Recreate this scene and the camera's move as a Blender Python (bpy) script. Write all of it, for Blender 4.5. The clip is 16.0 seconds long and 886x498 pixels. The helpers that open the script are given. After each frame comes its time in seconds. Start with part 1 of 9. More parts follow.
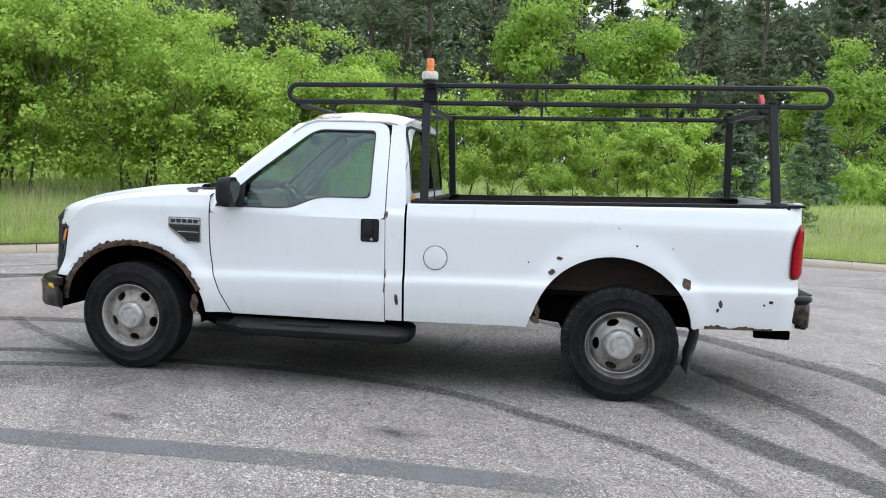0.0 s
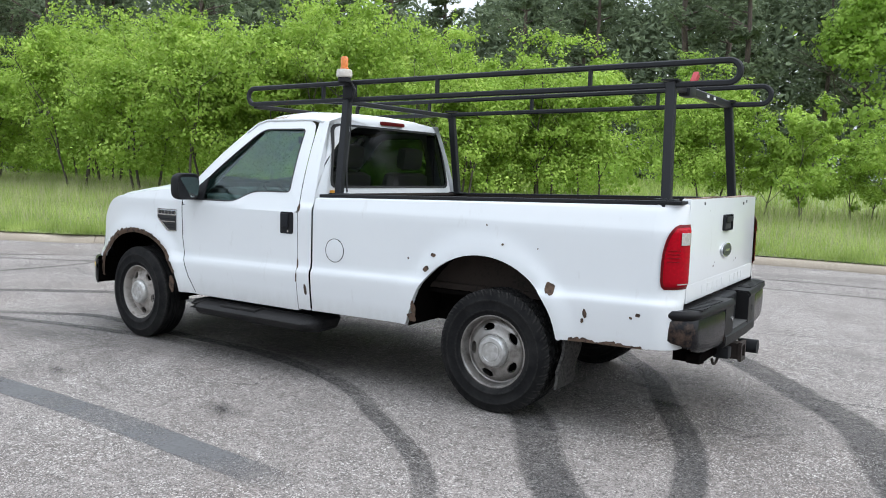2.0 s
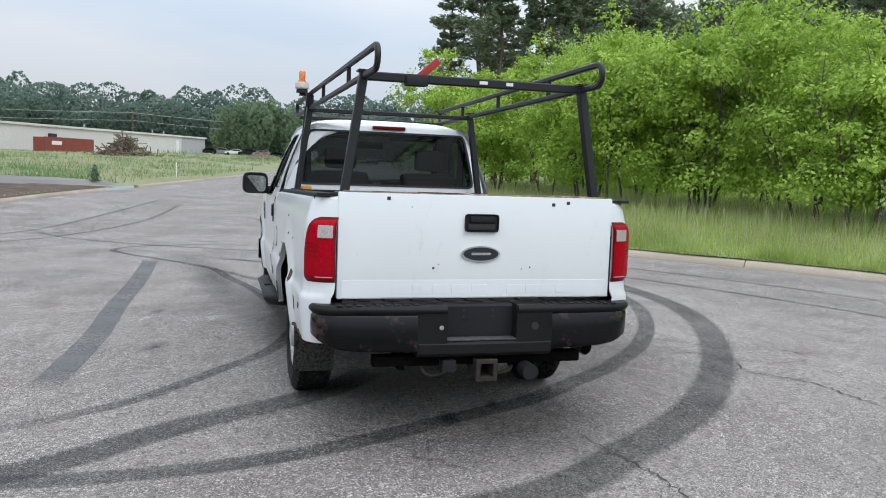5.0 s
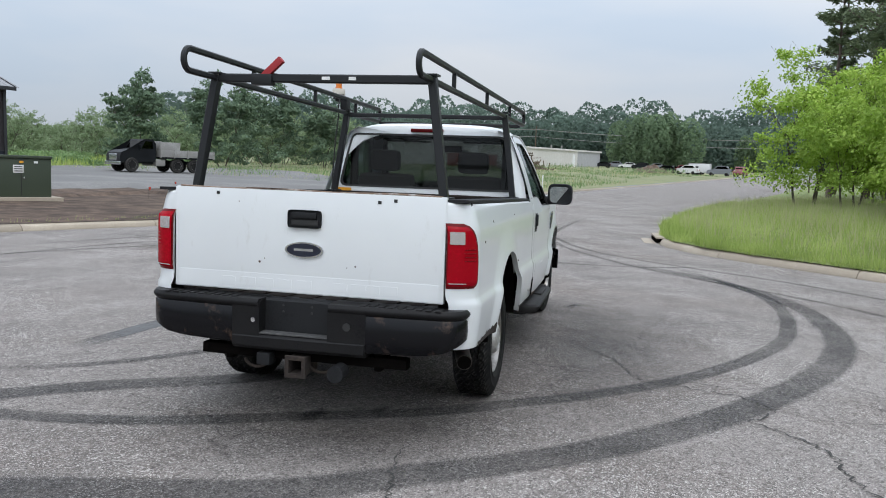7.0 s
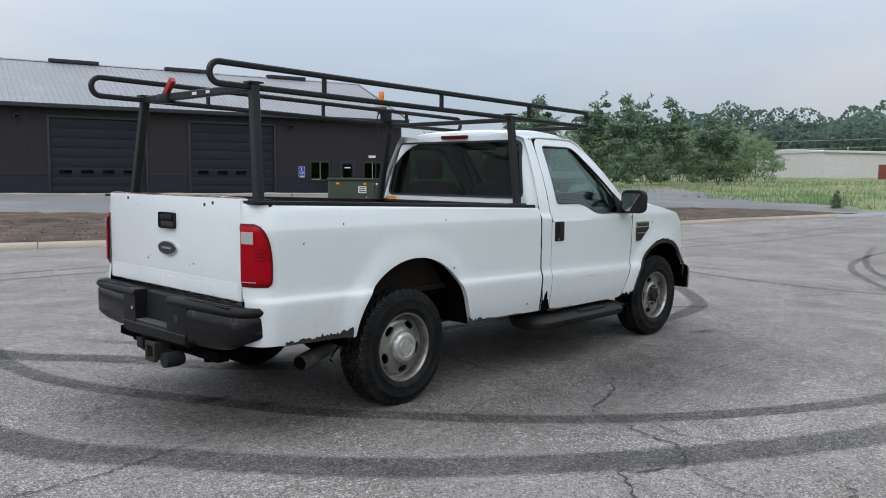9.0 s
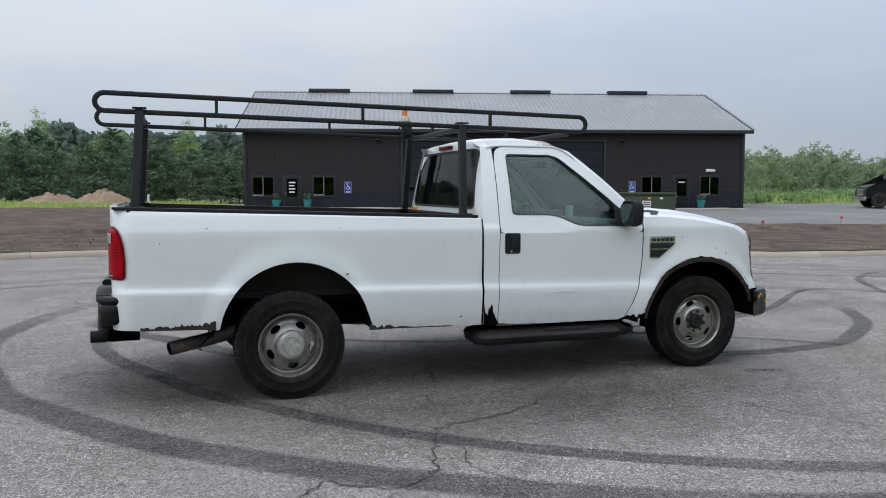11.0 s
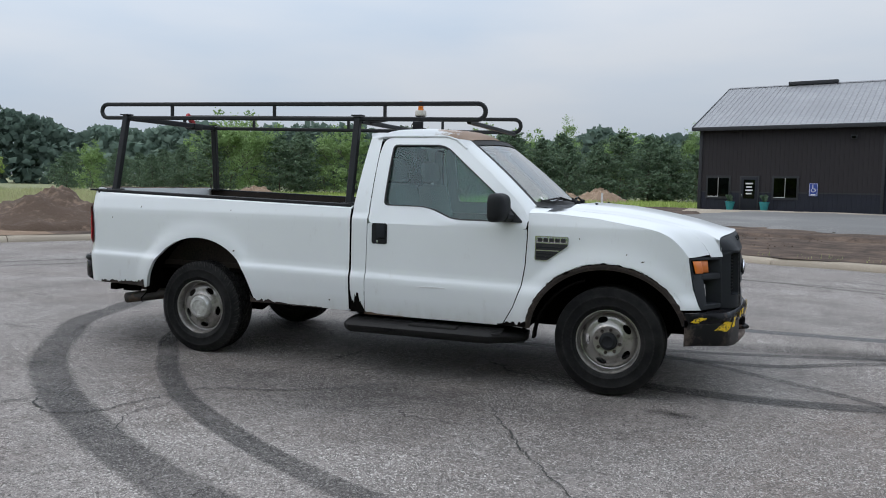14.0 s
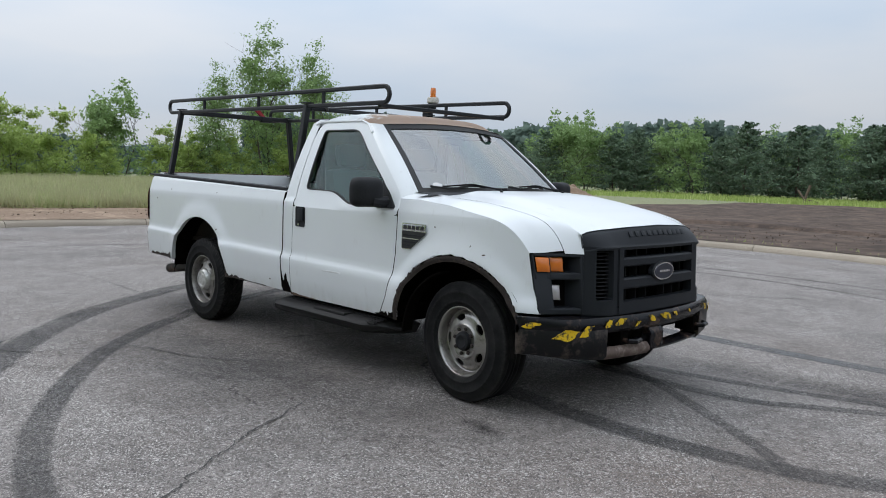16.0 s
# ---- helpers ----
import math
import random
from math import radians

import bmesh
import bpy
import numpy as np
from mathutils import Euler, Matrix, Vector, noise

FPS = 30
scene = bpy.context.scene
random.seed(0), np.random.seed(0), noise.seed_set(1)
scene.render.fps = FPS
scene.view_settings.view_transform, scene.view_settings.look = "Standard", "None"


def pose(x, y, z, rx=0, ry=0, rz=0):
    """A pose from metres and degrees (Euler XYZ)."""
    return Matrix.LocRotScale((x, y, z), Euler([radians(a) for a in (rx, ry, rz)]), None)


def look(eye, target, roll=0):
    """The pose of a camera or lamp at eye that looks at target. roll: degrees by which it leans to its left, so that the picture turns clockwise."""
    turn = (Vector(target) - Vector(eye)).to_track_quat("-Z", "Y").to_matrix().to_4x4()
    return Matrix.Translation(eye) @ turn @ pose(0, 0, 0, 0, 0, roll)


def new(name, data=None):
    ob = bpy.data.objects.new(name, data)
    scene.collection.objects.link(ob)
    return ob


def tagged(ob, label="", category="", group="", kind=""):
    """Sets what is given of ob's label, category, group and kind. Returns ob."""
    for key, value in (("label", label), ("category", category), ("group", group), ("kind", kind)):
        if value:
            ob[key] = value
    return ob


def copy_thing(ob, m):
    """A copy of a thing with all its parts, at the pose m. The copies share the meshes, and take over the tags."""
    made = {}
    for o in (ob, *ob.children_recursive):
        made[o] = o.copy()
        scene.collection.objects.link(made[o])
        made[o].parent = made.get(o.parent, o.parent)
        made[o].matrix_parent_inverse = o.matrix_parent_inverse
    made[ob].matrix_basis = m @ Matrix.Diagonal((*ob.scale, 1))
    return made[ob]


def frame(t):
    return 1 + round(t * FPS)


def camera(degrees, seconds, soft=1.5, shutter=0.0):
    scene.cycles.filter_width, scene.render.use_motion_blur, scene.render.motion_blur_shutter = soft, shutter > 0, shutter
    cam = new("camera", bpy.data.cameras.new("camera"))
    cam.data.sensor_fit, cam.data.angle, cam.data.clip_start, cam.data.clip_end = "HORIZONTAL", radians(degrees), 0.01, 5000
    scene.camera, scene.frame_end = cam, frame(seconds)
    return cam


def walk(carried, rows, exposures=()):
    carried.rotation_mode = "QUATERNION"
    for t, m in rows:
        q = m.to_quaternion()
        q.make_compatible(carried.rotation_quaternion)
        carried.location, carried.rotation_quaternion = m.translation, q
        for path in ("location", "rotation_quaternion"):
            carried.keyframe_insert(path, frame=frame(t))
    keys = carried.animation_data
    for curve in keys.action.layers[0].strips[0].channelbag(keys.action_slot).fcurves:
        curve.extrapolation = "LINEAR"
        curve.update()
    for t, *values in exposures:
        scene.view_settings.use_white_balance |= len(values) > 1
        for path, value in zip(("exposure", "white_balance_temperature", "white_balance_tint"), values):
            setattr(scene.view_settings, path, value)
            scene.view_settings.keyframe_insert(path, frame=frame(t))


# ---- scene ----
cam = camera(58.7, 16.0, soft=1.0)
PATH = [
    (0, (0.468, 6.222, 1.491), (0.735, 4.249, 1.3), 1.9),
    (0.5, (-0.253, 5.993, 1.499), (0.216, 4.057, 1.311), 1.6),
    (1, (-0.981, 5.769, 1.5), (-0.307, 3.896, 1.314), 1.4),
    (1.5, (-1.69, 5.461, 1.483), (-0.805, 3.677, 1.293), 1.5),
    (2, (-2.37, 5.113, 1.479), (-1.283, 3.445, 1.286), 1.6),
    (2.5, (-2.996, 4.638, 1.483), (-1.726, 3.105, 1.288), 1.6),
    (3, (-3.594, 4.11, 1.494), (-2.164, 2.725, 1.302), 1.6),
    (3.5, (-4.103, 3.483, 1.499), (-2.527, 2.265, 1.311), 1.8),
    (4, (-4.586, 2.831, 1.517), (-2.876, 1.811, 1.326), 2),
    (4.5, (-4.998, 2.126, 1.501), (-3.171, 1.336, 1.308), 2.1),
    (5, (-5.327, 1.395, 1.502), (-3.411, 0.854, 1.304), 2.05),
    (5.7, (-5.626, 0.335, 1.507), (-3.614, 0.135, 1.307), 2.11),
    (6.15, (-5.613, -0.386, 1.513), (-3.589, -0.362, 1.311), 2.13),
    (6.7, (-5.422, -1.273, 1.519), (-3.43, -0.971, 1.317), 2.1),
    (7.3, (-5.045, -2.197, 1.519), (-3.147, -1.6, 1.318), 2),
    (7.5, (-4.935, -2.514, 1.497), (-3.07, -1.819, 1.297), 1.8),
    (8, (-4.528, -3.226, 1.496), (-2.771, -2.291, 1.305), 1.3),
    (8.2, (-4.326, -3.488, 1.5), (-2.621, -2.459, 1.313), 1.1),
    (8.7, (-3.867, -4.184, 1.496), (-2.297, -2.929, 1.315), 0.84),
    (9.25, (-3.299, -4.902, 1.497), (-1.913, -3.438, 1.319), 0.68),
    (9.8, (-2.622, -5.51, 1.503), (-1.457, -3.874, 1.333), 0.54),
    (10.3, (-1.878, -5.913, 1.515), (-0.917, -4.167, 1.35), 0.44),
    (10.5, (-1.589, -6.099, 1.492), (-0.712, -4.309, 1.33), 0.53),
    (11, (-0.792, -6.457, 1.483), (-0.135, -4.574, 1.336), 0.4),
    (11.5, (0.046, -6.671, 1.489), (0.475, -4.722, 1.357), 0.35),
    (12, (0.87, -6.779, 1.493), (1.073, -4.793, 1.375), 0.51),
    (12.5, (1.684, -6.83, 1.507), (1.651, -4.834, 1.386), 0.81),
    (13, (2.497, -6.835, 1.499), (2.236, -4.856, 1.367), 0.87),
    (13.5, (3.318, -6.748, 1.49), (2.854, -4.808, 1.343), 1.12),
    (14, (4.145, -6.487, 1.475), (3.485, -4.606, 1.311), 1.38),
    (14.5, (4.93, -6.117, 1.468), (4.081, -4.315, 1.297), 1.59),
    (15, (5.637, -5.639, 1.472), (4.595, -3.942, 1.294), 1.93),
    (15.5, (6.303, -5.115, 1.475), (5.069, -3.552, 1.29), 2.01),
    (16, (6.894, -4.505, 1.464), (5.476, -3.108, 1.273), 1.96),
]
walk(cam, [(t, look(e, g, r)) for t, e, g, r in PATH], exposures=[(0, 0.60, 6500, 10), (2.5, 0.58, 6500, 10), (4.0, 0.42, 6500, 10), (5.0, 0.32, 6450, 10), (7.3, 0.18, 6450, 10), (8.2, 0.12, 6420, 10), (10.3, 0.02, 6400, 10), (13.0, -0.10, 6400, 10), (16.0, -0.08, 6420, 10)])

# ---------- light ----------
world = bpy.data.worlds.new("world")
scene.world = world
world.use_nodes = True
wn, wl = world.node_tree.nodes, world.node_tree.links
wn.clear()
SUN_EL, SUN_AZ = 52.0, 200.0
sky = wn.new("ShaderNodeTexSky")
sky.sky_type, sky.sun_disc = "NISHITA", False
sky.sun_elevation, sky.sun_rotation = radians(SUN_EL), radians(90 - SUN_AZ)
sky.air_density, sky.dust_density, sky.ozone_density = 1.0, 3.0, 1.0
sky_bg = wn.new("ShaderNodeBackground")
sky_bg.inputs["Strength"].default_value = 0.05
wl.new(sky.outputs[0], sky_bg.inputs["Color"])
# a closed layer of thin cloud, brighter towards the zenith
tco = wn.new("ShaderNodeTexCoord")
sep = wn.new("ShaderNodeSeparateXYZ")
wl.new(tco.outputs["Generated"], sep.inputs[0])
grad = wn.new("ShaderNodeMapRange")
grad.inputs["From Min"].default_value, grad.inputs["From Max"].default_value = 0.0, 1.0
grad.inputs["To Min"].default_value, grad.inputs["To Max"].default_value = 0.70, 2.45
wl.new(sep.outputs["Z"], grad.inputs["Value"])
cmap = wn.new("ShaderNodeMapping")
cmap.inputs["Scale"].default_value = (1.0, 1.0, 4.0)
wl.new(tco.outputs["Generated"], cmap.inputs["Vector"])
cn = wn.new("ShaderNodeTexNoise")
cn.inputs["Scale"].default_value, cn.inputs["Detail"].default_value = 2.2, 5.0
cn.inputs["Roughness"].default_value = 0.45
wl.new(cmap.outputs[0], cn.inputs["Vector"])
cr = wn.new("ShaderNodeValToRGB")
cr.color_ramp.elements[0].position, cr.color_ramp.elements[0].color = 0.36, (0.68, 0.79, 0.93, 1)
cr.color_ramp.elements[1].position, cr.color_ramp.elements[1].color = 0.62, (0.84, 0.89, 0.96, 1)
wl.new(cn.outputs["Fac"], cr.inputs["Fac"])
cloud_bg = wn.new("ShaderNodeBackground")
wl.new(cr.outputs["Color"], cloud_bg.inputs["Color"])
veil = wn.new("ShaderNodeVectorMath")
veil.operation = "DOT_PRODUCT"
veil.inputs[1].default_value = (math.cos(radians(SUN_AZ)), math.sin(radians(SUN_AZ)), 0.0)
wl.new(tco.outputs["Generated"], veil.inputs[0])
glow = wn.new("ShaderNodeMapRange")
glow.inputs["From Min"].default_value, glow.inputs["From Max"].default_value = -1.0, 1.0
glow.inputs["To Min"].default_value, glow.inputs["To Max"].default_value = 0.84, 1.12
wl.new(veil.outputs["Value"], glow.inputs["Value"])
both = wn.new("ShaderNodeMath")
both.operation = "MULTIPLY"
wl.new(grad.outputs[0], both.inputs[0]), wl.new(glow.outputs[0], both.inputs[1])
wl.new(both.outputs[0], cloud_bg.inputs["Strength"])
mixw = wn.new("ShaderNodeMixShader")
mixw.inputs[0].default_value = 0.86
wl.new(sky_bg.outputs[0], mixw.inputs[1])
wl.new(cloud_bg.outputs[0], mixw.inputs[2])
wout = wn.new("ShaderNodeOutputWorld")
wl.new(mixw.outputs[0], wout.inputs["Surface"])
sun_data = bpy.data.lights.new("sun", "SUN")
sun_data.energy, sun_data.angle, sun_data.color = 0.6, radians(35), (1.0, 0.96, 0.9)
sun = new("sun", sun_data)
sun.matrix_world = look((0, 0, 0), tuple(-c for c in (math.cos(radians(SUN_EL)) * math.cos(radians(SUN_AZ)), math.cos(radians(SUN_EL)) * math.sin(radians(SUN_AZ)), math.sin(radians(SUN_EL)))))

# ---------- materials ----------
def nodes_of(name):
    m = bpy.data.materials.new(name)
    m.use_nodes = True
    nt = m.node_tree
    return m, nt.nodes, nt.links, nt.nodes["Principled BSDF"]


def noise_node(n, l, scale, detail=4.0, rough=0.55, stretch=None):
    tc = n.new("ShaderNodeTexCoord")
    src = tc.outputs["Object"]
    if stretch:
        mp = n.new("ShaderNodeMapping")
        mp.inputs["Scale"].default_value = stretch
        l.new(src, mp.inputs["Vector"])
        src = mp.outputs[0]
    t = n.new("ShaderNodeTexNoise")
    t.inputs["Scale"].default_value, t.inputs["Detail"].default_value, t.inputs["Roughness"].default_value = scale, detail, rough
    l.new(src, t.inputs["Vector"])
    return t


def ramp(n, l, src, a, b, ca=(0, 0, 0, 1), cb=(1, 1, 1, 1)):
    r = n.new("ShaderNodeValToRGB")
    r.color_ramp.elements[0].position, r.color_ramp.elements[0].color = a, ca
    r.color_ramp.elements[1].position, r.color_ramp.elements[1].color = b, cb
    l.new(src, r.inputs["Fac"])
    return r


def mixc(n, l, fac, ca, cb):
    m = n.new("ShaderNodeMix")
    m.data_type = "RGBA"
    for sock, v in ((m.inputs["Factor"], fac), (m.inputs["A"], ca), (m.inputs["B"], cb)):
        if hasattr(v, "is_linked"):
            l.new(v, sock)
        else:
            sock.default_value = v
    return m.outputs["Result"]


def c4(c):
    return (c[0], c[1], c[2], 1.0)


def mat(name, c1, c2=None, rough=0.6, metal=0.0, big=1.5, fine=30.0, bump=0.15, spec=0.5, coat=0.0, stretch=None, vary=0.0, bump_dist=0.004, rough2=None):
    """Two-scale mottled surface: c1 and c2 mixed by coarse and fine noise, with a fine relief."""
    m, n, l, p = nodes_of(name)
    c2 = c2 or tuple(v * 0.75 for v in c1)
    a, b = noise_node(n, l, big, 5, stretch=stretch), noise_node(n, l, fine, 6, 0.6, stretch=stretch)
    add = n.new("ShaderNodeMath")
    add.operation = "ADD"
    l.new(a.outputs["Fac"], add.inputs[0]), l.new(b.outputs["Fac"], add.inputs[1])
    f = ramp(n, l, add.outputs[0], 0.72, 1.28)
    col = mixc(n, l, f.outputs["Color"], c4(c1), c4(c2))
    if vary:
        oi = n.new("ShaderNodeObjectInfo")
        hv = n.new("ShaderNodeHueSaturation")
        mr = n.new("ShaderNodeMapRange")
        mr.inputs["To Min"].default_value, mr.inputs["To Max"].default_value = 1 - vary, 1 + vary
        l.new(oi.outputs["Random"], mr.inputs["Value"])
        l.new(mr.outputs[0], hv.inputs["Value"])
        l.new(col, hv.inputs["Color"])
        col = hv.outputs["Color"]
    l.new(col, p.inputs["Base Color"])
    p.inputs["Metallic"].default_value, p.inputs["Specular IOR Level"].default_value = metal, spec
    if rough2 is None:
        rough2 = min(1.0, rough + 0.12)
    rr = n.new("ShaderNodeMapRange")
    rr.inputs["To Min"].default_value, rr.inputs["To Max"].default_value = rough, rough2
    l.new(f.outputs["Color"], rr.inputs["Value"])
    l.new(rr.outputs[0], p.inputs["Roughness"])
    p.inputs["Coat Weight"].default_value, p.inputs["Coat Roughness"].default_value = coat, 0.08
    if bump:
        bn = n.new("ShaderNodeBump")
        bn.inputs["Strength"].default_value, bn.inputs["Distance"].default_value = bump, bump_dist
        l.new(b.outputs["Fac"], bn.inputs["Height"])
        l.new(bn.outputs[0], p.inputs["Normal"])
    return m


def glass_mat(name, tint, gloss=1.0, front=0.05):
    """Thin sheet of glass: tinted see-through with Fresnel gloss."""
    m, n, l, p = nodes_of(name)
    out = n["Material Output"]
    n.remove(p)
    tr = n.new("ShaderNodeBsdfTransparent")
    tr.inputs["Color"].default_value = c4(tint)
    gl = n.new("ShaderNodeBsdfGlossy")
    gl.inputs["Roughness"].default_value = 0.03
    gl.inputs["Color"].default_value = (gloss, gloss, gloss, 1)
    lw = n.new("ShaderNodeLayerWeight")
    lw.inputs["Blend"].default_value = 0.5
    pw = n.new("ShaderNodeMath")
    pw.operation = "POWER"
    pw.inputs[1].default_value = 5.0
    fr = n.new("ShaderNodeMath")
    fr.operation = "MULTIPLY_ADD"
    fr.inputs[1].default_value, fr.inputs[2].default_value = 0.95 - front, front
    l.new(lw.outputs["Facing"], pw.inputs[0]), l.new(pw.outputs[0], fr.inputs[0])
    mx = n.new("ShaderNodeMixShader")
    l.new(fr.outputs[0], mx.inputs[0]), l.new(tr.outputs[0], mx.inputs[1]), l.new(gl.outputs[0], mx.inputs[2])
    l.new(mx.outputs[0], out.inputs["Surface"])
    return m


def leaf_mat(name, c1, c2, light=0.35, patch=0.9, spec=0.3):
    m, n, l, p = nodes_of(name)
    g = n.new("ShaderNodeNewGeometry")
    a = noise_node(n, l, patch, 3)
    r = ramp(n, l, a.outputs["Fac"], 0.35, 0.65)
    mid = mixc(n, l, g.outputs["Random Per Island"], c4(c1), c4(c2))
    dark = mixc(n, l, r.outputs["Color"], c4(tuple(v * 0.72 for v in c1)), mid)
    l.new(dark, p.inputs["Base Color"])
    p.inputs["Roughness"].default_value, p.inputs["Specular IOR Level"].default_value = 0.6, spec
    tl = n.new("ShaderNodeBsdfTranslucent")
    l.new(dark, tl.inputs["Color"])
    mx = n.new("ShaderNodeMixShader")
    mx.inputs[0].default_value = light
    l.new(p.outputs[0], mx.inputs[1]), l.new(tl.outputs[0], mx.inputs[2])
    l.new(mx.outputs[0], n["Material Output"].inputs["Surface"])
    return m


def asphalt_mat():
    """Old asphalt: pale worn aggregate, dark binder, oily blotches and sweeps of tyre film."""
    m, n, l, p = nodes_of("asphalt")
    tc = n.new("ShaderNodeTexCoord")
    big, mid, grit = noise_node(n, l, 0.16, 6, 0.6), noise_node(n, l, 1.3, 7, 0.7), noise_node(n, l, 55, 4, 0.7)
    base = mixc(n, l, ramp(n, l, big.outputs["Fac"], 0.36, 0.62).outputs["Color"], (0.235, 0.209, 0.194, 1), (0.330, 0.295, 0.275, 1))
    base = mixc(n, l, ramp(n, l, mid.outputs["Fac"], 0.40, 0.64).outputs["Color"], base, (0.281, 0.251, 0.234, 1))
    # worn wheel-wide blotches and oily patches
    oil = noise_node(n, l, 0.42, 6, 0.66)
    base = mixc(n, l, ramp(n, l, oil.outputs["Fac"], 0.46, 0.74).outputs["Color"], base, (0.132, 0.117, 0.110, 1))
    blotch = noise_node(n, l, 1.0, 8, 0.74)
    base = mixc(n, l, ramp(n, l, blotch.outputs["Fac"], 0.52, 0.76).outputs["Color"], base, (0.122, 0.106, 0.098, 1))
    pale = noise_node(n, l, 0.8, 7, 0.72, stretch=(1, 1.6, 1))
    base = mixc(n, l, ramp(n, l, pale.outputs["Fac"], 0.57, 0.80).outputs["Color"], base, (0.352, 0.314, 0.290, 1))
    # traffic film laid down in rings round the turning circle
    off = n.new("ShaderNodeVectorMath")
    off.operation = "SUBTRACT"
    off.inputs[1].default_value = (-0.5, 1.3, 0)
    l.new(tc.outputs["Object"], off.inputs[0])
    ln = n.new("ShaderNodeVectorMath")
    ln.operation = "LENGTH"
    l.new(off.outputs[0], ln.inputs[0])
    wob = noise_node(n, l, 0.22, 2)
    ad = n.new("ShaderNodeMath")
    ad.operation = "MULTIPLY_ADD"
    ad.inputs[1].default_value = 3.5
    l.new(wob.outputs["Fac"], ad.inputs[0]), l.new(ln.outputs["Value"], ad.inputs[2])
    rg = n.new("ShaderNodeTexNoise")
    rg.noise_dimensions = "1D"
    rg.inputs["Scale"].default_value, rg.inputs["Detail"].default_value, rg.inputs["Roughness"].default_value = 2.6, 5.0, 0.72
    l.new(ad.outputs[0], rg.inputs["W"])
    fade = n.new("ShaderNodeMath")
    fade.operation = "MULTIPLY"
    l.new(ramp(n, l, rg.outputs["Fac"], 0.46, 0.80).outputs["Color"], fade.inputs[0])
    l.new(ramp(n, l, noise_node(n, l, 0.35, 4).outputs["Fac"], 0.36, 0.62).outputs["Color"], fade.inputs[1])
    base = mixc(n, l, fade.outputs[0], base, (0.150, 0.136, 0.126, 1))
    # brown seepage, dry streaks and clustered pits
    seep = noise_node(n, l, 0.27, 8, 0.72)
    base = mixc(n, l, ramp(n, l, seep.outputs["Fac"], 0.50, 0.78).outputs["Color"], base, (0.148, 0.111, 0.092, 1))
    fleck = noise_node(n, l, 15.0, 8, 0.88)
    base = mixc(n, l, ramp(n, l, fleck.outputs["Fac"], 0.52, 0.59).outputs["Color"], base, (0.110, 0.093, 0.085, 1))
    scour = noise_node(n, l, 11.0, 8, 0.88, stretch=(1, 1.3, 1))
    base = mixc(n, l, ramp(n, l, scour.outputs["Fac"], 0.55, 0.63).outputs["Color"], base, (0.470, 0.415, 0.382, 1))
    # aggregate: pale stones worn bare in patches, dark binder between them
    bare = ramp(n, l, noise_node(n, l, 0.9, 7, 0.7).outputs["Fac"], 0.38, 0.62, (0.25, 0.25, 0.25, 1))
    for scale, lo, hi, dark in ((95, 0.64, 0.88, 0.72), (210, 0.52, 0.82, 0.80)):
        vor = n.new("ShaderNodeTexVoronoi")
        vor.inputs["Scale"].default_value = scale
        l.new(tc.outputs["Object"], vor.inputs["Vector"])
        stone = n.new("ShaderNodeSeparateColor")
        l.new(vor.outputs["Color"], stone.inputs[0])
        shown = n.new("ShaderNodeMath")
        shown.operation = "MULTIPLY"
        l.new(ramp(n, l, stone.outputs[0], hi, min(1.0, hi + 0.06)).outputs["Color"], shown.inputs[0])
        l.new(bare.outputs["Color"], shown.inputs[1])
        base = mixc(n, l, shown.outputs[0], base, (0.640, 0.600, 0.560, 1))
        up = n.new("ShaderNodeMath")
        up.operation = "MULTIPLY"
        up.inputs[1].default_value = dark
        l.new(ramp(n, l, stone.outputs[1], lo, 1.0).outputs["Color"], up.inputs[0])
        base = mixc(n, l, up.outputs[0], base, (0.054, 0.049, 0.046, 1))
    coarse = noise_node(n, l, 34, 6, 0.82)
    base = mixc(n, l, ramp(n, l, coarse.outputs["Fac"], 0.24, 0.46, (1, 1, 1, 1), (0, 0, 0, 1)).outputs["Color"], base, (0.106, 0.094, 0.088, 1))
    # hair cracks between plates of the worn surface
    warp = noise_node(n, l, 1.1, 5, 0.7)
    shift = n.new("ShaderNodeVectorMath")
    shift.operation = "MULTIPLY_ADD"
    shift.inputs[1].default_value = (0.9, 0.9, 0)
    l.new(warp.outputs["Color"], shift.inputs[0]), l.new(tc.outputs["Object"], shift.inputs[2])
    web = n.new("ShaderNodeTexVoronoi")
    web.feature = "DISTANCE_TO_EDGE"
    web.inputs["Scale"].default_value = 0.42
    l.new(shift.outputs[0], web.inputs["Vector"])
    hair = n.new("ShaderNodeMath")
    hair.operation = "MULTIPLY"
    l.new(ramp(n, l, web.outputs["Distance"], 0.0012, 0.0032, (1, 1, 1, 1), (0, 0, 0, 1)).outputs["Color"], hair.inputs[0])
    l.new(ramp(n, l, noise_node(n, l, 0.55, 3).outputs["Fac"], 0.50, 0.60).outputs["Color"], hair.inputs[1])
    base = mixc(n, l, hair.outputs[0], base, (0.036, 0.032, 0.030, 1))
    l.new(base, p.inputs["Base Color"])
    p.inputs["Roughness"].default_value, p.inputs["Specular IOR Level"].default_value = 0.85, 0.25
    bn = n.new("ShaderNodeBump")
    bn.inputs["Strength"].default_value, bn.inputs["Distance"].default_value = 0.8, 0.009
    l.new(grit.outputs["Fac"], bn.inputs["Height"])
    l.new(bn.outputs[0], p.inputs["Normal"])
    return m


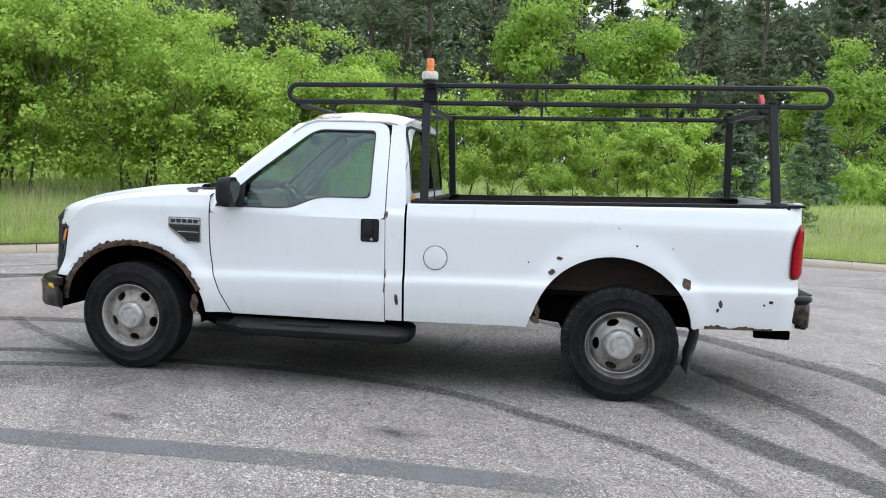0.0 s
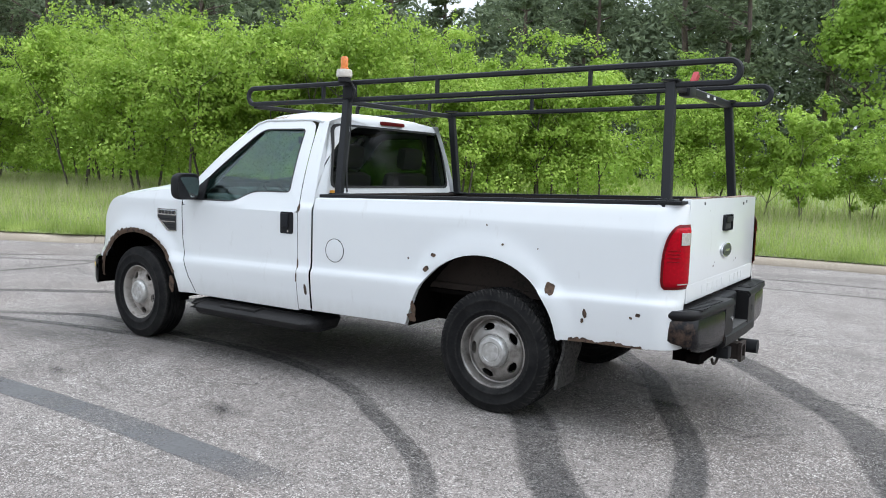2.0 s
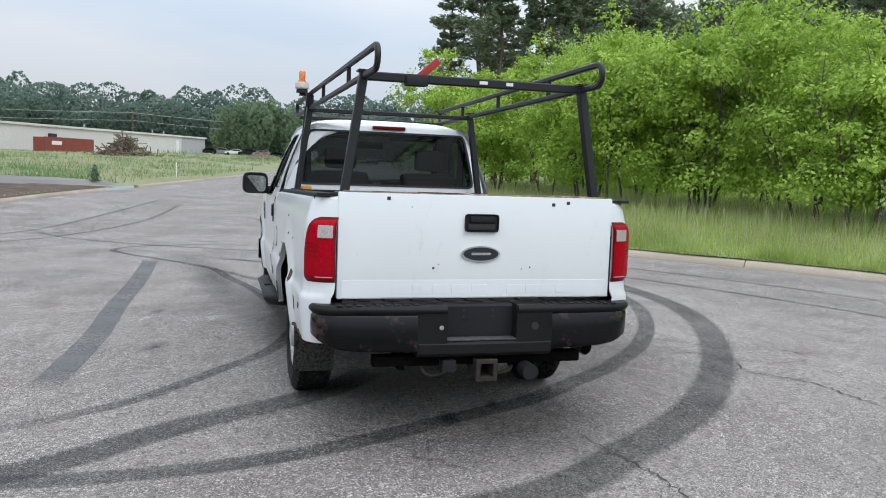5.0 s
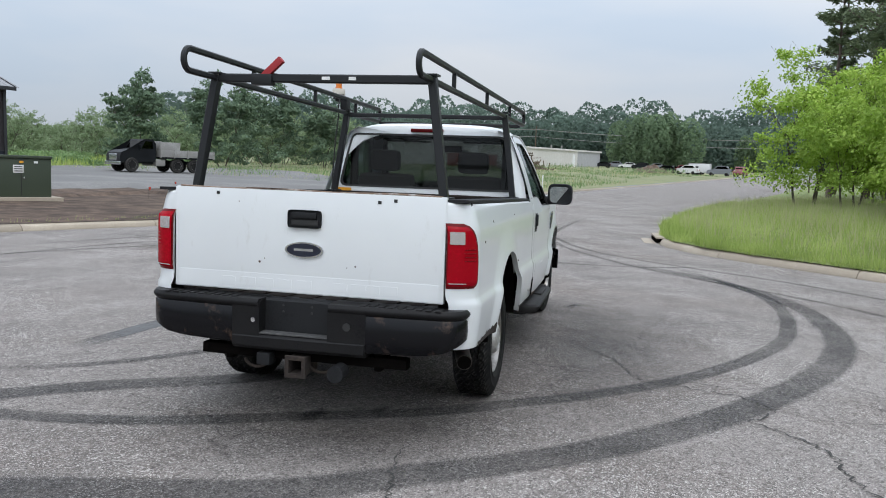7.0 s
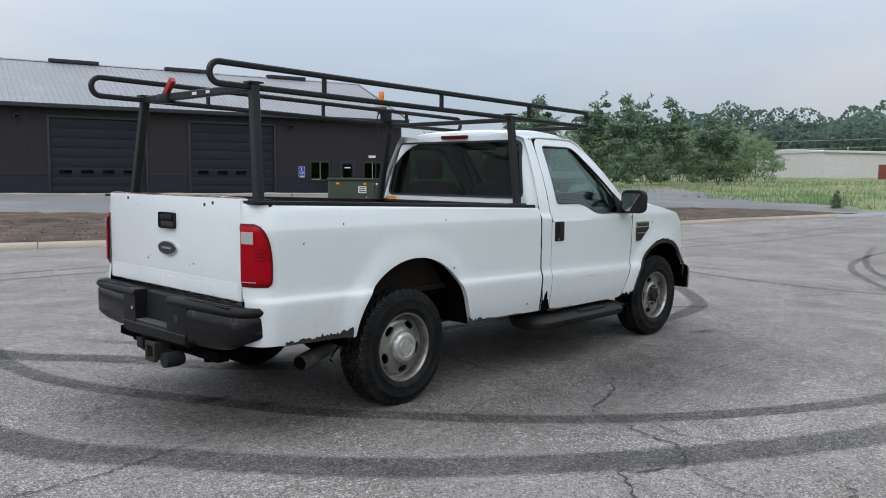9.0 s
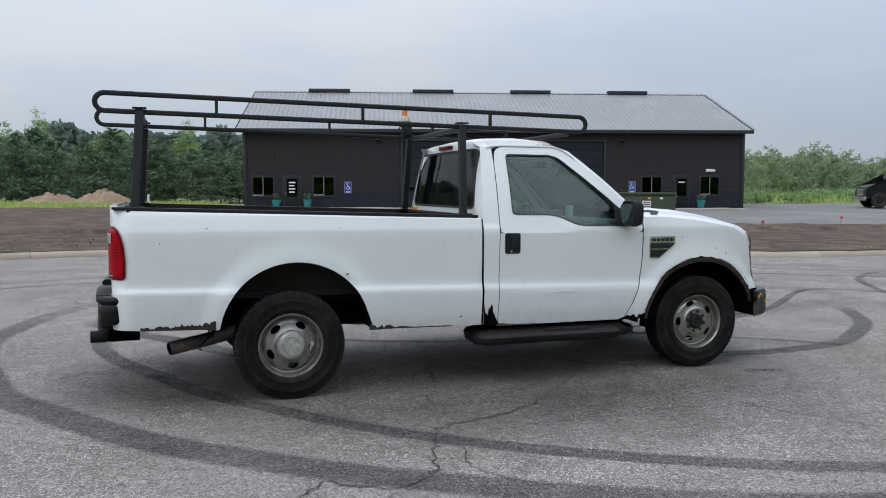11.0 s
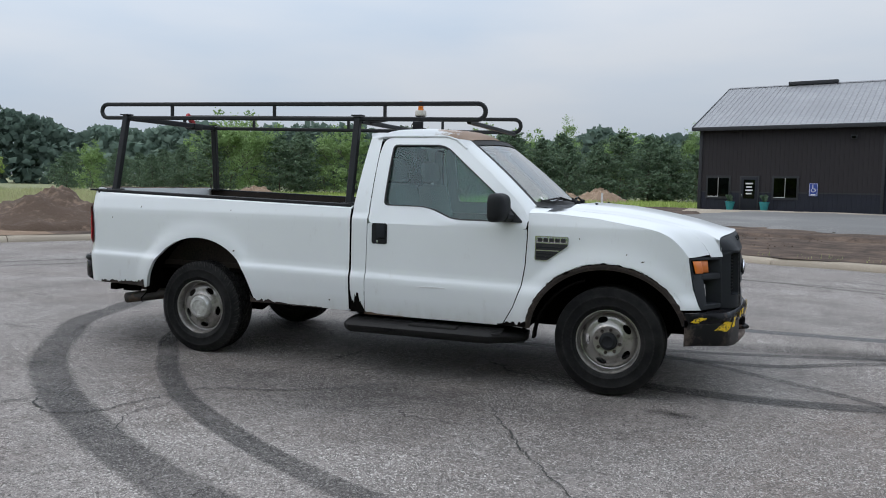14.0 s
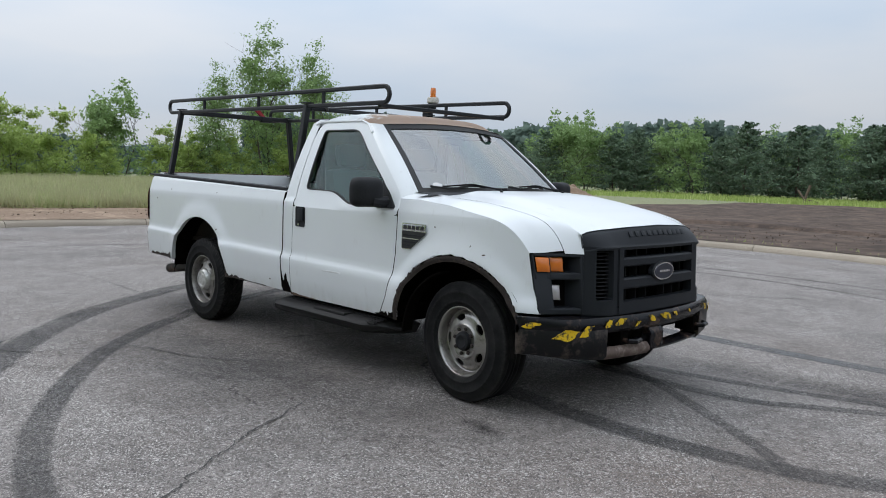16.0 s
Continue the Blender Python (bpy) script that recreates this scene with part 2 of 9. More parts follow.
def mark_mat(name, col, amount, rough=0.75, soft=0.16, grain=0.5):
    """Rubber or tar on the pavement: worn through by noise and thinning to its rims."""
    m, n, l, p = nodes_of(name)
    uv = n.new("ShaderNodeUVMap")
    uv.uv_map = "UVMap"
    s = n.new("ShaderNodeSeparateXYZ")
    l.new(uv.outputs[0], s.inputs[0])
    rim = n.new("ShaderNodeMath")
    rim.operation = "PINGPONG"
    rim.inputs[1].default_value = 0.5
    l.new(s.outputs["Y"], rim.inputs[0])
    e = ramp(n, l, rim.outputs[0], 0.01, soft)
    ends = n.new("ShaderNodeMath")
    ends.operation = "PINGPONG"
    ends.inputs[1].default_value = 0.5
    l.new(s.outputs["X"], ends.inputs[0])
    e2 = ramp(n, l, ends.outputs[0], 0.0, max(0.08, soft * 0.9))
    a, b = noise_node(n, l, 38, 5, 0.7), noise_node(n, l, 1.4, 4, 0.6)
    ra, rb = ramp(n, l, a.outputs["Fac"], 0.30, 0.62, (grain, grain, grain, 1)), ramp(n, l, b.outputs["Fac"], 0.25, 0.62, (0.5, 0.5, 0.5, 1))
    f = None
    for q in (e, e2, ra, rb):
        if f is None:
            f = q.outputs["Color"]
        else:
            mu = n.new("ShaderNodeMath")
            mu.operation = "MULTIPLY"
            l.new(f, mu.inputs[0]), l.new(q.outputs["Color"], mu.inputs[1])
            f = mu.outputs[0]
    mu = n.new("ShaderNodeMath")
    mu.operation = "MULTIPLY"
    mu.inputs[1].default_value = amount
    l.new(f, mu.inputs[0])
    l.new(mu.outputs[0], p.inputs["Alpha"])
    p.inputs["Base Color"].default_value = c4(col)
    p.inputs["Roughness"].default_value, p.inputs["Specular IOR Level"].default_value = rough, 0.3
    return m


def rubber_mat():
    """Dark tyre rubber with pale dust on the edges of the tread blocks and faint scuffs."""
    m, n, l, p = nodes_of("tyre_rubber")
    g = n.new("ShaderNodeNewGeometry")
    a, b = noise_node(n, l, 6, 5, 0.65), noise_node(n, l, 60, 4, 0.7)
    col = mixc(n, l, ramp(n, l, a.outputs["Fac"], 0.40, 0.75).outputs["Color"], (0.0065, 0.0065, 0.0070, 1), (0.022, 0.0215, 0.021, 1))
    dust = n.new("ShaderNodeMath")
    dust.operation = "MULTIPLY"
    l.new(ramp(n, l, g.outputs["Pointiness"], 0.515, 0.58).outputs["Color"], dust.inputs[0])
    l.new(ramp(n, l, b.outputs["Fac"], 0.35, 0.60).outputs["Color"], dust.inputs[1])
    l.new(mixc(n, l, dust.outputs[0], col, (0.075, 0.071, 0.066, 1)), p.inputs["Base Color"])
    p.inputs["Roughness"].default_value, p.inputs["Specular IOR Level"].default_value = 0.7, 0.12
    bn = n.new("ShaderNodeBump")
    bn.inputs["Strength"].default_value, bn.inputs["Distance"].default_value = 0.3, 0.003
    l.new(b.outputs["Fac"], bn.inputs["Height"])
    l.new(bn.outputs[0], p.inputs["Normal"])
    return m


def paint_mat(name, worn=False):
    """White vehicle paint with faint grime; worn: lacquer gone and brown primer showing near the windscreen."""
    m, n, l, p = nodes_of(name)
    a, b = noise_node(n, l, 1.7, 5), noise_node(n, l, 14, 5, 0.65, stretch=(1, 1, 0.35))
    col = mixc(n, l, ramp(n, l, a.outputs["Fac"], 0.3, 0.75).outputs["Color"], (0.715, 0.735, 0.745, 1), (0.685, 0.705, 0.716, 1))
    col = mixc(n, l, ramp(n, l, b.outputs["Fac"], 0.62, 1.05).outputs["Color"], col, (0.52, 0.51, 0.49, 1))
    tc = n.new("ShaderNodeTexCoord")
    s = n.new("ShaderNodeSeparateXYZ")
    l.new(tc.outputs["Object"], s.inputs[0])
    # road film along the sills
    mr = n.new("ShaderNodeMapRange")
    mr.inputs["From Min"].default_value, mr.inputs["From Max"].default_value = 0.60, 0.40
    l.new(s.outputs["Z"], mr.inputs["Value"])
    g = n.new("ShaderNodeMath")
    g.operation = "MULTIPLY"
    l.new(mr.outputs[0], g.inputs[0]), l.new(b.outputs["Fac"], g.inputs[1])
    col = mixc(n, l, g.outputs[0], col, (0.36, 0.34, 0.31, 1))
    if worn:
        w = noise_node(n, l, 7, 6, 0.7)
        mx = n.new("ShaderNodeMapRange")
        mx.inputs["From Min"].default_value, mx.inputs["From Max"].default_value = 1.75, 2.40
        mx.inputs["To Min"].default_value, mx.inputs["To Max"].default_value = -0.28, 0.45
        l.new(s.outputs["X"], mx.inputs["Value"])
        ad = n.new("ShaderNodeMath")
        l.new(mx.outputs[0], ad.inputs[0]), l.new(w.outputs["Fac"], ad.inputs[1])
        col = mixc(n, l, ramp(n, l, ad.outputs[0], 0.50, 0.62).outputs["Color"], col, (0.27, 0.17, 0.105, 1))
        p.inputs["Roughness"].default_value = 0.5
    else:
        p.inputs["Roughness"].default_value = 0.32
        p.inputs["Coat Weight"].default_value, p.inputs["Coat Roughness"].default_value = 0.5, 0.06
    l.new(col, p.inputs["Base Color"])
    return m


def two_tone(name, ca, cb, lo, hi, scale=9.0, rough=0.7, metal=0.0, bump=0.4, stretch=None):
    """Base colour ca with patches of cb where the noise rises past lo to hi."""
    m, n, l, p = nodes_of(name)
    a, b = noise_node(n, l, scale, 7, 0.68, stretch=stretch), noise_node(n, l, scale * 6, 5, 0.6)
    k = mixc(n, l, b.outputs["Fac"], c4(tuple(v * 0.6 for v in cb)), c4(tuple(min(1, v * 1.3) for v in cb)))
    col = mixc(n, l, ramp(n, l, a.outputs["Fac"], lo, hi).outputs["Color"], c4(ca), k)
    p.inputs["Specular IOR Level"].default_value = 0.22
    l.new(col, p.inputs["Base Color"])
    p.inputs["Roughness"].default_value, p.inputs["Metallic"].default_value = rough, metal
    bn = n.new("ShaderNodeBump")
    bn.inputs["Strength"].default_value, bn.inputs["Distance"].default_value = bump, 0.004
    l.new(a.outputs["Fac"], bn.inputs["Height"])
    l.new(bn.outputs[0], p.inputs["Normal"])
    return m


ASPHALT = asphalt_mat()
SKID = mark_mat("tyre_rubber_mark", (0.045, 0.045, 0.046), 0.61)
SKID_FAINT = mark_mat("faint_rubber_mark", (0.045, 0.044, 0.044), 0.5)
TAR = mat("crack_filling", (0.03, 0.029, 0.028), (0.05, 0.048, 0.045), 0.9)
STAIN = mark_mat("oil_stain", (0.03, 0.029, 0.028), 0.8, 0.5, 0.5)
CONCRETE = mat("concrete", (0.45, 0.39, 0.31), (0.34, 0.29, 0.23), 0.9, fine=45, big=0.9, bump=0.5, vary=0.1)
SOIL = two_tone("bare_soil", (0.052, 0.037, 0.029), (0.150, 0.105, 0.078), 0.40, 0.66, 1.6, 0.95, 0.0, 1.0)
SOIL_PALE = mat("sandy_soil", (0.36, 0.26, 0.18), (0.22, 0.15, 0.10), 0.95, big=0.8, fine=7, bump=0.9, bump_dist=0.05)
GRASS_GROUND = mat("turf", (0.125, 0.175, 0.055), (0.20, 0.235, 0.085), 0.95, big=0.25, fine=9, bump=0.9, bump_dist=0.05)
MEADOW = mat("meadow", (0.13, 0.165, 0.07), (0.215, 0.22, 0.115), 0.95, big=0.12, fine=3, bump=0.9, bump_dist=0.08)
DRIVE = mat("drive_asphalt", (0.22, 0.21, 0.20), (0.15, 0.146, 0.142), 0.9, big=0.3, fine=20, bump=0.3)
BLADE = leaf_mat("grass_blade", (0.34, 0.46, 0.11), (0.58, 0.64, 0.25), 0.45)
BLADE_DRY = leaf_mat("dry_grass_blade", (0.55, 0.53, 0.31), (0.38, 0.43, 0.20), 0.45)
LEAF = leaf_mat("spring_leaf", (0.31, 0.48, 0.065), (0.56, 0.70, 0.165), 0.42)
LEAF_B = leaf_mat("mid_green_leaf", (0.33, 0.50, 0.085), (0.47, 0.64, 0.145), 0.5)
LEAF_C = leaf_mat("grey_green_leaf", (0.19, 0.30, 0.125), (0.29, 0.40, 0.19), 0.42, spec=0.15)
WILLOW = leaf_mat("willow_leaf", (0.38, 0.50, 0.14), (0.52, 0.62, 0.22), 0.5, spec=0.15)
POPLAR = leaf_mat("poplar_leaf", (0.27, 0.40, 0.15), (0.40, 0.53, 0.24), 0.5, spec=0.25)
NEEDLE = leaf_mat("pine_needle", (0.165, 0.212, 0.125), (0.25, 0.302, 0.175), 0.3, spec=0.1)
NEEDLE_B = leaf_mat("young_pine_needle", (0.15, 0.22, 0.145), (0.23, 0.31, 0.19), 0.3, spec=0.1)
# distance haze is painted into these two leaf colours, paler and bluer
HAZED_LEAF = leaf_mat("hazed_leaf", (0.180, 0.250, 0.205), (0.230, 0.300, 0.240), 0.7, 0.06, 0.0)
HAZED_LIGHT_LEAF = leaf_mat("hazed_light_leaf", (0.235, 0.325, 0.200), (0.300, 0.390, 0.235), 0.6, 0.2, 0.0)
THICKET = leaf_mat("thicket_leaf", (0.27, 0.36, 0.20), (0.38, 0.46, 0.28), 0.5, spec=0.1)
BARK = mat("bark", (0.17, 0.145, 0.12), (0.09, 0.075, 0.062), 0.95, big=4, fine=30, bump=0.8, stretch=(1, 1, 0.25), bump_dist=0.01)
PINE_BARK = mat("pine_bark", (0.19, 0.135, 0.11), (0.10, 0.078, 0.066), 0.95, big=3, fine=20, bump=0.8, stretch=(1, 1, 0.3), bump_dist=0.015)

PAINT = paint_mat("white_paint")
PAINT_WORN = paint_mat("worn_white_paint", True)
BLACK = mat("black_plastic", (0.010, 0.0105, 0.012), (0.018, 0.0185, 0.020), 0.5, fine=90, bump=0.12, spec=0.16)
BUMPER_BLACK = mat("black_bumper_enamel", (0.005, 0.005, 0.006), (0.012, 0.0115, 0.012), 0.36, fine=70, big=5, bump=0.3, spec=0.16)
BOARD = mat("dusty_black_plastic", (0.006, 0.006, 0.007), (0.022, 0.021, 0.021), 0.48, fine=70, big=4, bump=0.4, spec=0.18)
GREYPL = mat("charcoal_plastic", (0.0095, 0.0107, 0.0130), (0.016, 0.0178, 0.0212), 0.40, fine=120, bump=0.1, spec=0.2)
# near-black: the deep shade of underside and hollows is put into the colour
SHADE_BLACK = mat("shaded_underside", (0.0025, 0.0024, 0.0024), (0.006, 0.0052, 0.0048), 0.95, spec=0.0)
RUBBER = rubber_mat()
SEAL = mat("rubber_seal", (0.012, 0.012, 0.013), (0.02, 0.02, 0.02), 0.6)
STEEL = two_tone("tarnished_wheel_steel", (0.30, 0.285, 0.268), (0.085, 0.072, 0.062), 0.46, 0.74, 11, 0.34, 0.65, 0.12)
STEEL_WORN = two_tone("dirty_wheel_steel", (0.34, 0.325, 0.305), (0.06, 0.05, 0.043), 0.52, 0.74, 12, 0.30, 0.8, 0.12)
STEEL_PALE = two_tone("painted_wheel_steel", (0.34, 0.315, 0.288), (0.12, 0.098, 0.082), 0.48, 0.72, 14, 0.5, 0.15, 0.15)
CAP = mat("silver_cap", (0.62, 0.62, 0.61), (0.42, 0.41, 0.39), 0.35, 0.6, fine=25, bump=0.05)
CHROME = mat("chrome", (0.72, 0.73, 0.75), (0.6, 0.61, 0.63), 0.15, 1.0, bump=0.02)
RUST_DARK = mat("dark_rust", (0.060, 0.043, 0.034), (0.028, 0.021, 0.018), 0.95, big=9, fine=60, bump=0.9, bump_dist=0.004)
RUST = two_tone("rust", (0.105, 0.070, 0.051), (0.036, 0.026, 0.021), 0.48, 0.62, 22, 0.95, 0.0, 0.6)
BUMPER_STEEL = two_tone("scraped_bumper_steel", (0.006, 0.006, 0.0075), (0.110, 0.070, 0.050), 0.53, 0.70, 6, 0.26, 0.0, 0.35)
SCRAPED = two_tone("scraped_bumper_end", (0.010, 0.010, 0.011), (0.125, 0.098, 0.082), 0.47, 0.64, 5, 0.4, 0.2, 0.4)
RACK = two_tone("black_rack_enamel", (0.022, 0.023, 0.025), (0.16, 0.065, 0.045), 0.68, 0.76, 5, 0.42, 0.1, 0.1)
RED_LENS = mat("red_lens", (0.46, 0.002, 0.014), (0.30, 0.002, 0.009), 0.14, fine=60, bump=0.03, coat=0.0, spec=0.12)
RED_DARK = mat("dark_red_lens", (0.16, 0.003, 0.006), (0.12, 0.003, 0.005), 0.25, spec=0.15)
CLEAR_LENS = mat("clear_lens", (0.66, 0.62, 0.62), (0.45, 0.42, 0.42), 0.15, 0.3, fine=90, bump=0.3, coat=1.0)
AMBER = mat("amber_lens", (0.80, 0.24, 0.012), (0.62, 0.15, 0.008), 0.25, fine=70, bump=0.15, coat=0.6)
WHITE_PL = mat("white_plastic", (0.70, 0.68, 0.64), (0.52, 0.48, 0.42), 0.45, big=9, fine=50)
RED_PAINT = two_tone("faded_red_paint", (0.33, 0.035, 0.04), (0.12, 0.05, 0.04), 0.60, 0.75, 10, 0.5)
YELLOW = two_tone("worn_yellow_tape", (0.72, 0.47, 0.02), (0.05, 0.045, 0.035), 0.50, 0.58, 28, 0.5)
BLUE = mat("blue_enamel", (0.010, 0.014, 0.035), (0.007, 0.010, 0.025), 0.25, coat=0.3, bump=0.02)
GLASS = glass_mat("window_glass", (0.66, 0.82, 0.79), 0.9, 0.055)
GLASS_WS = glass_mat("windscreen_glass", (0.72, 0.82, 0.79), 1.0, 0.24)
CLOTH_SEAT = mat("grey_seat_cover", (0.26, 0.265, 0.26), (0.19, 0.192, 0.19), 0.95, fine=90, bump=0.4)
GLASS_TINT = glass_mat("tinted_glass", (0.13, 0.138, 0.142), 0.6, 0.022)
MIRROR = mat("mirror_glass", (0.46, 0.49, 0.49), (0.43, 0.46, 0.46), 0.03, 1.0, bump=0.0)
CLOTH = mat("seat_cloth", (0.09, 0.09, 0.092), (0.13, 0.13, 0.13), 0.95, fine=120, bump=0.4)
CLOTH_PALE = mat("grey_trim", (0.20, 0.205, 0.20), (0.15, 0.152, 0.15), 0.9)
LINER = mat("bed_liner", (0.014, 0.0135, 0.013), (0.034, 0.027, 0.023), 0.9, big=3, fine=60, bump=0.5, spec=0.15)
STICKER = mat("orange_sticker", (0.80, 0.38, 0.02), (0.70, 0.30, 0.02), 0.5)

SIDING = mat("charcoal_siding", (0.021, 0.018, 0.0195), (0.025, 0.0215, 0.023), 0.55, big=0.4, fine=12, bump=0.05, spec=0.3)
WAINSCOT = mat("navy_siding", (0.011, 0.0125, 0.020), (0.016, 0.018, 0.027), 0.5, big=0.4, fine=12, bump=0.05, spec=0.3)
ROOF_STEEL = mat("grey_roof_steel", (0.285, 0.285, 0.295), (0.245, 0.245, 0.255), 0.38, 0.35, big=0.3, fine=8, bump=0.03)
TRIM_DARK = mat("dark_trim", (0.014, 0.015, 0.018), (0.02, 0.021, 0.024), 0.5)
DOOR_STEEL = mat("overhead_door_steel", (0.009, 0.011, 0.016), (0.012, 0.014, 0.020), 0.5, big=0.6, fine=20, bump=0.05, spec=0.3)
PANE = glass_mat("dark_pane", (0.03, 0.036, 0.040), 0.45, 0.06)
SIGN_WHITE = mat("sign_white", (0.78, 0.78, 0.77), (0.70, 0.70, 0.69), 0.5)
SIGN_BLUE = mat("sign_blue", (0.02, 0.06, 0.30), (0.02, 0.05, 0.26), 0.5)
TEAL = mat("teal_glaze", (0.03, 0.28, 0.29), (0.02, 0.22, 0.23), 0.3, coat=0.5)
GREEN_BOX = mat("dark_green_enamel", (0.030, 0.044, 0.026), (0.038, 0.052, 0.032), 0.5, big=1.5)
WHITE_WALL = mat("white_metal_wall", (0.62, 0.60, 0.57), (0.54, 0.52, 0.49), 0.6, big=0.1, fine=2, bump=0.05)
CONT_RED = mat("container_red", (0.26, 0.055, 0.035), (0.20, 0.045, 0.03), 0.6, big=0.5)
DEADWOOD = mat("dead_wood", (0.22, 0.165, 0.12), (0.12, 0.09, 0.065), 0.95, big=1, fine=9)
CAR_RED = mat("red_car_paint", (0.20, 0.02, 0.03), (0.17, 0.018, 0.025), 0.3, coat=0.6)
CAR_GREY = mat("grey_car_paint", (0.20, 0.21, 0.23), (0.17, 0.18, 0.2), 0.3, coat=0.6)
CAR_BLACK = mat("black_car_paint", (0.006, 0.007, 0.009), (0.009, 0.010, 0.012), 0.35, spec=0.2)
ALU = mat("aluminium_body", (0.46, 0.455, 0.44), (0.30, 0.29, 0.275), 0.45, 0.4, big=1.2)

# ---------- mesh helpers ----------
def obj_of(name, verts, faces, material, parent=None, label="", smooth=35.0):
    me = bpy.data.meshes.new(name)
    me.from_pydata([tuple(v) for v in verts], [], faces)
    me.validate()
    me.materials.append(material)
    finish(me, smooth)
    ob = new(name, me)
    ob.parent = parent
    return tagged(ob, label)


def finish(me, smooth):
    if smooth:
        me.polygons.foreach_set("use_smooth", [True] * len(me.polygons))
        me.set_sharp_from_angle(angle=radians(smooth))


def part(name, bm, material, parent=None, label="", smooth=35.0):
    me = bpy.data.meshes.new(name)
    bmesh.ops.recalc_face_normals(bm, faces=bm.faces)
    bm.to_mesh(me)
    bm.free()
    me.materials.append(material)
    finish(me, smooth)
    ob = new(name, me)
    ob.parent = parent
    return tagged(ob, label)


def thing(name, label, category, group="", m=None):
    ob = new(name)
    if m is not None:
        ob.matrix_world = m
    return tagged(ob, label, category, group)


def box(bm, x0, x1, y0, y1, z0, z1, bevel=0.0, m=None):
    r = bmesh.ops.create_cube(bm, size=1.0)
    vs = r["verts"]
    for v in vs:
        v.co = Vector(((x0 + x1) / 2 + v.co.x * (x1 - x0), (y0 + y1) / 2 + v.co.y * (y1 - y0), (z0 + z1) / 2 + v.co.z * (z1 - z0)))
    if bevel:
        es = list({e for v in vs for e in v.link_edges})
        r2 = bmesh.ops.bevel(bm, geom=es, offset=bevel, segments=2, affect="EDGES", profile=0.6)
        vs = list({v for f in r2["faces"] for v in f.verts} | {v for v in vs if v.is_valid})
    if m is not None:
        bmesh.ops.transform(bm, matrix=m, verts=vs)
    return bm


def boxed(x0, x1, y0, y1, z0, z1, bevel=0.0, m=None):
    return box(bmesh.new(), x0, x1, y0, y1, z0, z1, bevel, m)


def sweep(bm, pts, section, closed=False, up=(0, 0, 1)):
    """Carries a closed section of (side, up) offsets along a line of points."""
    pts = [Vector(p) for p in pts]
    n, k = len(pts), len(section)
    rings = []
    for i, p in enumerate(pts):
        a = pts[(i - 1) % n] if (closed or i > 0) else p
        b = pts[(i + 1) % n] if (closed or i < n - 1) else p
        d = (b - a).normalized()
        u = Vector(up)
        s = d.cross(u)
        s = s.normalized() if s.length > 1e-4 else Vector((1, 0, 0))
        w = s.cross(d).normalized()
        rings.append([bm.verts.new(p + s * q[0] + w * q[1]) for q in section])
    for i in range(n if closed else n - 1):
        r0, r1 = rings[i], rings[(i + 1) % n]
        for j in range(k):
            bm.faces.new((r0[j], r0[(j + 1) % k], r1[(j + 1) % k], r1[j]))
    if not closed:
        bm.faces.new(list(reversed(rings[0])))
        bm.faces.new(rings[-1])
    return bm


def circle(r, n=10):
    return [(r * math.cos(2 * math.pi * i / n), r * math.sin(2 * math.pi * i / n)) for i in range(n)]


def rect(w, h, c=0.15):
    a, b, k = w / 2, h / 2, min(w, h) * c
    return [(-a + k, -b), (a - k, -b), (a, -b + k), (a, b - k), (a - k, b), (-a + k, b), (-a, b - k), (-a, -b + k)]


def lathe(bm, prof, n=32, axis="y", c=(0, 0, 0), m=None, ends=True):
    """Turns a profile of (radius, along) round an axis."""
    rings = []
    new_v = []
    for r, h in prof:
        ring = []
        for i in range(n):
            a = 2 * math.pi * i / n
            u, w = r * math.cos(a), r * math.sin(a)
            co = (u, h, w) if axis == "y" else ((u, w, h) if axis == "z" else (h, u, w))
            ring.append(bm.verts.new(Vector(co) + Vector(c)))
        rings.append(ring)
        new_v += ring
    for a, b in zip(rings, rings[1:]):
        for i in range(n):
            bm.faces.new((a[i], a[(i + 1) % n], b[(i + 1) % n], b[i]))
    for ring, (r, h) in ((rings[0], prof[0]), (rings[-1], prof[-1])):
        if r > 1e-4 and ends:
            bm.faces.new(ring)
    if m is not None:
        bmesh.ops.transform(bm, matrix=m, verts=new_v)
    return bm


def plate(pts, depth, to3):
    """A flat outline (u, v) given thickness; to3 turns (u, v, d) into a place."""
    bm = bmesh.new()
    a = [bm.verts.new(to3(u, v, 0.0)) for u, v in pts]
    b = [bm.verts.new(to3(u, v, depth)) for u, v in pts]
    n = len(pts)
    bm.faces.new(a), bm.faces.new(list(reversed(b)))
    for i in range(n):
        bm.faces.new((a[i], a[(i + 1) % n], b[(i + 1) % n], b[i]))
    bmesh.ops.triangulate(bm, faces=[f for f in bm.faces if len(f.verts) > 4])
    return bm


def resample(pts, n):
    pts = [np.array(p, float) for p in pts]
    pts.append(pts[0])
    seg = [np.linalg.norm(b - a) for a, b in zip(pts, pts[1:])]
    tot, out = sum(seg), []
    for i in range(n):
        d = tot * i / n
        j = 0
        while d > seg[j] and j < len(seg) - 1:
            d -= seg[j]
            j += 1
        out.append(pts[j] + (pts[j + 1] - pts[j]) * (d / max(seg[j], 1e-9)))
    return out


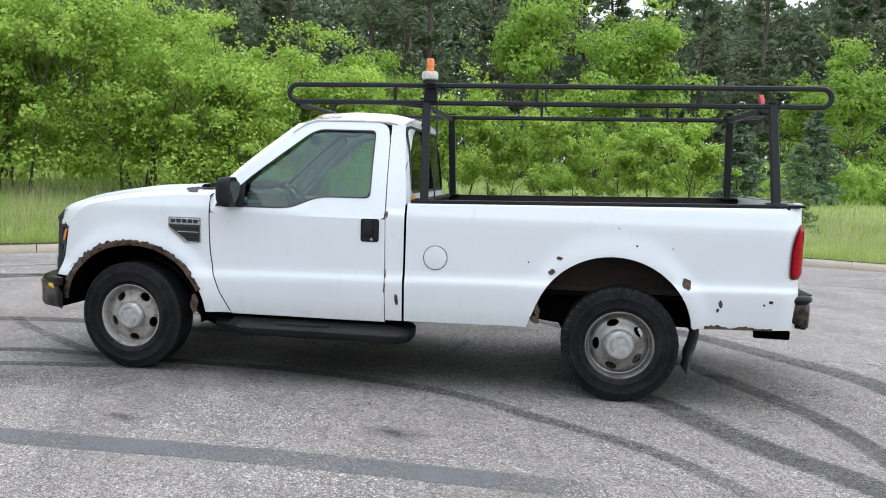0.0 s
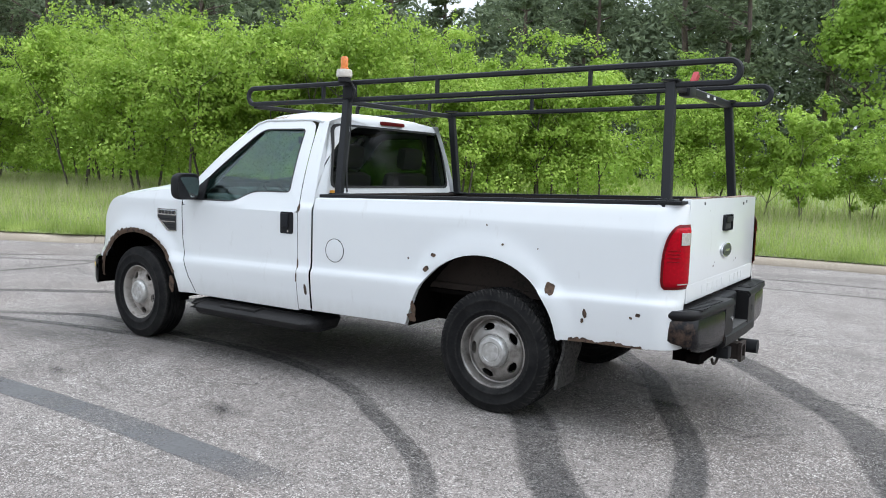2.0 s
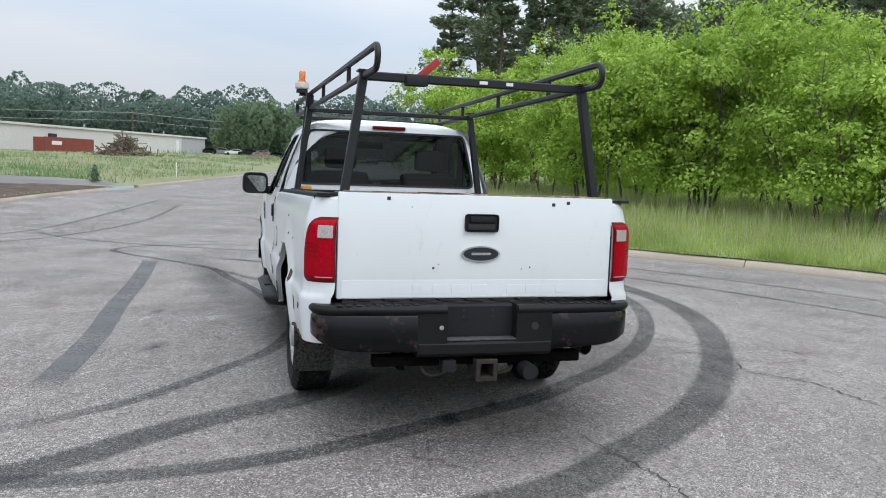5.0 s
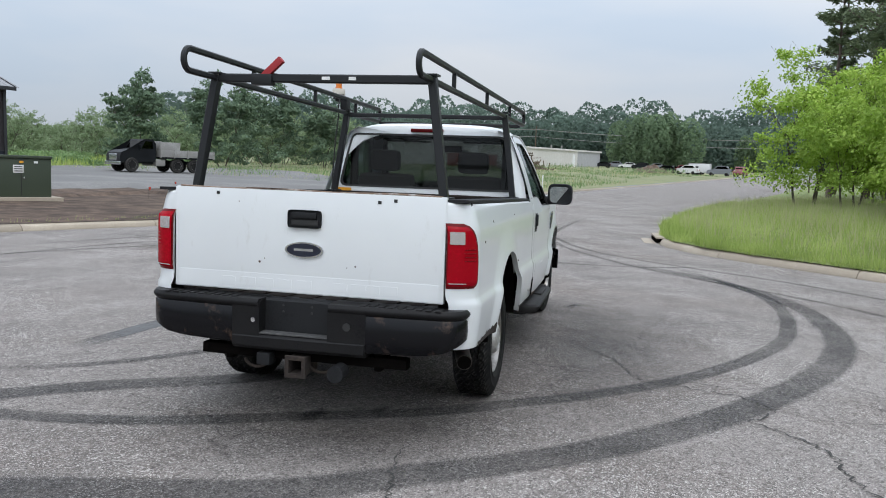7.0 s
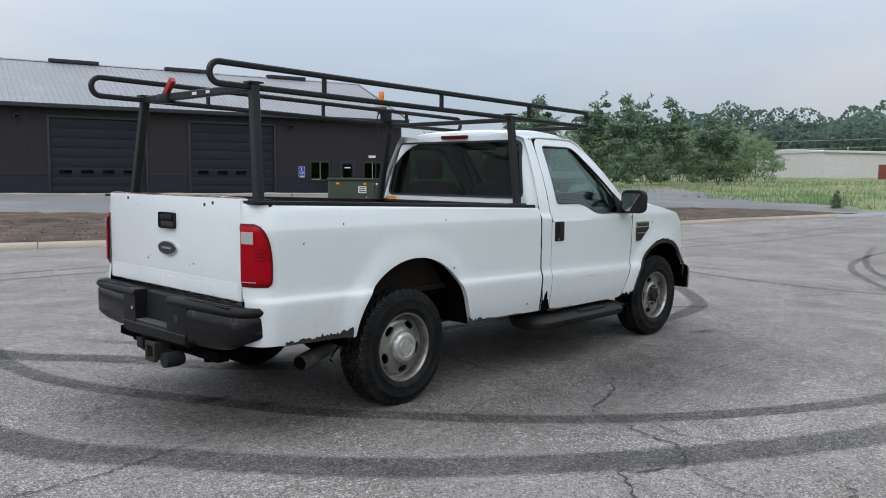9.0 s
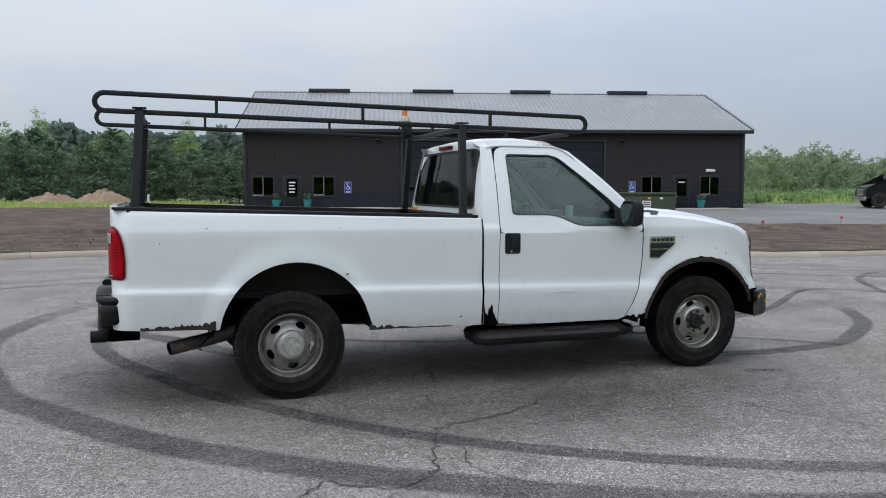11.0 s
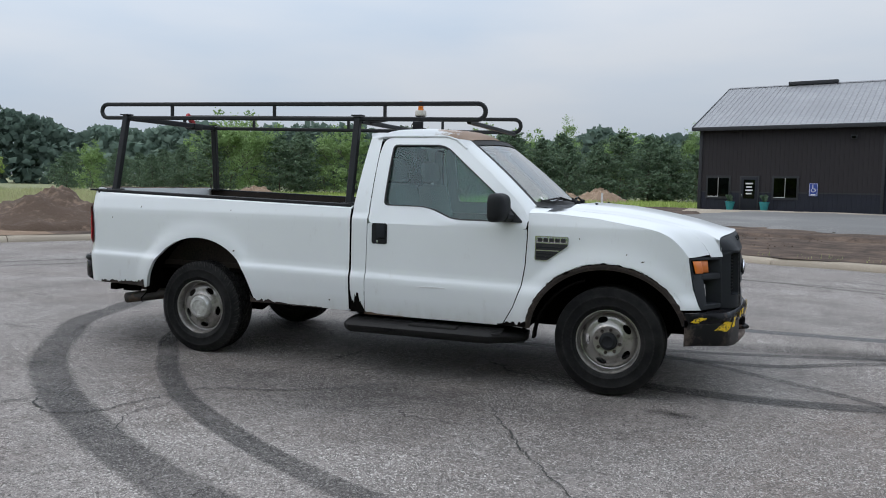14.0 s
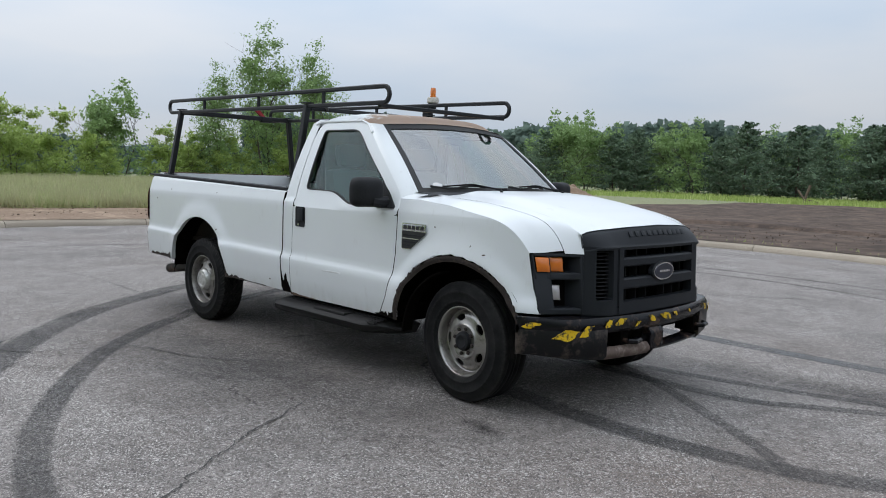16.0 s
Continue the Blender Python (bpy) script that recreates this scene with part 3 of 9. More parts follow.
def round_poly(pts, r, k=4):
    """Rounds the corners of a closed outline."""
    out, n = [], len(pts)
    for i in range(n):
        p = Vector(pts[i])
        a, b = Vector(pts[i - 1]) - p, Vector(pts[(i + 1) % n]) - p
        ra = min(r, a.length * 0.45, b.length * 0.45)
        s, e = p + a.normalized() * ra, p + b.normalized() * ra
        for j in range(k + 1):
            t = j / k
            out.append(tuple((1 - t) ** 2 * s + 2 * t * (1 - t) * p + t * t * e))
    return out


def smoothstep(v):
    v = max(0.0, min(1.0, v))
    return v * v * (3 - 2 * v)


def lin(a, b, n):
    return [a + (b - a) * i / (n - 1) for i in range(n)]


# ---------- ground, pavement and kerb ----------
CX, CY, CR = -0.5, 1.3, 11.05
SOUTH = [(400, -112), (150, -38), (71, -15.2), (40, -7.0), (33, -5.4), (26, -3.9), (20, -2.95), (17, -2.55), (14.3, -2.40), (12.6, -2.62), (11.4, -3.15), (10.3, -3.95), (9.3, -4.85), (8.3, -5.75)]
NORTH = [(6.6, 10.45), (8.5, 9.65), (10.5, 8.75), (12.5, 8.15), (14.5, 7.9), (18, 7.95), (22, 7.95), (26, 7.7), (30, 7.2), (36, 6.4), (42, 5.5), (63, 1.0), (150, -21), (400, -93)]
BOUND = [(x, y, -92.0) for x, y in SOUTH]
for i in range(64):
    a = -46 - (360 - 46 - 58) * i / 63
    BOUND.append((CX + CR * math.cos(radians(a)), CY + CR * math.sin(radians(a)), -93 - (360 - 93 - 93 + 0) * i / 63))
BOUND += [(x, y, -268.0) for x, y in NORTH]
NB = len(BOUND)


def rise(x):
    """The road climbs gently towards the east."""
    return float(np.interp(x, (42, 71, 150, 400), (0, .35, 1.9, 7.0)))


def land_z(x, y, d, phi):
    """Height of the open ground, d metres out from the kerb."""
    a = -phi
    south = smoothstep((150 - a) / 40)
    zs = .145 + .085 * min(d, 4) + .024 * max(0, min(d, 45) - 4)
    zn = .145 + .017 * min(d, 25) - .010 * smoothstep((35 - x) / 35) * min(max(0, d - 4), 62)
    z = south * zs + (1 - south) * zn + rise(x)
    return z + .05 * smoothstep(d / 3) * noise.noise((x * .35, y * .35, 0)) + (.10 * smoothstep(d / 30) * noise.noise((x * .05, y * .05, 3)) if d < 90 else 0)


DIST = [0.12, .35, .7, 1.2, 2, 3, 4.2, 6, 8, 10.5, 14, 18, 24, 32, 45, 65, 100, 170, 300, 700, 1600]
verts, faces = [], []
for x, y, phi in BOUND:
    cu, su = math.cos(radians(phi)), math.sin(radians(phi))
    for d in DIST:
        px, py = x + cu * d, y + su * d
        verts.append((px, py, land_z(px, py, d, phi)))
nd = len(DIST)
for i in range(NB - 1):
    for j in range(nd - 1):
        faces.append((i * nd + j, (i + 1) * nd + j, (i + 1) * nd + j + 1, i * nd + j + 1))
ground = obj_of("ground", verts, faces, GRASS_GROUND, None, "rough grassy ground around the turning circle", 0)
tagged(ground, category="ground", kind="structure")
ground.data.materials.append(SOIL)
ground.data.materials.append(SOIL_PALE)
ground.data.materials.append(MEADOW)
for f, pl in enumerate(ground.data.polygons):
    i, j = divmod(f, nd - 1)
    a, d = -BOUND[i][2], DIST[j]
    if 205 < a and BOUND[i][0] < 33 and d < 9:
        pl.material_index = 1
    elif 165 < a <= 205 and d < 4 + .6 * math.sin(i * 1.7):
        pl.material_index = 2
    elif 165 < a or d > 60:
        pl.material_index = 3
pav = bmesh.new()
vs = [pav.verts.new((x, y, rise(x))) for x, y, _ in BOUND]
vs.append(pav.verts.new((900, -230, rise(900))))
pav.faces.new(vs)
bmesh.ops.triangulate(pav, faces=pav.faces[:])
pavement = part("pavement", pav, ASPHALT, None, "weathered grey asphalt turning circle and road", 0)
tagged(pavement, category="pavement", kind="structure")
if pavement.data.polygons[0].normal.z < 0:
    pavement.data.flip_normals()


def on_land(x, y):
    """Ground height under a place, by the nearest kerb point."""
    i = min(range(NB), key=lambda k: (BOUND[k][0] - x) ** 2 + (BOUND[k][1] - y) ** 2)
    d = math.hypot(BOUND[i][0] - x, BOUND[i][1] - y)
    return land_z(x, y, d, BOUND[i][2])


def arc_line(pts, step):
    out = [Vector(pts[0])]
    for p in pts[1:]:
        p = Vector(p)
        while (p - out[-1]).length > step:
            out.append(out[-1] + (p - out[-1]).normalized() * step)
    return out


curb = thing("curb", "pale concrete curb round the asphalt", "curb")
tagged(curb, kind="structure")
KSEC = [(0.0, -.03), (0.0, .012), (.035, .085), (.085, .125), (.15, .140), (.27, .145), (.30, .135), (.30, -.03)]
line = arc_line([(x, y, 0) for x, y, _ in BOUND if x < 160], 0.5)


def kerb_piece(pts):
    bm = bmesh.new()
    rows = []
    for k, p in enumerate(pts):
        a, b = pts[max(0, k - 1)], pts[min(len(pts) - 1, k + 1)]
        d = (b - a).normalized()
        s = Vector((d.y, -d.x, 0)) * -1
        if s.dot(p - Vector((CX, CY, 0))) < 0 and (p - Vector((CX, CY, 0))).length < 13:
            s = -s
        rows.append([bm.verts.new(p + s * u + Vector((0, 0, v + rise(p.x)))) for u, v in KSEC])
    for r0, r1 in zip(rows, rows[1:]):
        for j in range(len(KSEC) - 1):
            bm.faces.new((r0[j], r0[j + 1], r1[j + 1], r1[j]))
    bm.faces.new(rows[0]), bm.faces.new(rows[-1][::-1])
    return bm


i = 0
while i < len(line) - 7:
    seg = line[i:i + 7]
    mid = seg[3]
    i += 6
    if 34 < mid.x < 41.5 and mid.y > 3:
        continue
    seg = [p.copy() for p in seg]
    seg[0] += (seg[1] - seg[0]).normalized() * .006
    seg[-1] += (seg[-2] - seg[-1]).normalized() * .006
    part("curb_stone", kerb_piece(seg), CONCRETE, curb, "", 50)
# storm drain mouth in the kerb
DM = pose(14.26, -2.425, 0, 0, 0, 3)
dr = part("storm_drain", boxed(-.64, .64, -.16, .020, .015, .112, .004, DM), SHADE_BLACK, None, "dark curb inlet of a storm drain")
tagged(dr, "dark iron curb inlet of a storm drain with a hood", "storm drain", kind="structure")
part("drain_hood", boxed(-.70, .70, -.30, .030, .112, .149, .008, DM), CONCRETE, dr)
part("drain_apron", boxed(-.72, .72, .02, .28, -.03, .007, .003, DM), CONCRETE, dr)
part("drain_sill", boxed(-.66, .66, -.02, .14, -.02, .006, .003, DM), RUST_DARK, dr)

# bare earth, drive and apron on the building's side
def land_sheet(name, outline, material, lift, label, category, step=1.2, kind="structure", rough=.0, flat=None):
    bm = bmesh.new()
    xs, ys = [p[0] for p in outline], [p[1] for p in outline]
    from_x, to_x, from_y, to_y = min(xs), max(xs), min(ys), max(ys)
    nx, ny = int((to_x - from_x) / step) + 2, int((to_y - from_y) / step) + 2

    def inside(x, y):
        k, n = False, len(outline)
        for a in range(n):
            x0, y0 = outline[a]
            x1, y1 = outline[a - 1]
            if (y0 > y) != (y1 > y) and x < (x1 - x0) * (y - y0) / (y1 - y0) + x0:
                k = not k
        return k
    g = {}
    for a in range(nx):
        for b in range(ny):
            x, y = from_x + a * step, from_y + b * step
            w = .5 * noise.noise((x * .5, y * .5, 9)) * rough
            if inside(x + w, y + w):
                z = (on_land(x, y) if flat is None else flat) + lift + rough * (.035 * noise.noise((x * 1.3, y * 1.3, 1)) + .03 * noise.noise((x * 3.5, y * 3.5, 4)))
                g[a, b] = bm.verts.new((x, y, z))
    for a, b in list(g):
        q = [(a, b), (a + 1, b), (a + 1, b + 1), (a, b + 1)]
        if all(k in g for k in q):
            bm.faces.new([g[k] for k in q])
    for v in [v for v in bm.verts if v.is_boundary]:
        v.co.z -= .26
    ob = part(name, bm, material, None, label, 60)
    return tagged(ob, label, category, kind=kind)


def bulb(a0, a1, r, n):
    return [(CX + r * math.cos(radians(a0 + (a1 - a0) * k / (n - 1))), CY + r * math.sin(radians(a0 + (a1 - a0) * k / (n - 1)))) for k in range(n)]


land_sheet("bare_earth", bulb(160, 70, CR + 4.5, 20) + [(12, 15), (24, 14), (32, 10), (33, 12.8), (24, 17.4), (8, 20.4), (5, 23), (4, 30), (4, 34.5), (5, 38), (4, 45), (-6, 47), (-12, 40), (-13.5, 28), (-13, 20), (-12.5, 14)], SOIL, .08, "dark freshly graded bare earth", "soil", .55, rough=1.0)
drive = land_sheet("driveway", [(-.6, 20.6), (3, 19.8), (8, 19.0), (24, 16.8), (33, 12.2), (36.5, 6.3), (41, 5.9), (43, 12), (60, 26), (60, 40), (32, 40), (6, 36.8), (2.4, 31), (.4, 23.5)], DRIVE, .17, "pale worn asphalt driveway", "driveway", .8)

# ---------- marks on the asphalt ----------
def ribbon(name, pts, width, z, material, label, category, taper=False, parent=None, wob=0.0, step=.12, seed=0):
    """Strip laid on the pavement along a line."""
    ln = [Vector((p[0], p[1], 0)) for p in pts]
    sm = []
    for k in range(len(ln) - 1):
        p0, p1, p2, p3 = ln[max(0, k - 1)], ln[k], ln[k + 1], ln[min(len(ln) - 1, k + 2)]
        m = max(2, int((p2 - p1).length / step))
        for q in range(m):
            t = q / m
            sm.append(.5 * ((2 * p1) + (p2 - p0) * t + (2 * p0 - 5 * p1 + 4 * p2 - p3) * t * t + (3 * p1 - p0 - 3 * p2 + p3) * t ** 3))
    sm.append(ln[-1])
    rnd = random.Random(seed)
    verts, faces, uvs = [], [], []
    L = len(sm)
    for k, p in enumerate(sm):
        d = (sm[min(L - 1, k + 1)] - sm[max(0, k - 1)]).normalized()
        s = Vector((-d.y, d.x, 0))
        if wob:
            p = p + s * wob * (rnd.random() - .5) * 2
        w = width * (.25 + .75 * rnd.random() if wob else 1.0)
        if taper:
            w *= max(.12, min(1, 6 * k / L, 6 * (L - 1 - k) / L))
        verts += [(p.x - s.x * w / 2, p.y - s.y * w / 2, z), (p.x + s.x * w / 2, p.y + s.y * w / 2, z)]
        uvs += [(k / (L - 1), 0.0), (k / (L - 1), 1.0)]
    for k in range(L - 1):
        faces.append((2 * k, 2 * k + 2, 2 * k + 3, 2 * k + 1))
    ob = obj_of(name, verts, faces, material, parent, "", 0)
    uvl = ob.data.uv_layers.new(name="UVMap")
    for lp in ob.data.loops:
        uvl.data[lp.index].uv = uvs[lp.vertex_index]
    if label:
        tagged(ob, label, category)
    return ob


MARK = ("dark curved tyre skid mark on the asphalt", "skid mark")
ribbon("skid_mark", [(-1.2, 5.2), (-1.95, 4.0), (-2.3, 2.9), (-2.44, 2.05), (-2.38, 1.19), (-2.2, .6), (-1.95, -.2), (-1.58, -.75), (-.95, -1.58), (-.15, -2.30), (.65, -2.85), (1.4, -3.28), (2.1, -3.58), (2.8, -3.78), (3.6, -3.88), (5.0, -3.85), (6.5, -3.4), (8, -2.5), (9.2, -1.2)], .33, .003, SKID, *MARK)
ribbon("skid_mark", [(-.9, 4.2), (-1.25, 3.2), (-1.42, 2.4), (-1.42, 1.6), (-1.24, .85), (-.87, .07), (-.55, -.60), (-.20, -1.05), (.15, -1.50), (.77, -2.12), (1.45, -2.61), (2.08, -2.97), (2.72, -3.25), (3.35, -3.42), (4.22, -3.56), (5.2, -3.60), (6.06, -3.49), (7.4, -3.1), (8.72, -2.52)], .20, .0035, SKID, *MARK)
ribbon("skid_mark", [(6.3, 1.57), (5.15, .95), (4.5, .62), (3.2, .66), (2.2, .70), (1.16, .98), (.47, 1.43), (-.14, 1.88), (-.53, 2.38), (-.86, 3.0)], .15, .004, SKID, *MARK)
ribbon("skid_mark", [(.35, .30), (-.05, .62), (-.35, .97), (-.64, 1.46), (-.92, 1.84), (-1.25, 2.25), (-1.62, 3.1)], .30, .0045, SKID, *MARK)
ribbon("skid_mark", [(9.44, .6), (9.58, 1.4), (9.5, 2.1), (9.22, 2.82), (8.6, 3.12), (7.9, 2.75), (7.24, 2.22), (6.27, 1.55), (5.3, 1.3), (4.4, 1.05), (3.5, .90), (2.6, .80)], .14, .005, SKID, *MARK)
ribbon("skid_mark", [(2.9, -.42), (3.42, -.45), (4.0, -.54), (4.64, -.57), (5.4, -.45), (5.9, -.2), (6.8, .5), (7.6, 1.6)], .24, .0055, SKID, *MARK)
ribbon("skid_mark", [(3.2, .95), (3.97, .58), (4.8, 0), (5.15, -.26), (5.5, -.6)], .12, .006, SKID_FAINT, *MARK)
ribbon("skid_mark", [(12.5, 5.2), (10.5, 4.0), (8.8, 1.2), (8.3, -1.5), (9.2, -3.6)], .15, .003, SKID_FAINT, *MARK)
ribbon("skid_mark", [(4, 7.5), (7.5, 6.8), (11, 4.4), (16, 3.2), (24, 2.8)], .16, .0035, SKID_FAINT, *MARK)
ribbon("skid_mark", [(5, 8.4), (8.5, 7.3), (12, 5.2), (18, 4.4), (28, 3.6)], .16, .0035, SKID_FAINT, *MARK)
ribbon("skid_mark", [(-7.5, -1), (-6.5, 3.2), (-3.2, 6.5), (1.5, 7.4), (5, 6.4)], .15, .003, SKID_FAINT, *MARK)
ribbon("skid_mark", [(-8.2, 1.5), (-6.0, 5.0), (-2.2, 7.6), (3.5, 7.9), (9, 5.2)], .15, .004, SKID_FAINT, *MARK)
ribbon("skid_mark", [(-6.5, -5.2), (-3.0, -6.4), (1.0, -6.2), (5.0, -4.6), (9, -1.6), (14, 0), (24, -.4)], .15, .003, SKID_FAINT, *MARK)
ribbon("skid_mark", [(-5.5, -6.8), (-1.6, -7.6), (3.0, -6.9), (7.0, -4.6), (11, -1.0), (18, .8)], .15, .004, SKID_FAINT, *MARK)
PATCH = mark_mat("tar_patch", (.135, .135, .138), .86, .8, .08, .75)
ribbon("sealed_strip", [(.16, 2.51), (1.0, 2.46), (1.9, 2.42), (3.3, 2.43), (5.0, 2.40), (7.2, 2.42)], .235, .0025, PATCH, "straight dark sealed strip across the asphalt", "sealed strip")
CRACK = ("thin jagged crack in the asphalt", "crack")
for k, (pts, w) in enumerate((
        ([(2.4, -.75), (2.2, -.95), (1.74, -1.42), (1.35, -1.68), (.99, -1.80), (.74, -1.95), (.66, -2.2), (.50, -2.62), (.27, -2.76), (.06, -2.68), (-.06, -2.58), (-.3, -2.80), (-.55, -2.93), (-1.1, -2.99), (-2.0, -3.4)], .020),
        ([(-.8, -.66), (-1.45, -.64), (-1.9, -.74), (-2.4, -.72), (-3.3, -.74), (-4.5, -.9)], .016),
        ([(2.7, -1.4), (3.0, -1.97), (3.16, -2.28), (3.32, -2.52), (3.5, -2.78), (3.68, -2.98), (3.9, -3.5)], .014),
        ([(-3.0, 2.1), (-3.9, 3.3), (-4.1, 4.0), (-5.25, 5.05), (-6.2, 6.5)], .018),
        ([(-2, 4.9), (.3, 5.2), (1.9, 5.14), (3.0, 5.27), (4.2, 5.16), (7, 5.4), (10.5, 5.2)], .016),
        ([(-3.2, -5.4), (-3.65, -3.9), (-3.5, -2.8), (-4.2, -1.2)], .014),
        ([(10.8, 3.6), (14, 4.2), (18, 4.0), (26, 5.6)], .03), ([(5.2, 7.4), (8.2, 5.0), (12, 2.3), (16, 1.6)], .02),
        ([(.72, -1.96), (.80, -2.3), (.73, -2.6), (.95, -2.95)], .010), ([(.25, -2.76), (.12, -3.1), (.2, -3.5)], .010), ([(-6.5, 1.2), (-5.0, .4), (-4.0, 1.0), (-3.1, .6)], .012),
        ([(4.5, -8.2), (4.9, -6.2), (6.2, -4.8), (7.8, -4.2)], .014))):
    ribbon("crack", pts, w, .0075, TAR, *CRACK, taper=True, wob=w * 1.4, step=.035, seed=k)
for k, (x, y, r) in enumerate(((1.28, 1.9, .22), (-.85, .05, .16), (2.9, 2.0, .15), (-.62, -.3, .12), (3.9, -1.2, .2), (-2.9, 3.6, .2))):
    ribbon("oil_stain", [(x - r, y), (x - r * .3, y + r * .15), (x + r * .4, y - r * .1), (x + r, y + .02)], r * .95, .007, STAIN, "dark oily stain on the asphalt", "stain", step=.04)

# oily wear together with the truck's soft ground shadow, painted as dark strips
OILY_SHADE = mark_mat("shaded_oily_asphalt", (0.024, 0.023, 0.023), 0.86, 0.6, 0.6)
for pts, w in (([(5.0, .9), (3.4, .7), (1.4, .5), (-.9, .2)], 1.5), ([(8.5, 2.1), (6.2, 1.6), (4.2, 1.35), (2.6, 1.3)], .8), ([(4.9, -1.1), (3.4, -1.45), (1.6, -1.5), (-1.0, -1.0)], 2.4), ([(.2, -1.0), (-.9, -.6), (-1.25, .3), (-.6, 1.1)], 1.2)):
    ribbon("oily_shade_patch", pts, w, .002, OILY_SHADE, "broad dark patch of worn oily asphalt with painted truck shade", "stain")

# ---------- the dark steel building ----------
BLD = Matrix.Translation((3.07, 36.28, .36)) @ Matrix.Rotation(radians(-14.82), 4, "Z") @ Matrix.Rotation(radians(-.5), 4, "Y") @ Matrix.Scale(.875, 4)
BL, BD, BH, BR = 30.9, 15.0, 4.9, 8.05
hall = thing("steel_building", "charcoal steel workshop building with a grey metal roof", "building", m=BLD)


def ribbed_wall(name, u0, u1, z0, z1, v, material, parent, gap=.23, out=-1, along="u"):
    bm = bmesh.new()
    line = []
    u = u0
    while u < u1 - 1e-6:
        for du, dv in ((0, 0), (gap * .72, 0), (gap * .80, .014), (gap * .92, .014)):
            if u + du < u1:
                line.append((u + du, dv))
        u += gap
    line.append((u1, 0))
    lo = [bm.verts.new((a, v + out * b, z0) if along == "u" else (v + out * b, a, z0)) for a, b in line]
    hi = [bm.verts.new((a, v + out * b, z1) if along == "u" else (v + out * b, a, z1)) for a, b in line]
    for k in range(len(line) - 1):
        bm.faces.new((lo[k], lo[k + 1], hi[k + 1], hi[k]))
    return part(name, bm, material, parent, "", 0)


WAIN = 1.22
OPEN = [(9.5, 14.4, 4.2), (16.9, 22.0, 4.2)]
# front wall in stretches between the vehicle doors
prev = 0.0
for a, b, h in OPEN + [(BL, BL, 0)]:
    ribbed_wall("wall_panel", prev, a, WAIN, BH, 0, SIDING, hall)
    ribbed_wall("wainscot", prev, a, 0, WAIN, -.004, WAINSCOT, hall)
    part("sill_trim", boxed(prev, a, -.035, .0, WAIN - .04, WAIN + .03), TRIM_DARK, hall)
    if b > a:
        ribbed_wall("wall_panel", a, b, h, BH, 0, SIDING, hall)
    prev = b
for u, nm in ((0.0, "end_wall"), (BL, "end_wall")):
    w = ribbed_wall(nm, 0, BD, WAIN, BH, u, SIDING, hall, out=-1 if u == 0 else 1, along="v")
    ribbed_wall("wainscot", 0, BD, 0, WAIN, u + (-.004 if u == 0 else .004), WAINSCOT, hall, out=-1 if u == 0 else 1, along="v")
    bm = bmesh.new()
    bm.faces.new([bm.verts.new(p) for p in ((u, 0, BH), (u, BD, BH), (u, BD / 2, BR))])
    part("gable", bm, SIDING, hall)
    part("corner_trim", boxed(u - .09, u + .09, -.06, .10, 0, BH, .01), TRIM_DARK, hall)
part("back_wall", boxed(0, BL, BD, BD + .1, 0, BH), SIDING, hall)
# roof sheets with standing ribs
for s in (0, 1):
    bm = bmesh.new()
    e0, e1 = (-.45, BD / 2) if s == 0 else (BD + .45, BD / 2)
    z0, z1 = BH - .02, BR
    u, line = -.45, []
    while u < BL + .45:
        line += [(u, 0), (u + .24, 0), (u + .265, .03), (u + .285, .03)]
        u += .305
    a = [bm.verts.new((x, e0, z0 + h)) for x, h in line]
    b = [bm.verts.new((x, e1, z1 + h)) for x, h in line]
    for k in range(len(line) - 1):
        bm.faces.new((a[k], a[k + 1], b[k + 1], b[k]))
    part("roof_sheet", bm, ROOF_STEEL, hall, "", 0)
part("roof_underside", plate([(-.40, BH - .06), (BD / 2, BR - .05), (BD + .4, BH - .06)], BL + .8, lambda u, v, d: (-.4 + d, u, v)), TRIM_DARK, hall, "", 0)
part("eave_trim", boxed(-.46, BL + .46, -.48, -.42, BH - .20, BH + .015, .008), TRIM_DARK, hall)
for u in (-.46, BL + .42):
    for s in (0, 1):
        y0, y1 = (-.45, BD / 2) if s == 0 else (BD / 2, BD + .45)
        z0, z1 = (BH, BR) if s == 0 else (BR, BH)
        part("rake_trim", sweep(bmesh.new(), [(u + .02, y0, z0 - .06), (u + .02, y1, z1 - .06)], rect(.05, .18)), TRIM_DARK, hall)
part("ridge_cap", sweep(bmesh.new(), [(-.45, BD / 2, BR + .02), (BL + .45, BD / 2, BR + .02)], [(-.2, -.06), (0, .03), (.2, -.06), (0, -.01)]), ROOF_STEEL, hall)
for u in (3.2, 10.4, 17.3, 24.3):
    part("ridge_vent", boxed(u, u + 2.85, BD / 2 - .24, BD / 2 + .24, BR - .02, BR + .20, .03), TRIM_DARK, hall)
# vehicle doors of horizontal sections
for a, b, h in OPEN:
    dv = part("vehicle_door", boxed(a + .02, b - .02, .06, .12, .0, h - .02), DOOR_STEEL, hall, "dark sectional vehicle door with small windows")
    for k in range(8):
        z = .03 + k * (h - .06) / 8
        sec = part("door_section", boxed(a + .04, b - .04, .03, .062, z, z + (h - .06) / 8 - .018, .006), DOOR_STEEL, dv)
        if k == 2:
            for q in range(4):
                u = a + .42 + q * (b - a - .55) / 4
                part("door_window", boxed(u, u + .62, .018, .034, z + .13, z + .38, .004), PANE, dv)
    for u0, u1, z0, z1 in ((a - .12, a + .02, 0, h), (b - .02, b + .12, 0, h), (a - .12, b + .12, h, h + .14)):
        part("door_trim", boxed(u0, u1, -.05, .06, z0, z1, .006), TRIM_DARK, hall)


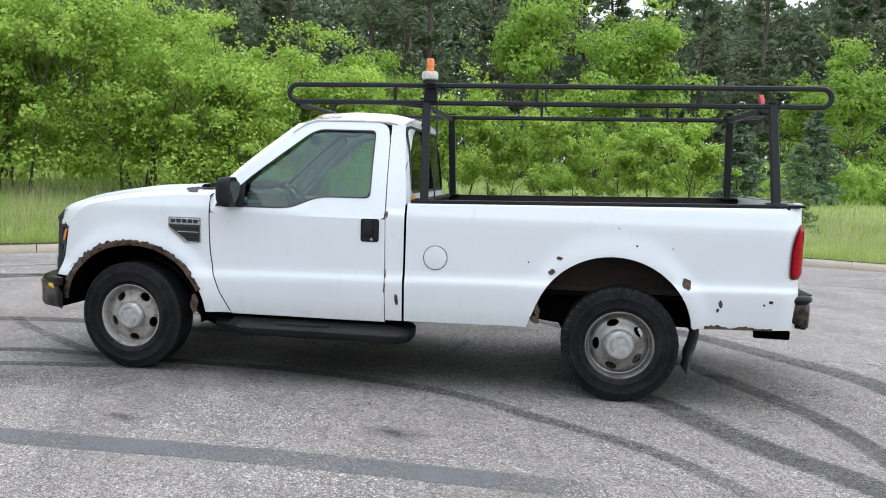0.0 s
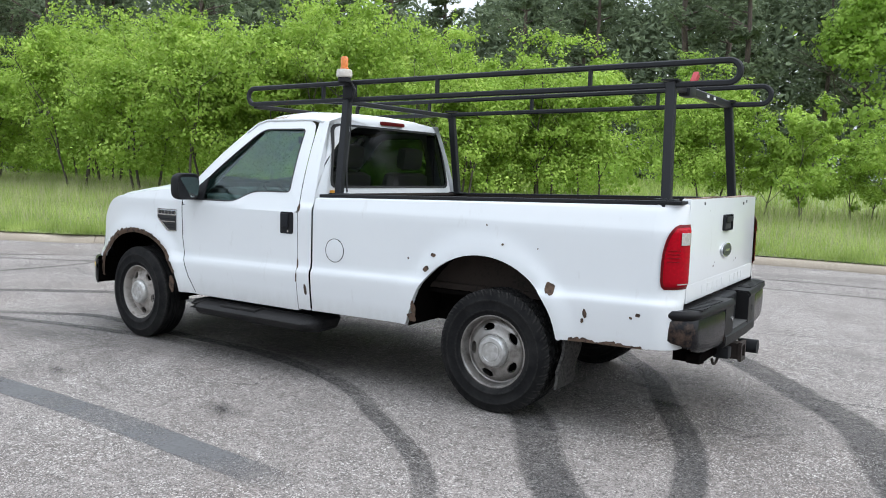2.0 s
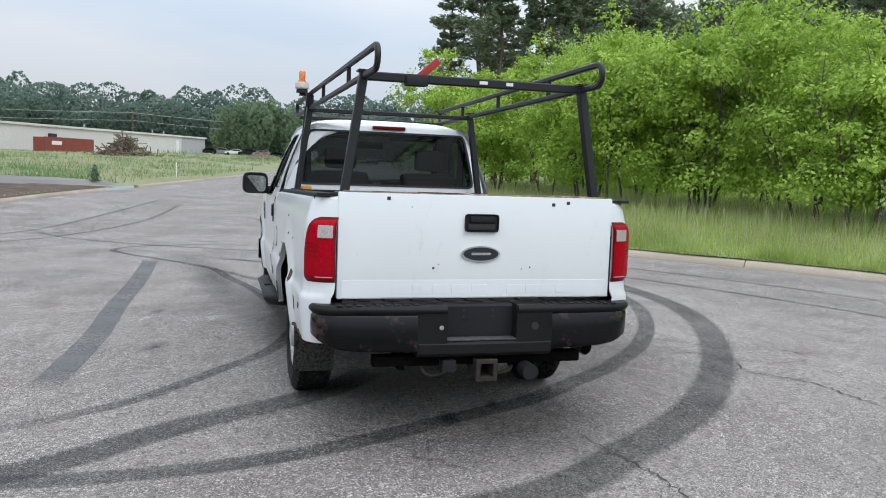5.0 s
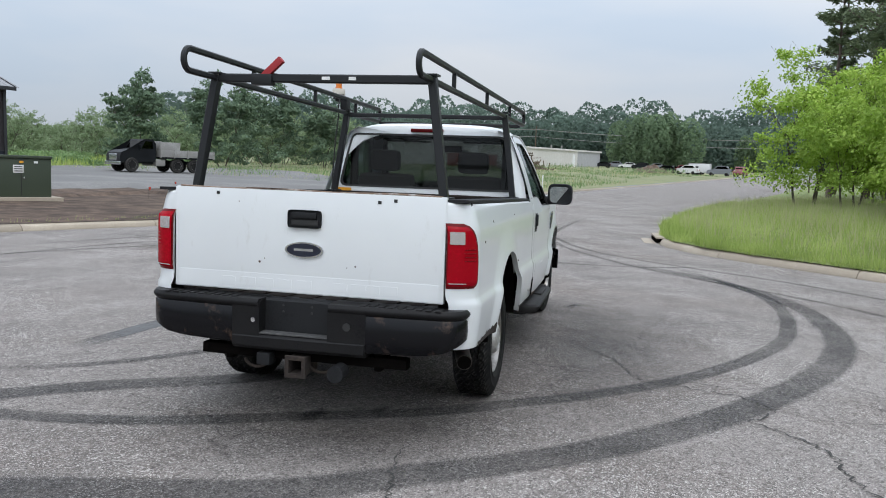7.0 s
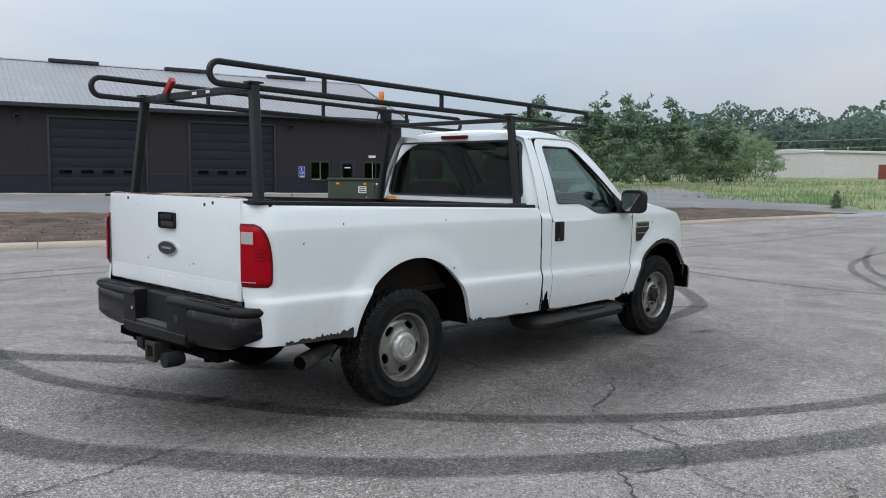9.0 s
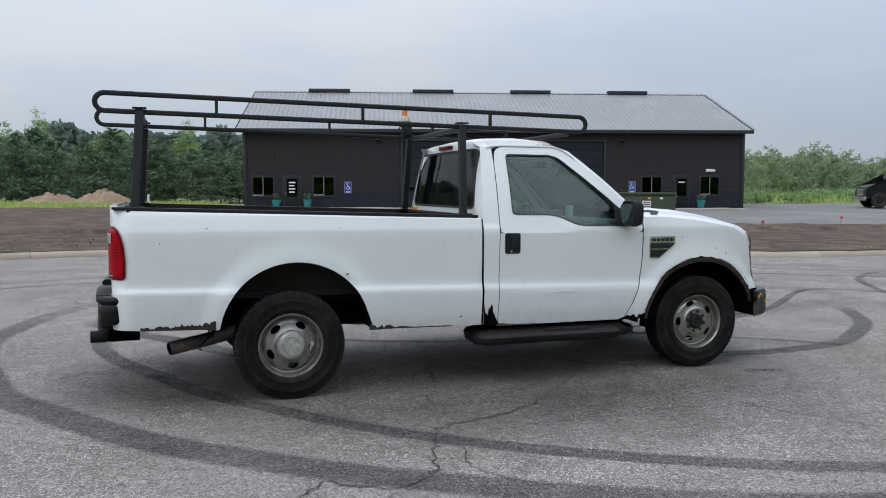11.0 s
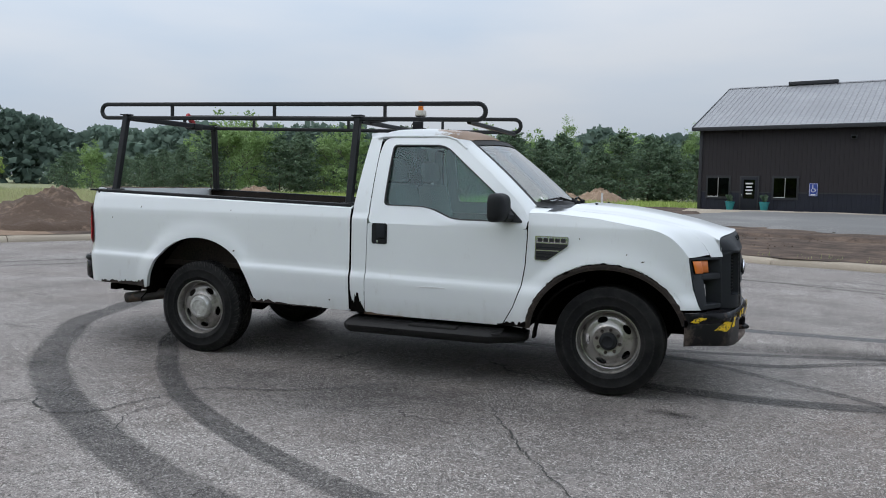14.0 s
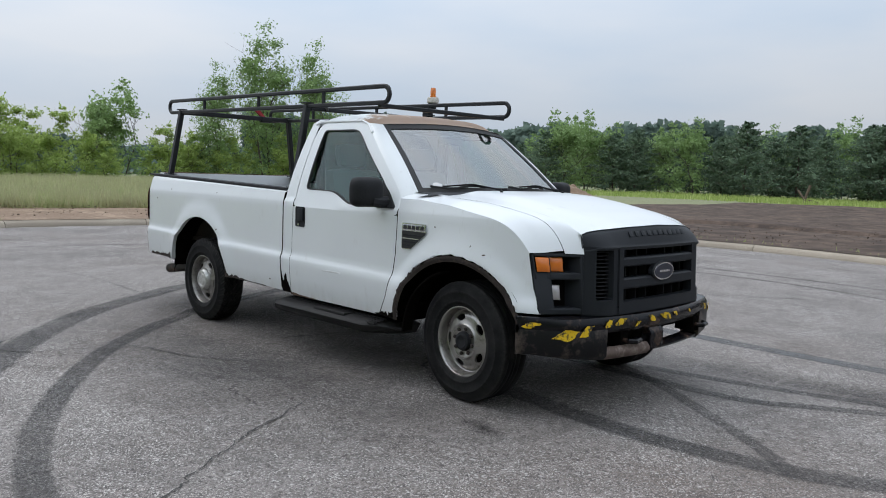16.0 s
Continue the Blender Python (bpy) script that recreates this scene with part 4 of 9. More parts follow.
def hall_window(u0, u1, z0=.88, z1=2.08):
    w = part("window", boxed(u0, u1, -.04, -.005, z0, z1, .004), TRIM_DARK, hall, "two-light sliding window in a black frame")
    part("window_pane", boxed(u0 + .06, (u0 + u1) / 2 - .02, -.052, -.042, z0 + .07, z1 - .07), PANE, w)
    part("window_pane", boxed((u0 + u1) / 2 + .02, u1 - .06, -.048, -.042, z0 + .07, z1 - .07), PANE, w)
    part("mullion", boxed((u0 + u1) / 2 - .02, (u0 + u1) / 2 + .02, -.062, -.03, z0 + .05, z1 - .05), mat("pale_mullion", (.30, .30, .29), (.24, .24, .23), .5), w)
    part("sash_rail", boxed(u0 + .06, (u0 + u1) / 2, -.064, -.04, z0 + .055, z0 + .085), SIGN_WHITE, w)
    for k, q in enumerate(((u0 - .05, u1 + .05, z1, z1 + .07), (u0 - .05, u1 + .05, z0 - .07, z0), (u0 - .05, u0, z0, z1), (u1, u1 + .05, z0, z1))):
        part("window_trim", boxed(q[0], q[1], -.055, -.01, q[2], q[3], .004), TRIM_DARK, w)


for u in ((.42, 1.72), (4.05, 5.35), (24.38, 25.68), (28.14, 29.40)):
    hall_window(*u)
for u0, writing in ((2.28, 4), (26.42, 1)):
    dd = part("entrance_door", boxed(u0, u0 + 1.05, -.05, .02, .02, 2.13, .004), TRIM_DARK, hall, "black glazed entrance door with white lettering")
    part("door_leaf", boxed(u0 + .08, u0 + .97, -.062, -.045, .06, 2.06, .004), DOOR_STEEL, dd)
    part("door_pane", boxed(u0 + .22, u0 + .83, -.070, -.06, .85, 1.92), PANE, dd)
    part("door_handle", boxed(u0 + .13, u0 + .16, -.11, -.06, .95, 1.12, .005), CHROME, dd)
    for k in range(writing):
        part("plain_bar", boxed(u0 + .32 + .03 * (k % 2), u0 + .72 - .05 * (k % 2), -.076, -.070, 1.66 - k * .19, 1.74 - k * .19), SIGN_WHITE, dd)
part("number_sign", boxed(28.50, 29.10, -.06, -.03, 2.36, 2.52, .01), SIGN_WHITE, hall, "white number plate reduced to bars")
for u in (6.15, 23.78):
    sg = part("parking_sign", boxed(u - .22, u + .22, -.06, -.04, 1.05, 1.75, .01), SIGN_BLUE, hall, "blue accessible parking sign with a white border")
    bm = bmesh.new()
    for q in ((u - .20, u + .20, 1.72, 1.735), (u - .20, u + .20, 1.065, 1.08), (u - .20, u - .185, 1.07, 1.73), (u + .185, u + .20, 1.07, 1.73)):
        box(bm, q[0], q[1], -.065, -.060, q[2], q[3])
    part("border", bm, SIGN_WHITE, sg)
    bm = bmesh.new()
    sweep(bm, [(u + .10 * math.cos(a) - .01, -.063, 1.38 + .10 * math.sin(a)) for a in lin(2.6, 6.1, 12)], rect(.03, .006), up=(0, 1, 0))
    sweep(bm, [(u - .03, -.063, 1.62), (u - .03, -.063, 1.45), (u + .07, -.063, 1.45), (u + .12, -.063, 1.32)], rect(.035, .006), up=(0, 1, 0))
    lathe(bm, [(0, -.066), (.03, -.066), (.03, -.06)], 12, "y", (u - .03, 0, 1.66))
    part("pictogram", bm, SIGN_WHITE, sg)
    part("word_bar", boxed(u - .12, u + .12, -.066, -.06, 1.10, 1.16), SIGN_WHITE, sg)
for u in (8.0, 23.05):
    lt = part("wall_lamp", boxed(u - .14, u + .14, -.20, -.02, 4.12, 4.32, .02), TRIM_DARK, hall, "small dark wall pack lamp")
    part("lamp_lens", boxed(u - .10, u + .10, -.207, -.19, 4.15, 4.26), PANE, lt)
tagged(land_sheet("apron", [(2.2, 36.6), (29.6, 29.4), (28.9, 26.6), (1.4, 33.8)], CONCRETE, .20, "pale concrete apron in front of the building", "apron", .6), kind="structure")


def planter(u, v, seed):
    p = BLD @ Vector((u, v, 0))
    t = thing("planter", "teal glazed pot with a green spiky plant", "planter", "planters by the doors", Matrix.Translation((p.x, p.y, on_land(p.x, p.y) + .19)) @ Matrix.Scale(.9, 4))
    part("pot", lathe(bmesh.new(), [(.17, 0), (.25, .40), (.28, .42), (.28, .46), (.24, .46), (.23, .40), (0, .40)], 20, "z"), TEAL, t)
    rnd = random.Random(seed)
    bm = bmesh.new()
    for k in range(22):
        a, h, r = rnd.uniform(0, 6.28), rnd.uniform(.10, .48), rnd.uniform(.12, .36)
        w = .03
        c, s = math.cos(a), math.sin(a)
        q = [bm.verts.new(v) for v in ((-s * w, c * w, .4), (s * w, -c * w, .4), (c * r * .6 + s * w, s * r * .6 - c * w, .4 + h), (c * r, s * r, .4 + h * .9), (c * r * .6 - s * w, s * r * .6 + c * w, .4 + h))]
        bm.faces.new(q)
    part("leaves", bm, NEEDLE_B, t, "", 0)
    return t


for k, (u, v) in enumerate(((1.90, -.55), (3.75, -.55), (26.15, -.6), (28.0, -.6))):
    planter(u, v, k)

# ---------- transformer cabinet ----------
trf = thing("transformer_cabinet", "dark green pad-mounted transformer cabinet on a concrete pad", "utility cabinet", m=pose(13.45, 15.05, on_land(13.35, 15.15) + .0, 0, 0, -37))
part("pad", boxed(-1.2, 1.2, -.85, .8, -.15, .10, .02), CONCRETE, trf)
part("cabinet_body", boxed(-.94, .94, -.62, .62, .10, 1.16, .02), GREEN_BOX, trf)
part("cabinet_lid", boxed(-.97, .97, -.66, .66, 1.16, 1.24, .02), GREEN_BOX, trf)
part("door_seam", boxed(.175, .19, -.628, -.615, .14, 1.14), SEAL, trf)
part("padlock", boxed(.23, .27, -.645, -.618, .60, .66, .008), CHROME, trf)
part("label_plate", boxed(-.02, .24, -.634, -.618, .76, .98, .003), SIGN_WHITE, trf)
for u, m in ((-.72, STICKER), (.14, STICKER), (.50, SIGN_WHITE)):
    part("label_plate", boxed(u, u + .10, -.632, -.618, 1.03, 1.09, .003), m, trf)
for z in (.80, .86, .92):
    part("plain_bar", boxed(.01, .21, -.638, -.634, z, z + .025), SEAL, trf)


def marker_flag(x, y, z):
    """Wire stake with a small cloth flag."""
    f = thing("marker_flag", "small red survey flag on a wire", "flag", "survey flags round the drive", Matrix.Translation((x, y, z)))
    part("wire", sweep(bmesh.new(), [(0, 0, -.05), (.01, 0, .30)], circle(.004, 5)), SEAL, f)
    part("flag", boxed(.0, .10, -.004, .004, .22, .30, .002), RED_FLAG, f)
    return f


RED_FLAG = mat("red_flag_cloth", (.62, .06, .03), (.48, .05, .03), .8)
for x, y in ((17.4, 18.2), (15.3, 11.9), (16.5, 22.8), (21.0, 14.6)):
    marker_flag(x, y, on_land(x, y) + .16)

# ---------- parked vehicles far off ----------
def small_wheel(x, y, r, w, parent, rim=None):
    bm = bmesh.new()
    lathe(bm, [(r * .55, -w / 2), (r * .95, -w / 2), (r, -w / 3), (r, w / 3), (r * .95, w / 2), (r * .55, w / 2)], 20, "y", (x, y, r))
    wh = part("wheel", bm, RUBBER, parent)
    bm = bmesh.new()
    lathe(bm, [(0, w * .42), (r * .22, w * .42), (r * .26, w * .30), (r * .5, w * .40), (r * .58, w * .52), (r * .58, -w * .52), (r * .5, -w * .40), (r * .26, -w * .30), (r * .22, -w * .42), (0, -w * .42)], 18, "y", (x, y, r))
    part("rim", bm, rim or STEEL_PALE, wh)


def dump_truck(m):
    t = thing("dump_truck", "black flatbed work truck with aluminium side boards", "truck", m=m)
    part("chassis", boxed(-4.2, 2.4, -.45, .45, .60, .85, .02), CAR_BLACK, t)
    bm = plate([(.30, .75), (.30, 2.05), (.55, 2.36), (1.20, 2.34), (1.62, 1.66), (2.55, 1.52), (2.92, 1.36), (3.02, 1.10), (3.02, .66)], 2.0, lambda u, v, d: (u, -1.0 + d, v))
    part("cab", bm, CAR_BLACK, t)
    for s in (-1, 1):
        part("side_window", plate([(.52, 1.68), (.58, 2.20), (1.12, 2.20), (1.42, 1.68)], .01, lambda u, v, d: (u, s * (1.002 + d), v)), PANE, t)
        part("wing_mirror", boxed(1.5, 1.6, s * 1.12 - .1, s * 1.12 + .1, 1.6, 1.95, .02), CAR_BLACK, t)
    part("front_bumper", boxed(2.98, 3.14, -1.05, 1.05, .48, .72, .03), CHROME, t)
    part("wind_screen", plate([(-.86, 1.72), (-.80, 2.24), (.80, 2.24), (.86, 1.72)], .012, lambda u, v, d: (1.62 - (v - 1.66) * .62 + .012 + d, u, v)), PANE, t)
    part("grille", boxed(3.00, 3.04, -.55, .55, .80, 1.25, .02), CHROME, t)
    bed = part("cargo_bed", boxed(-4.4, .05, -1.15, 1.15, 1.0, 1.12, .01), CAR_BLACK, t)
    for s in (-1, 1):
        for k in range(4):
            part("side_board", boxed(-4.35 + k * 1.09, -3.30 + k * 1.09, s * 1.13 - .025, s * 1.13 + .025, 1.12, 1.62, .01), ALU, bed)
        for k in range(5):
            part("stake", boxed(-4.38 + k * 1.09, -4.30 + k * 1.09, s * 1.165 - .03, s * 1.165 + .03, 1.05, 1.68), ALU, bed)
    part("head_board", boxed(-.05, .05, -1.15, 1.15, 1.1, 2.25, .01), ALU, bed)
    part("bed_box", boxed(-1.6, -.1, -1.05, 1.05, 1.12, 2.20, .02), ALU, bed)
    part("tail_board", boxed(-4.45, -4.38, -1.15, 1.15, 1.1, 1.62, .01), ALU, bed)
    for x in (2.15, -1.35, -2.75):
        for s in (-1, 1):
            small_wheel(x, s * .95, .50, .30, t, ALU)
    for s in (-1, 1):
        part("step_tank", boxed(-.4, .35, s * .85 - .2, s * .85 + .2, .45, .95, .06), ALU, t)
    return t


dump_truck(pose(39.4, 27.6, on_land(39.4, 27.6) + .17, 0, 0, 152) @ Matrix.Scale(.86, 4))


def far_car(m, paint, tall, label):
    t = thing("parked_car", label, "car", "cars parked along the road", m)
    h = tall
    bm = plate(round_poly([(-2.2, .35), (-2.25, .85), (-2.1, h * .66), (-1.4, h * .98), (.3, h), (1.0, h * .66), (2.0, h * .58), (2.25, .75), (2.25, .35)], .12), 1.76, lambda u, v, d: (u, -.88 + d, v))
    part("body", bm, paint, t)
    for s in (-1, 1):
        part("side_glass", plate([(-1.75, h * .70), (-1.3, h * .92), (.22, h * .93), (.72, h * .70)], .012, lambda u, v, d: (u, s * (.882 + d), v)), PANE, t)
        for x in (-1.4, 1.4):
            small_wheel(x, s * .80, .33, .22, t)
    part("rear_glass", boxed(-1.98, -1.80, -.7, .7, h * .70, h * .90), PANE, t)
    part("wind_screen", boxed(.62, .80, -.72, .72, h * .70, h * .88), PANE, t)
    for s in (-1, 1):
        part("tail_lamp", boxed(-2.24, -2.12, s * .7 - .12, s * .7 + .12, .75, 1.0), RED_LENS, t)
        part("head_lamp", boxed(2.08, 2.22, s * .66 - .16, s * .66 + .16, .66, .80), CLEAR_LENS, t)
    return t


WHITE_CAR = mat("white_car_paint", (.7, .7, .7), (.64, .64, .64), .3, coat=.6)
for x, y, a, p, h, lb in ((154.9, -8.7, 70, CAR_BLACK, 1.5, "black car parked by a gravel pile"), (156.0, -11.6, 95, CAR_RED, 1.7, "red and white car parked by the far trees"), (154.0, -12.6, 70, WHITE_CAR, 1.8, "white car parked by the far trees"),
                          (154.2, -18.6, 75, CAR_GREY, 1.9, "silver van parked by the far trees"), (153.9, -22.4, 160, CAR_RED, 1.9, "dark red pickup parked far down the road"), (151.5, -27.5, 160, CAR_GREY, 1.5, "grey car parked far down the road"),
                          (200, 5.0, 85, CAR_BLACK, 1.5, "black car beside the white building"), (200.5, 2.0, 85, CAR_GREY, 1.7, "silver car beside the white building"), (199.8, -1.4, 85, WHITE_CAR, 1.5, "white car beside the white building"), (199, -4.6, 85, CAR_BLACK, 1.6, "dark car beside the white building"), (198, -8.0, 85, CAR_GREY, 1.5, "grey car beside the white building")):
    far_car(pose(x, y, (rise(x) if x < 140 else on_land(x, y)) + .02, 0, 0, a), p, h, lb)

trl = thing("box_trailer", "white enclosed box trailer by the far trees", "trailer", m=pose(156.5, -15.2, on_land(156.5, -15.2), 0, 0, 75) @ Matrix.Scale(.78, 4))
part("trailer_box", boxed(-2.6, 2.6, -1.1, 1.1, .55, 2.75, .08), WHITE_CAR, trl)
part("trailer_roof", boxed(-2.65, 2.65, -1.15, 1.15, 2.75, 2.85, .03), ALU, trl)
part("drawbar", boxed(2.5, 3.9, -.06, .06, .50, .62, .01), TRIM_DARK, trl)
for x in (-.5, .45):
    for q in (-1, 1):
        small_wheel(x, q * 1.05, .36, .22, trl)

# ---------- far white building, container, brush pile, pole ----------
p0, p1 = Vector((148.3, 42.5, 2.1)), Vector((200, 5.6, 2.1))
WB = Matrix.Translation(p0) @ Matrix.Rotation(math.atan2(p1.y - p0.y, p1.x - p0.x), 4, "Z")
WL = (p1 - p0).length
whse = thing("white_warehouse", "long low white metal warehouse with a grey end", "building", m=WB)
ribbed_wall("wall_front", 0, WL * .86, 0, 5.3, 0, WHITE_WALL, whse, gap=.6)
ribbed_wall("wall_grey", WL * .86, WL, 0, 5.2, 0, mat("pale_grey_metal", (.40, .40, .41), (.35, .35, .36), .6), whse, gap=.6)
ribbed_wall("wall_end", 0, 22, 0, 5.3, 0, WHITE_WALL, whse, gap=.6, along="v")
part("wall_end_far", boxed(WL - .1, WL, 0, 22, 0, 5.2), WHITE_WALL, whse)
part("wall_back", boxed(0, WL, 21.9, 22, 0, 5.2), WHITE_WALL, whse)
part("roof", plate([(-.3, 5.3), (11, 6.0), (22.3, 5.3), (22.3, 5.15), (-.3, 5.15)], WL + .4, lambda u, v, d: (-.2 + d, u, v)), WHITE_WALL, whse)
part("eave_trim", boxed(-.2, WL + .2, -.34, -.24, 5.05, 5.42), WHITE_WALL, whse)
part("service_door", boxed(WL * .83, WL * .845, -.05, .0, .0, 4.3), SIGN_WHITE, whse)
part("wall_vent", boxed(WL * .245, WL * .265, -.9, 0, 3.0, 3.8), TRIM_DARK, whse)
for u in (.1, .42, .74, .80):
    part("roof_pipe", boxed(WL * u, WL * u + .25, 2, 2.25, 5.3, 6.3), ALU, whse)

CM = Matrix.Translation((144.6, 30.8, 2.1)) @ Matrix.Rotation(math.atan2(24.7 - 30.8, 154.8 - 144.6), 4, "Z")
cont = thing("shipping_container", "rust-red ribbed shipping container", "container", m=CM)
ribbed_wall("container_side", 0, 12.1, .12, 2.75, 0, CONT_RED, cont, gap=.28)
ribbed_wall("container_end", 0, 2.44, .12, 2.75, 0, CONT_RED, cont, gap=.28, along="v")
part("container_shell", boxed(.03, 12.07, .03, 2.42, .15, 2.72), CONT_RED, cont)
for u in (0, 12.0):
    part("corner_post", boxed(u, u + .16, -.04, .10, 0, 2.82), CONT_RED, cont)
part("top_rail", boxed(0, 12.1, -.04, .06, 2.68, 2.82), CONT_RED, cont)
part("plain_bar", boxed(1.6, 4.0, -.05, -.03, 1.5, 2.15), SIGN_WHITE, cont)

rnd = random.Random(11)
bm = bmesh.new()
for k in range(420):
    c = Vector((rnd.gauss(0, 4.0), rnd.gauss(0, 2.2), 0))
    hgt = max(0, 3.3 * math.exp(-(c.x / 5.2) ** 2 - (c.y / 3) ** 2))
    c.z = rnd.uniform(0, hgt)
    d = Vector((rnd.gauss(0, 1), rnd.gauss(0, 1), rnd.gauss(0, .5))).normalized() * rnd.uniform(.5, 1.9)
    sweep(bm, [c - d, c + Vector((0, 0, rnd.uniform(-.1, .2))), c + d], circle(rnd.uniform(.03, .12), 4))
bp = part("brush_pile", bm, DEADWOOD, None, "heap of bleached branches and stumps", 0)
bp.location = (132, 16.5, 1.85)
tagged(bp, category="brush pile", kind="stuff")


SOIL_BROWN = mat("damp_earth", (0.21, 0.145, 0.102), (0.095, 0.064, 0.046), 0.95, big=1.6, fine=7, bump=1.0, bump_dist=0.06)


def mound(x, y, r, h, material, label, seed):
    bm = bmesh.new()
    rows = []
    for i in range(15):
        q = i / 14
        row = []
        for k in range(40):
            a = 2 * math.pi * k / 40
            x0, y0 = r * q * math.cos(a) * (1 + .2 * noise.noise((math.cos(a) * 2, math.sin(a) * 2, seed))), r * q * math.sin(a)
            n1 = noise.noise((x0 * 1.6, y0 * 1.6, seed)) + .6 * noise.noise((x0 * 4.5, y0 * 4.5, seed + 3)) + .35 * noise.noise((x0 * 9, y0 * 9, seed + 7))
            row.append(bm.verts.new((x0, y0, h * (1 - q) ** .85 * (1 + .30 * n1) + .05 * n1 * (q < 1) - .1 * (i == 14))))
        rows.append(row)
    for a, b in zip(rows, rows[1:]):
        for k in range(40):
            bm.faces.new((a[k], b[k], b[(k + 1) % 40], a[(k + 1) % 40]))
    ob = part("soil_mound", bm, material, None, label, 60)
    ob.location = (x, y, on_land(x, y) - .02)
    return tagged(ob, label, "mound of soil", "heaps of earth on the field")


mound(-5.3, 60, 2.6, 1.35, SOIL_PALE, "pale heap of sandy soil on the field", 1)
mound(-9.8, 65, 3.2, 1.0, SOIL_PALE, "low heap of sandy soil overgrown with weeds", 2)
mound(-12.0, 9.2, 2.1, .98, SOIL_BROWN, "brown heap of earth beside the curb", 3)
mound(-22, 34, 2.0, .8, SOIL_PALE, "pale heap of earth behind the grass", 4)
mound(153, -6.0, 4.2, 1.5, SOIL_BROWN, "dark heap of gravel beside parked cars", 6)
# dead stump on the field
st = part("tree_stump", sweep(bmesh.new(), [(0, 0, 0), (.1, 0, .5), (.3, .1, 1.25)], circle(.09, 7)), DEADWOOD, None, "broken grey tree stump lying on the field")
sweep_b = bmesh.new()
sweep(sweep_b, [(-.5, .1, .9), (0, 0, .3), (.9, 0, .12)], circle(.07, 6))
part("fallen_limb", sweep_b, DEADWOOD, st)
st.location = (-14, 50, on_land(-14, 50))
tagged(st, category="stump")

lg = bmesh.new()
lathe(lg, [(0, -1.25), (.24, -1.24), (.30, -.9), (.27, -.2), (.31, .5), (.26, 1.15), (.20, 1.25), (0, 1.24)], 14, "x", (0, 0, .26))
for v in lg.verts:
    v.co += Vector((0, 1, .6)) * .06 * noise.noise(v.co * 2.2)
log = part("fallen_log", lg, BARK, None, "weathered brown log lying in the dry grass", 40)
tagged(log, category="log")
log.matrix_world = pose(-19.6, 26.2, on_land(-19.6, 26.2) + .02, 0, 0, 78) @ Matrix.Scale(.95, 4)

pole = thing("utility_pole", "weathered wooden utility pole with crossarm", "utility pole", m=Matrix.Translation((216, 24, 3.2)))
part("shaft", lathe(bmesh.new(), [(.18, 0), (.12, 11.2), (0, 11.2)], 10, "z"), DEADWOOD, pole)
part("cross_arm", boxed(-.08, .08, -1.3, 1.3, 10.3, 10.5), DEADWOOD, pole)
wires = thing("overhead_wires", "thin overhead power lines", "wires")
for z, o in ((13.6, -1.2), (13.6, 1.2), (11.6, 0)):
    for a, b in (((216, 24), (190, 150)), ((216, 24), (225, -70))):
        part("wire", sweep(bmesh.new(), [(a[0] + (b[0] - a[0]) * t + o * .3, a[1] + (b[1] - a[1]) * t, z - 1.5 * 4 * t * (1 - t)) for t in lin(0, 1, 12)], circle(.05, 4)), ALU, wires)

sign = thing("road_sign", "white rectangular sign panel on a post by the road", "sign", m=pose(66, -15.8, .9, 0, 0, 15))
part("sign_panel", boxed(-.03, .03, -1.2, 1.2, .9, 1.9, .01), SIGN_WHITE, sign)
for y in (-.7, .7):
    part("sign_post", boxed(-.06, .0, y - .05, y + .05, -.3, 1.2), DEADWOOD, sign)
mk = part("marker_stake", boxed(-.04, .04, -.04, .04, 0, 1.1), SIGN_WHITE, None, "white marker stake at the roadside")
mk.location = (55, 4.6, .3)
tagged(mk, category="stake")
mk2 = part("marker_stake", boxed(-.05, .05, -.02, .02, 0, .85), SIGN_WHITE, None, "white survey stake in the bare earth")
mk2.location = (-1.7, 34.9, on_land(-1.7, 34.9) + .05)
tagged(mk2, category="stake")

# small house between the far trees
hs = thing("far_house", "small white gabled house between far trees", "house", m=pose(181, 55, -.2, 0, 0, 200))
part("house_wall", boxed(-4, 4, -4, 4, 0, 5.2), WHITE_WALL, hs)
part("house_roof", plate([(-4.5, 5.1), (0, 8), (4.5, 5.1)], 9, lambda u, v, d: (u, -4.5 + d, v)), DEADWOOD, hs)
wq = part("window", boxed(-.7, .7, 3.98, 4.06, 3.2, 4.4), TRIM_DARK, hs)
part("pane", boxed(-.6, .6, 4.06, 4.08, 3.3, 4.3), PANE, wq)


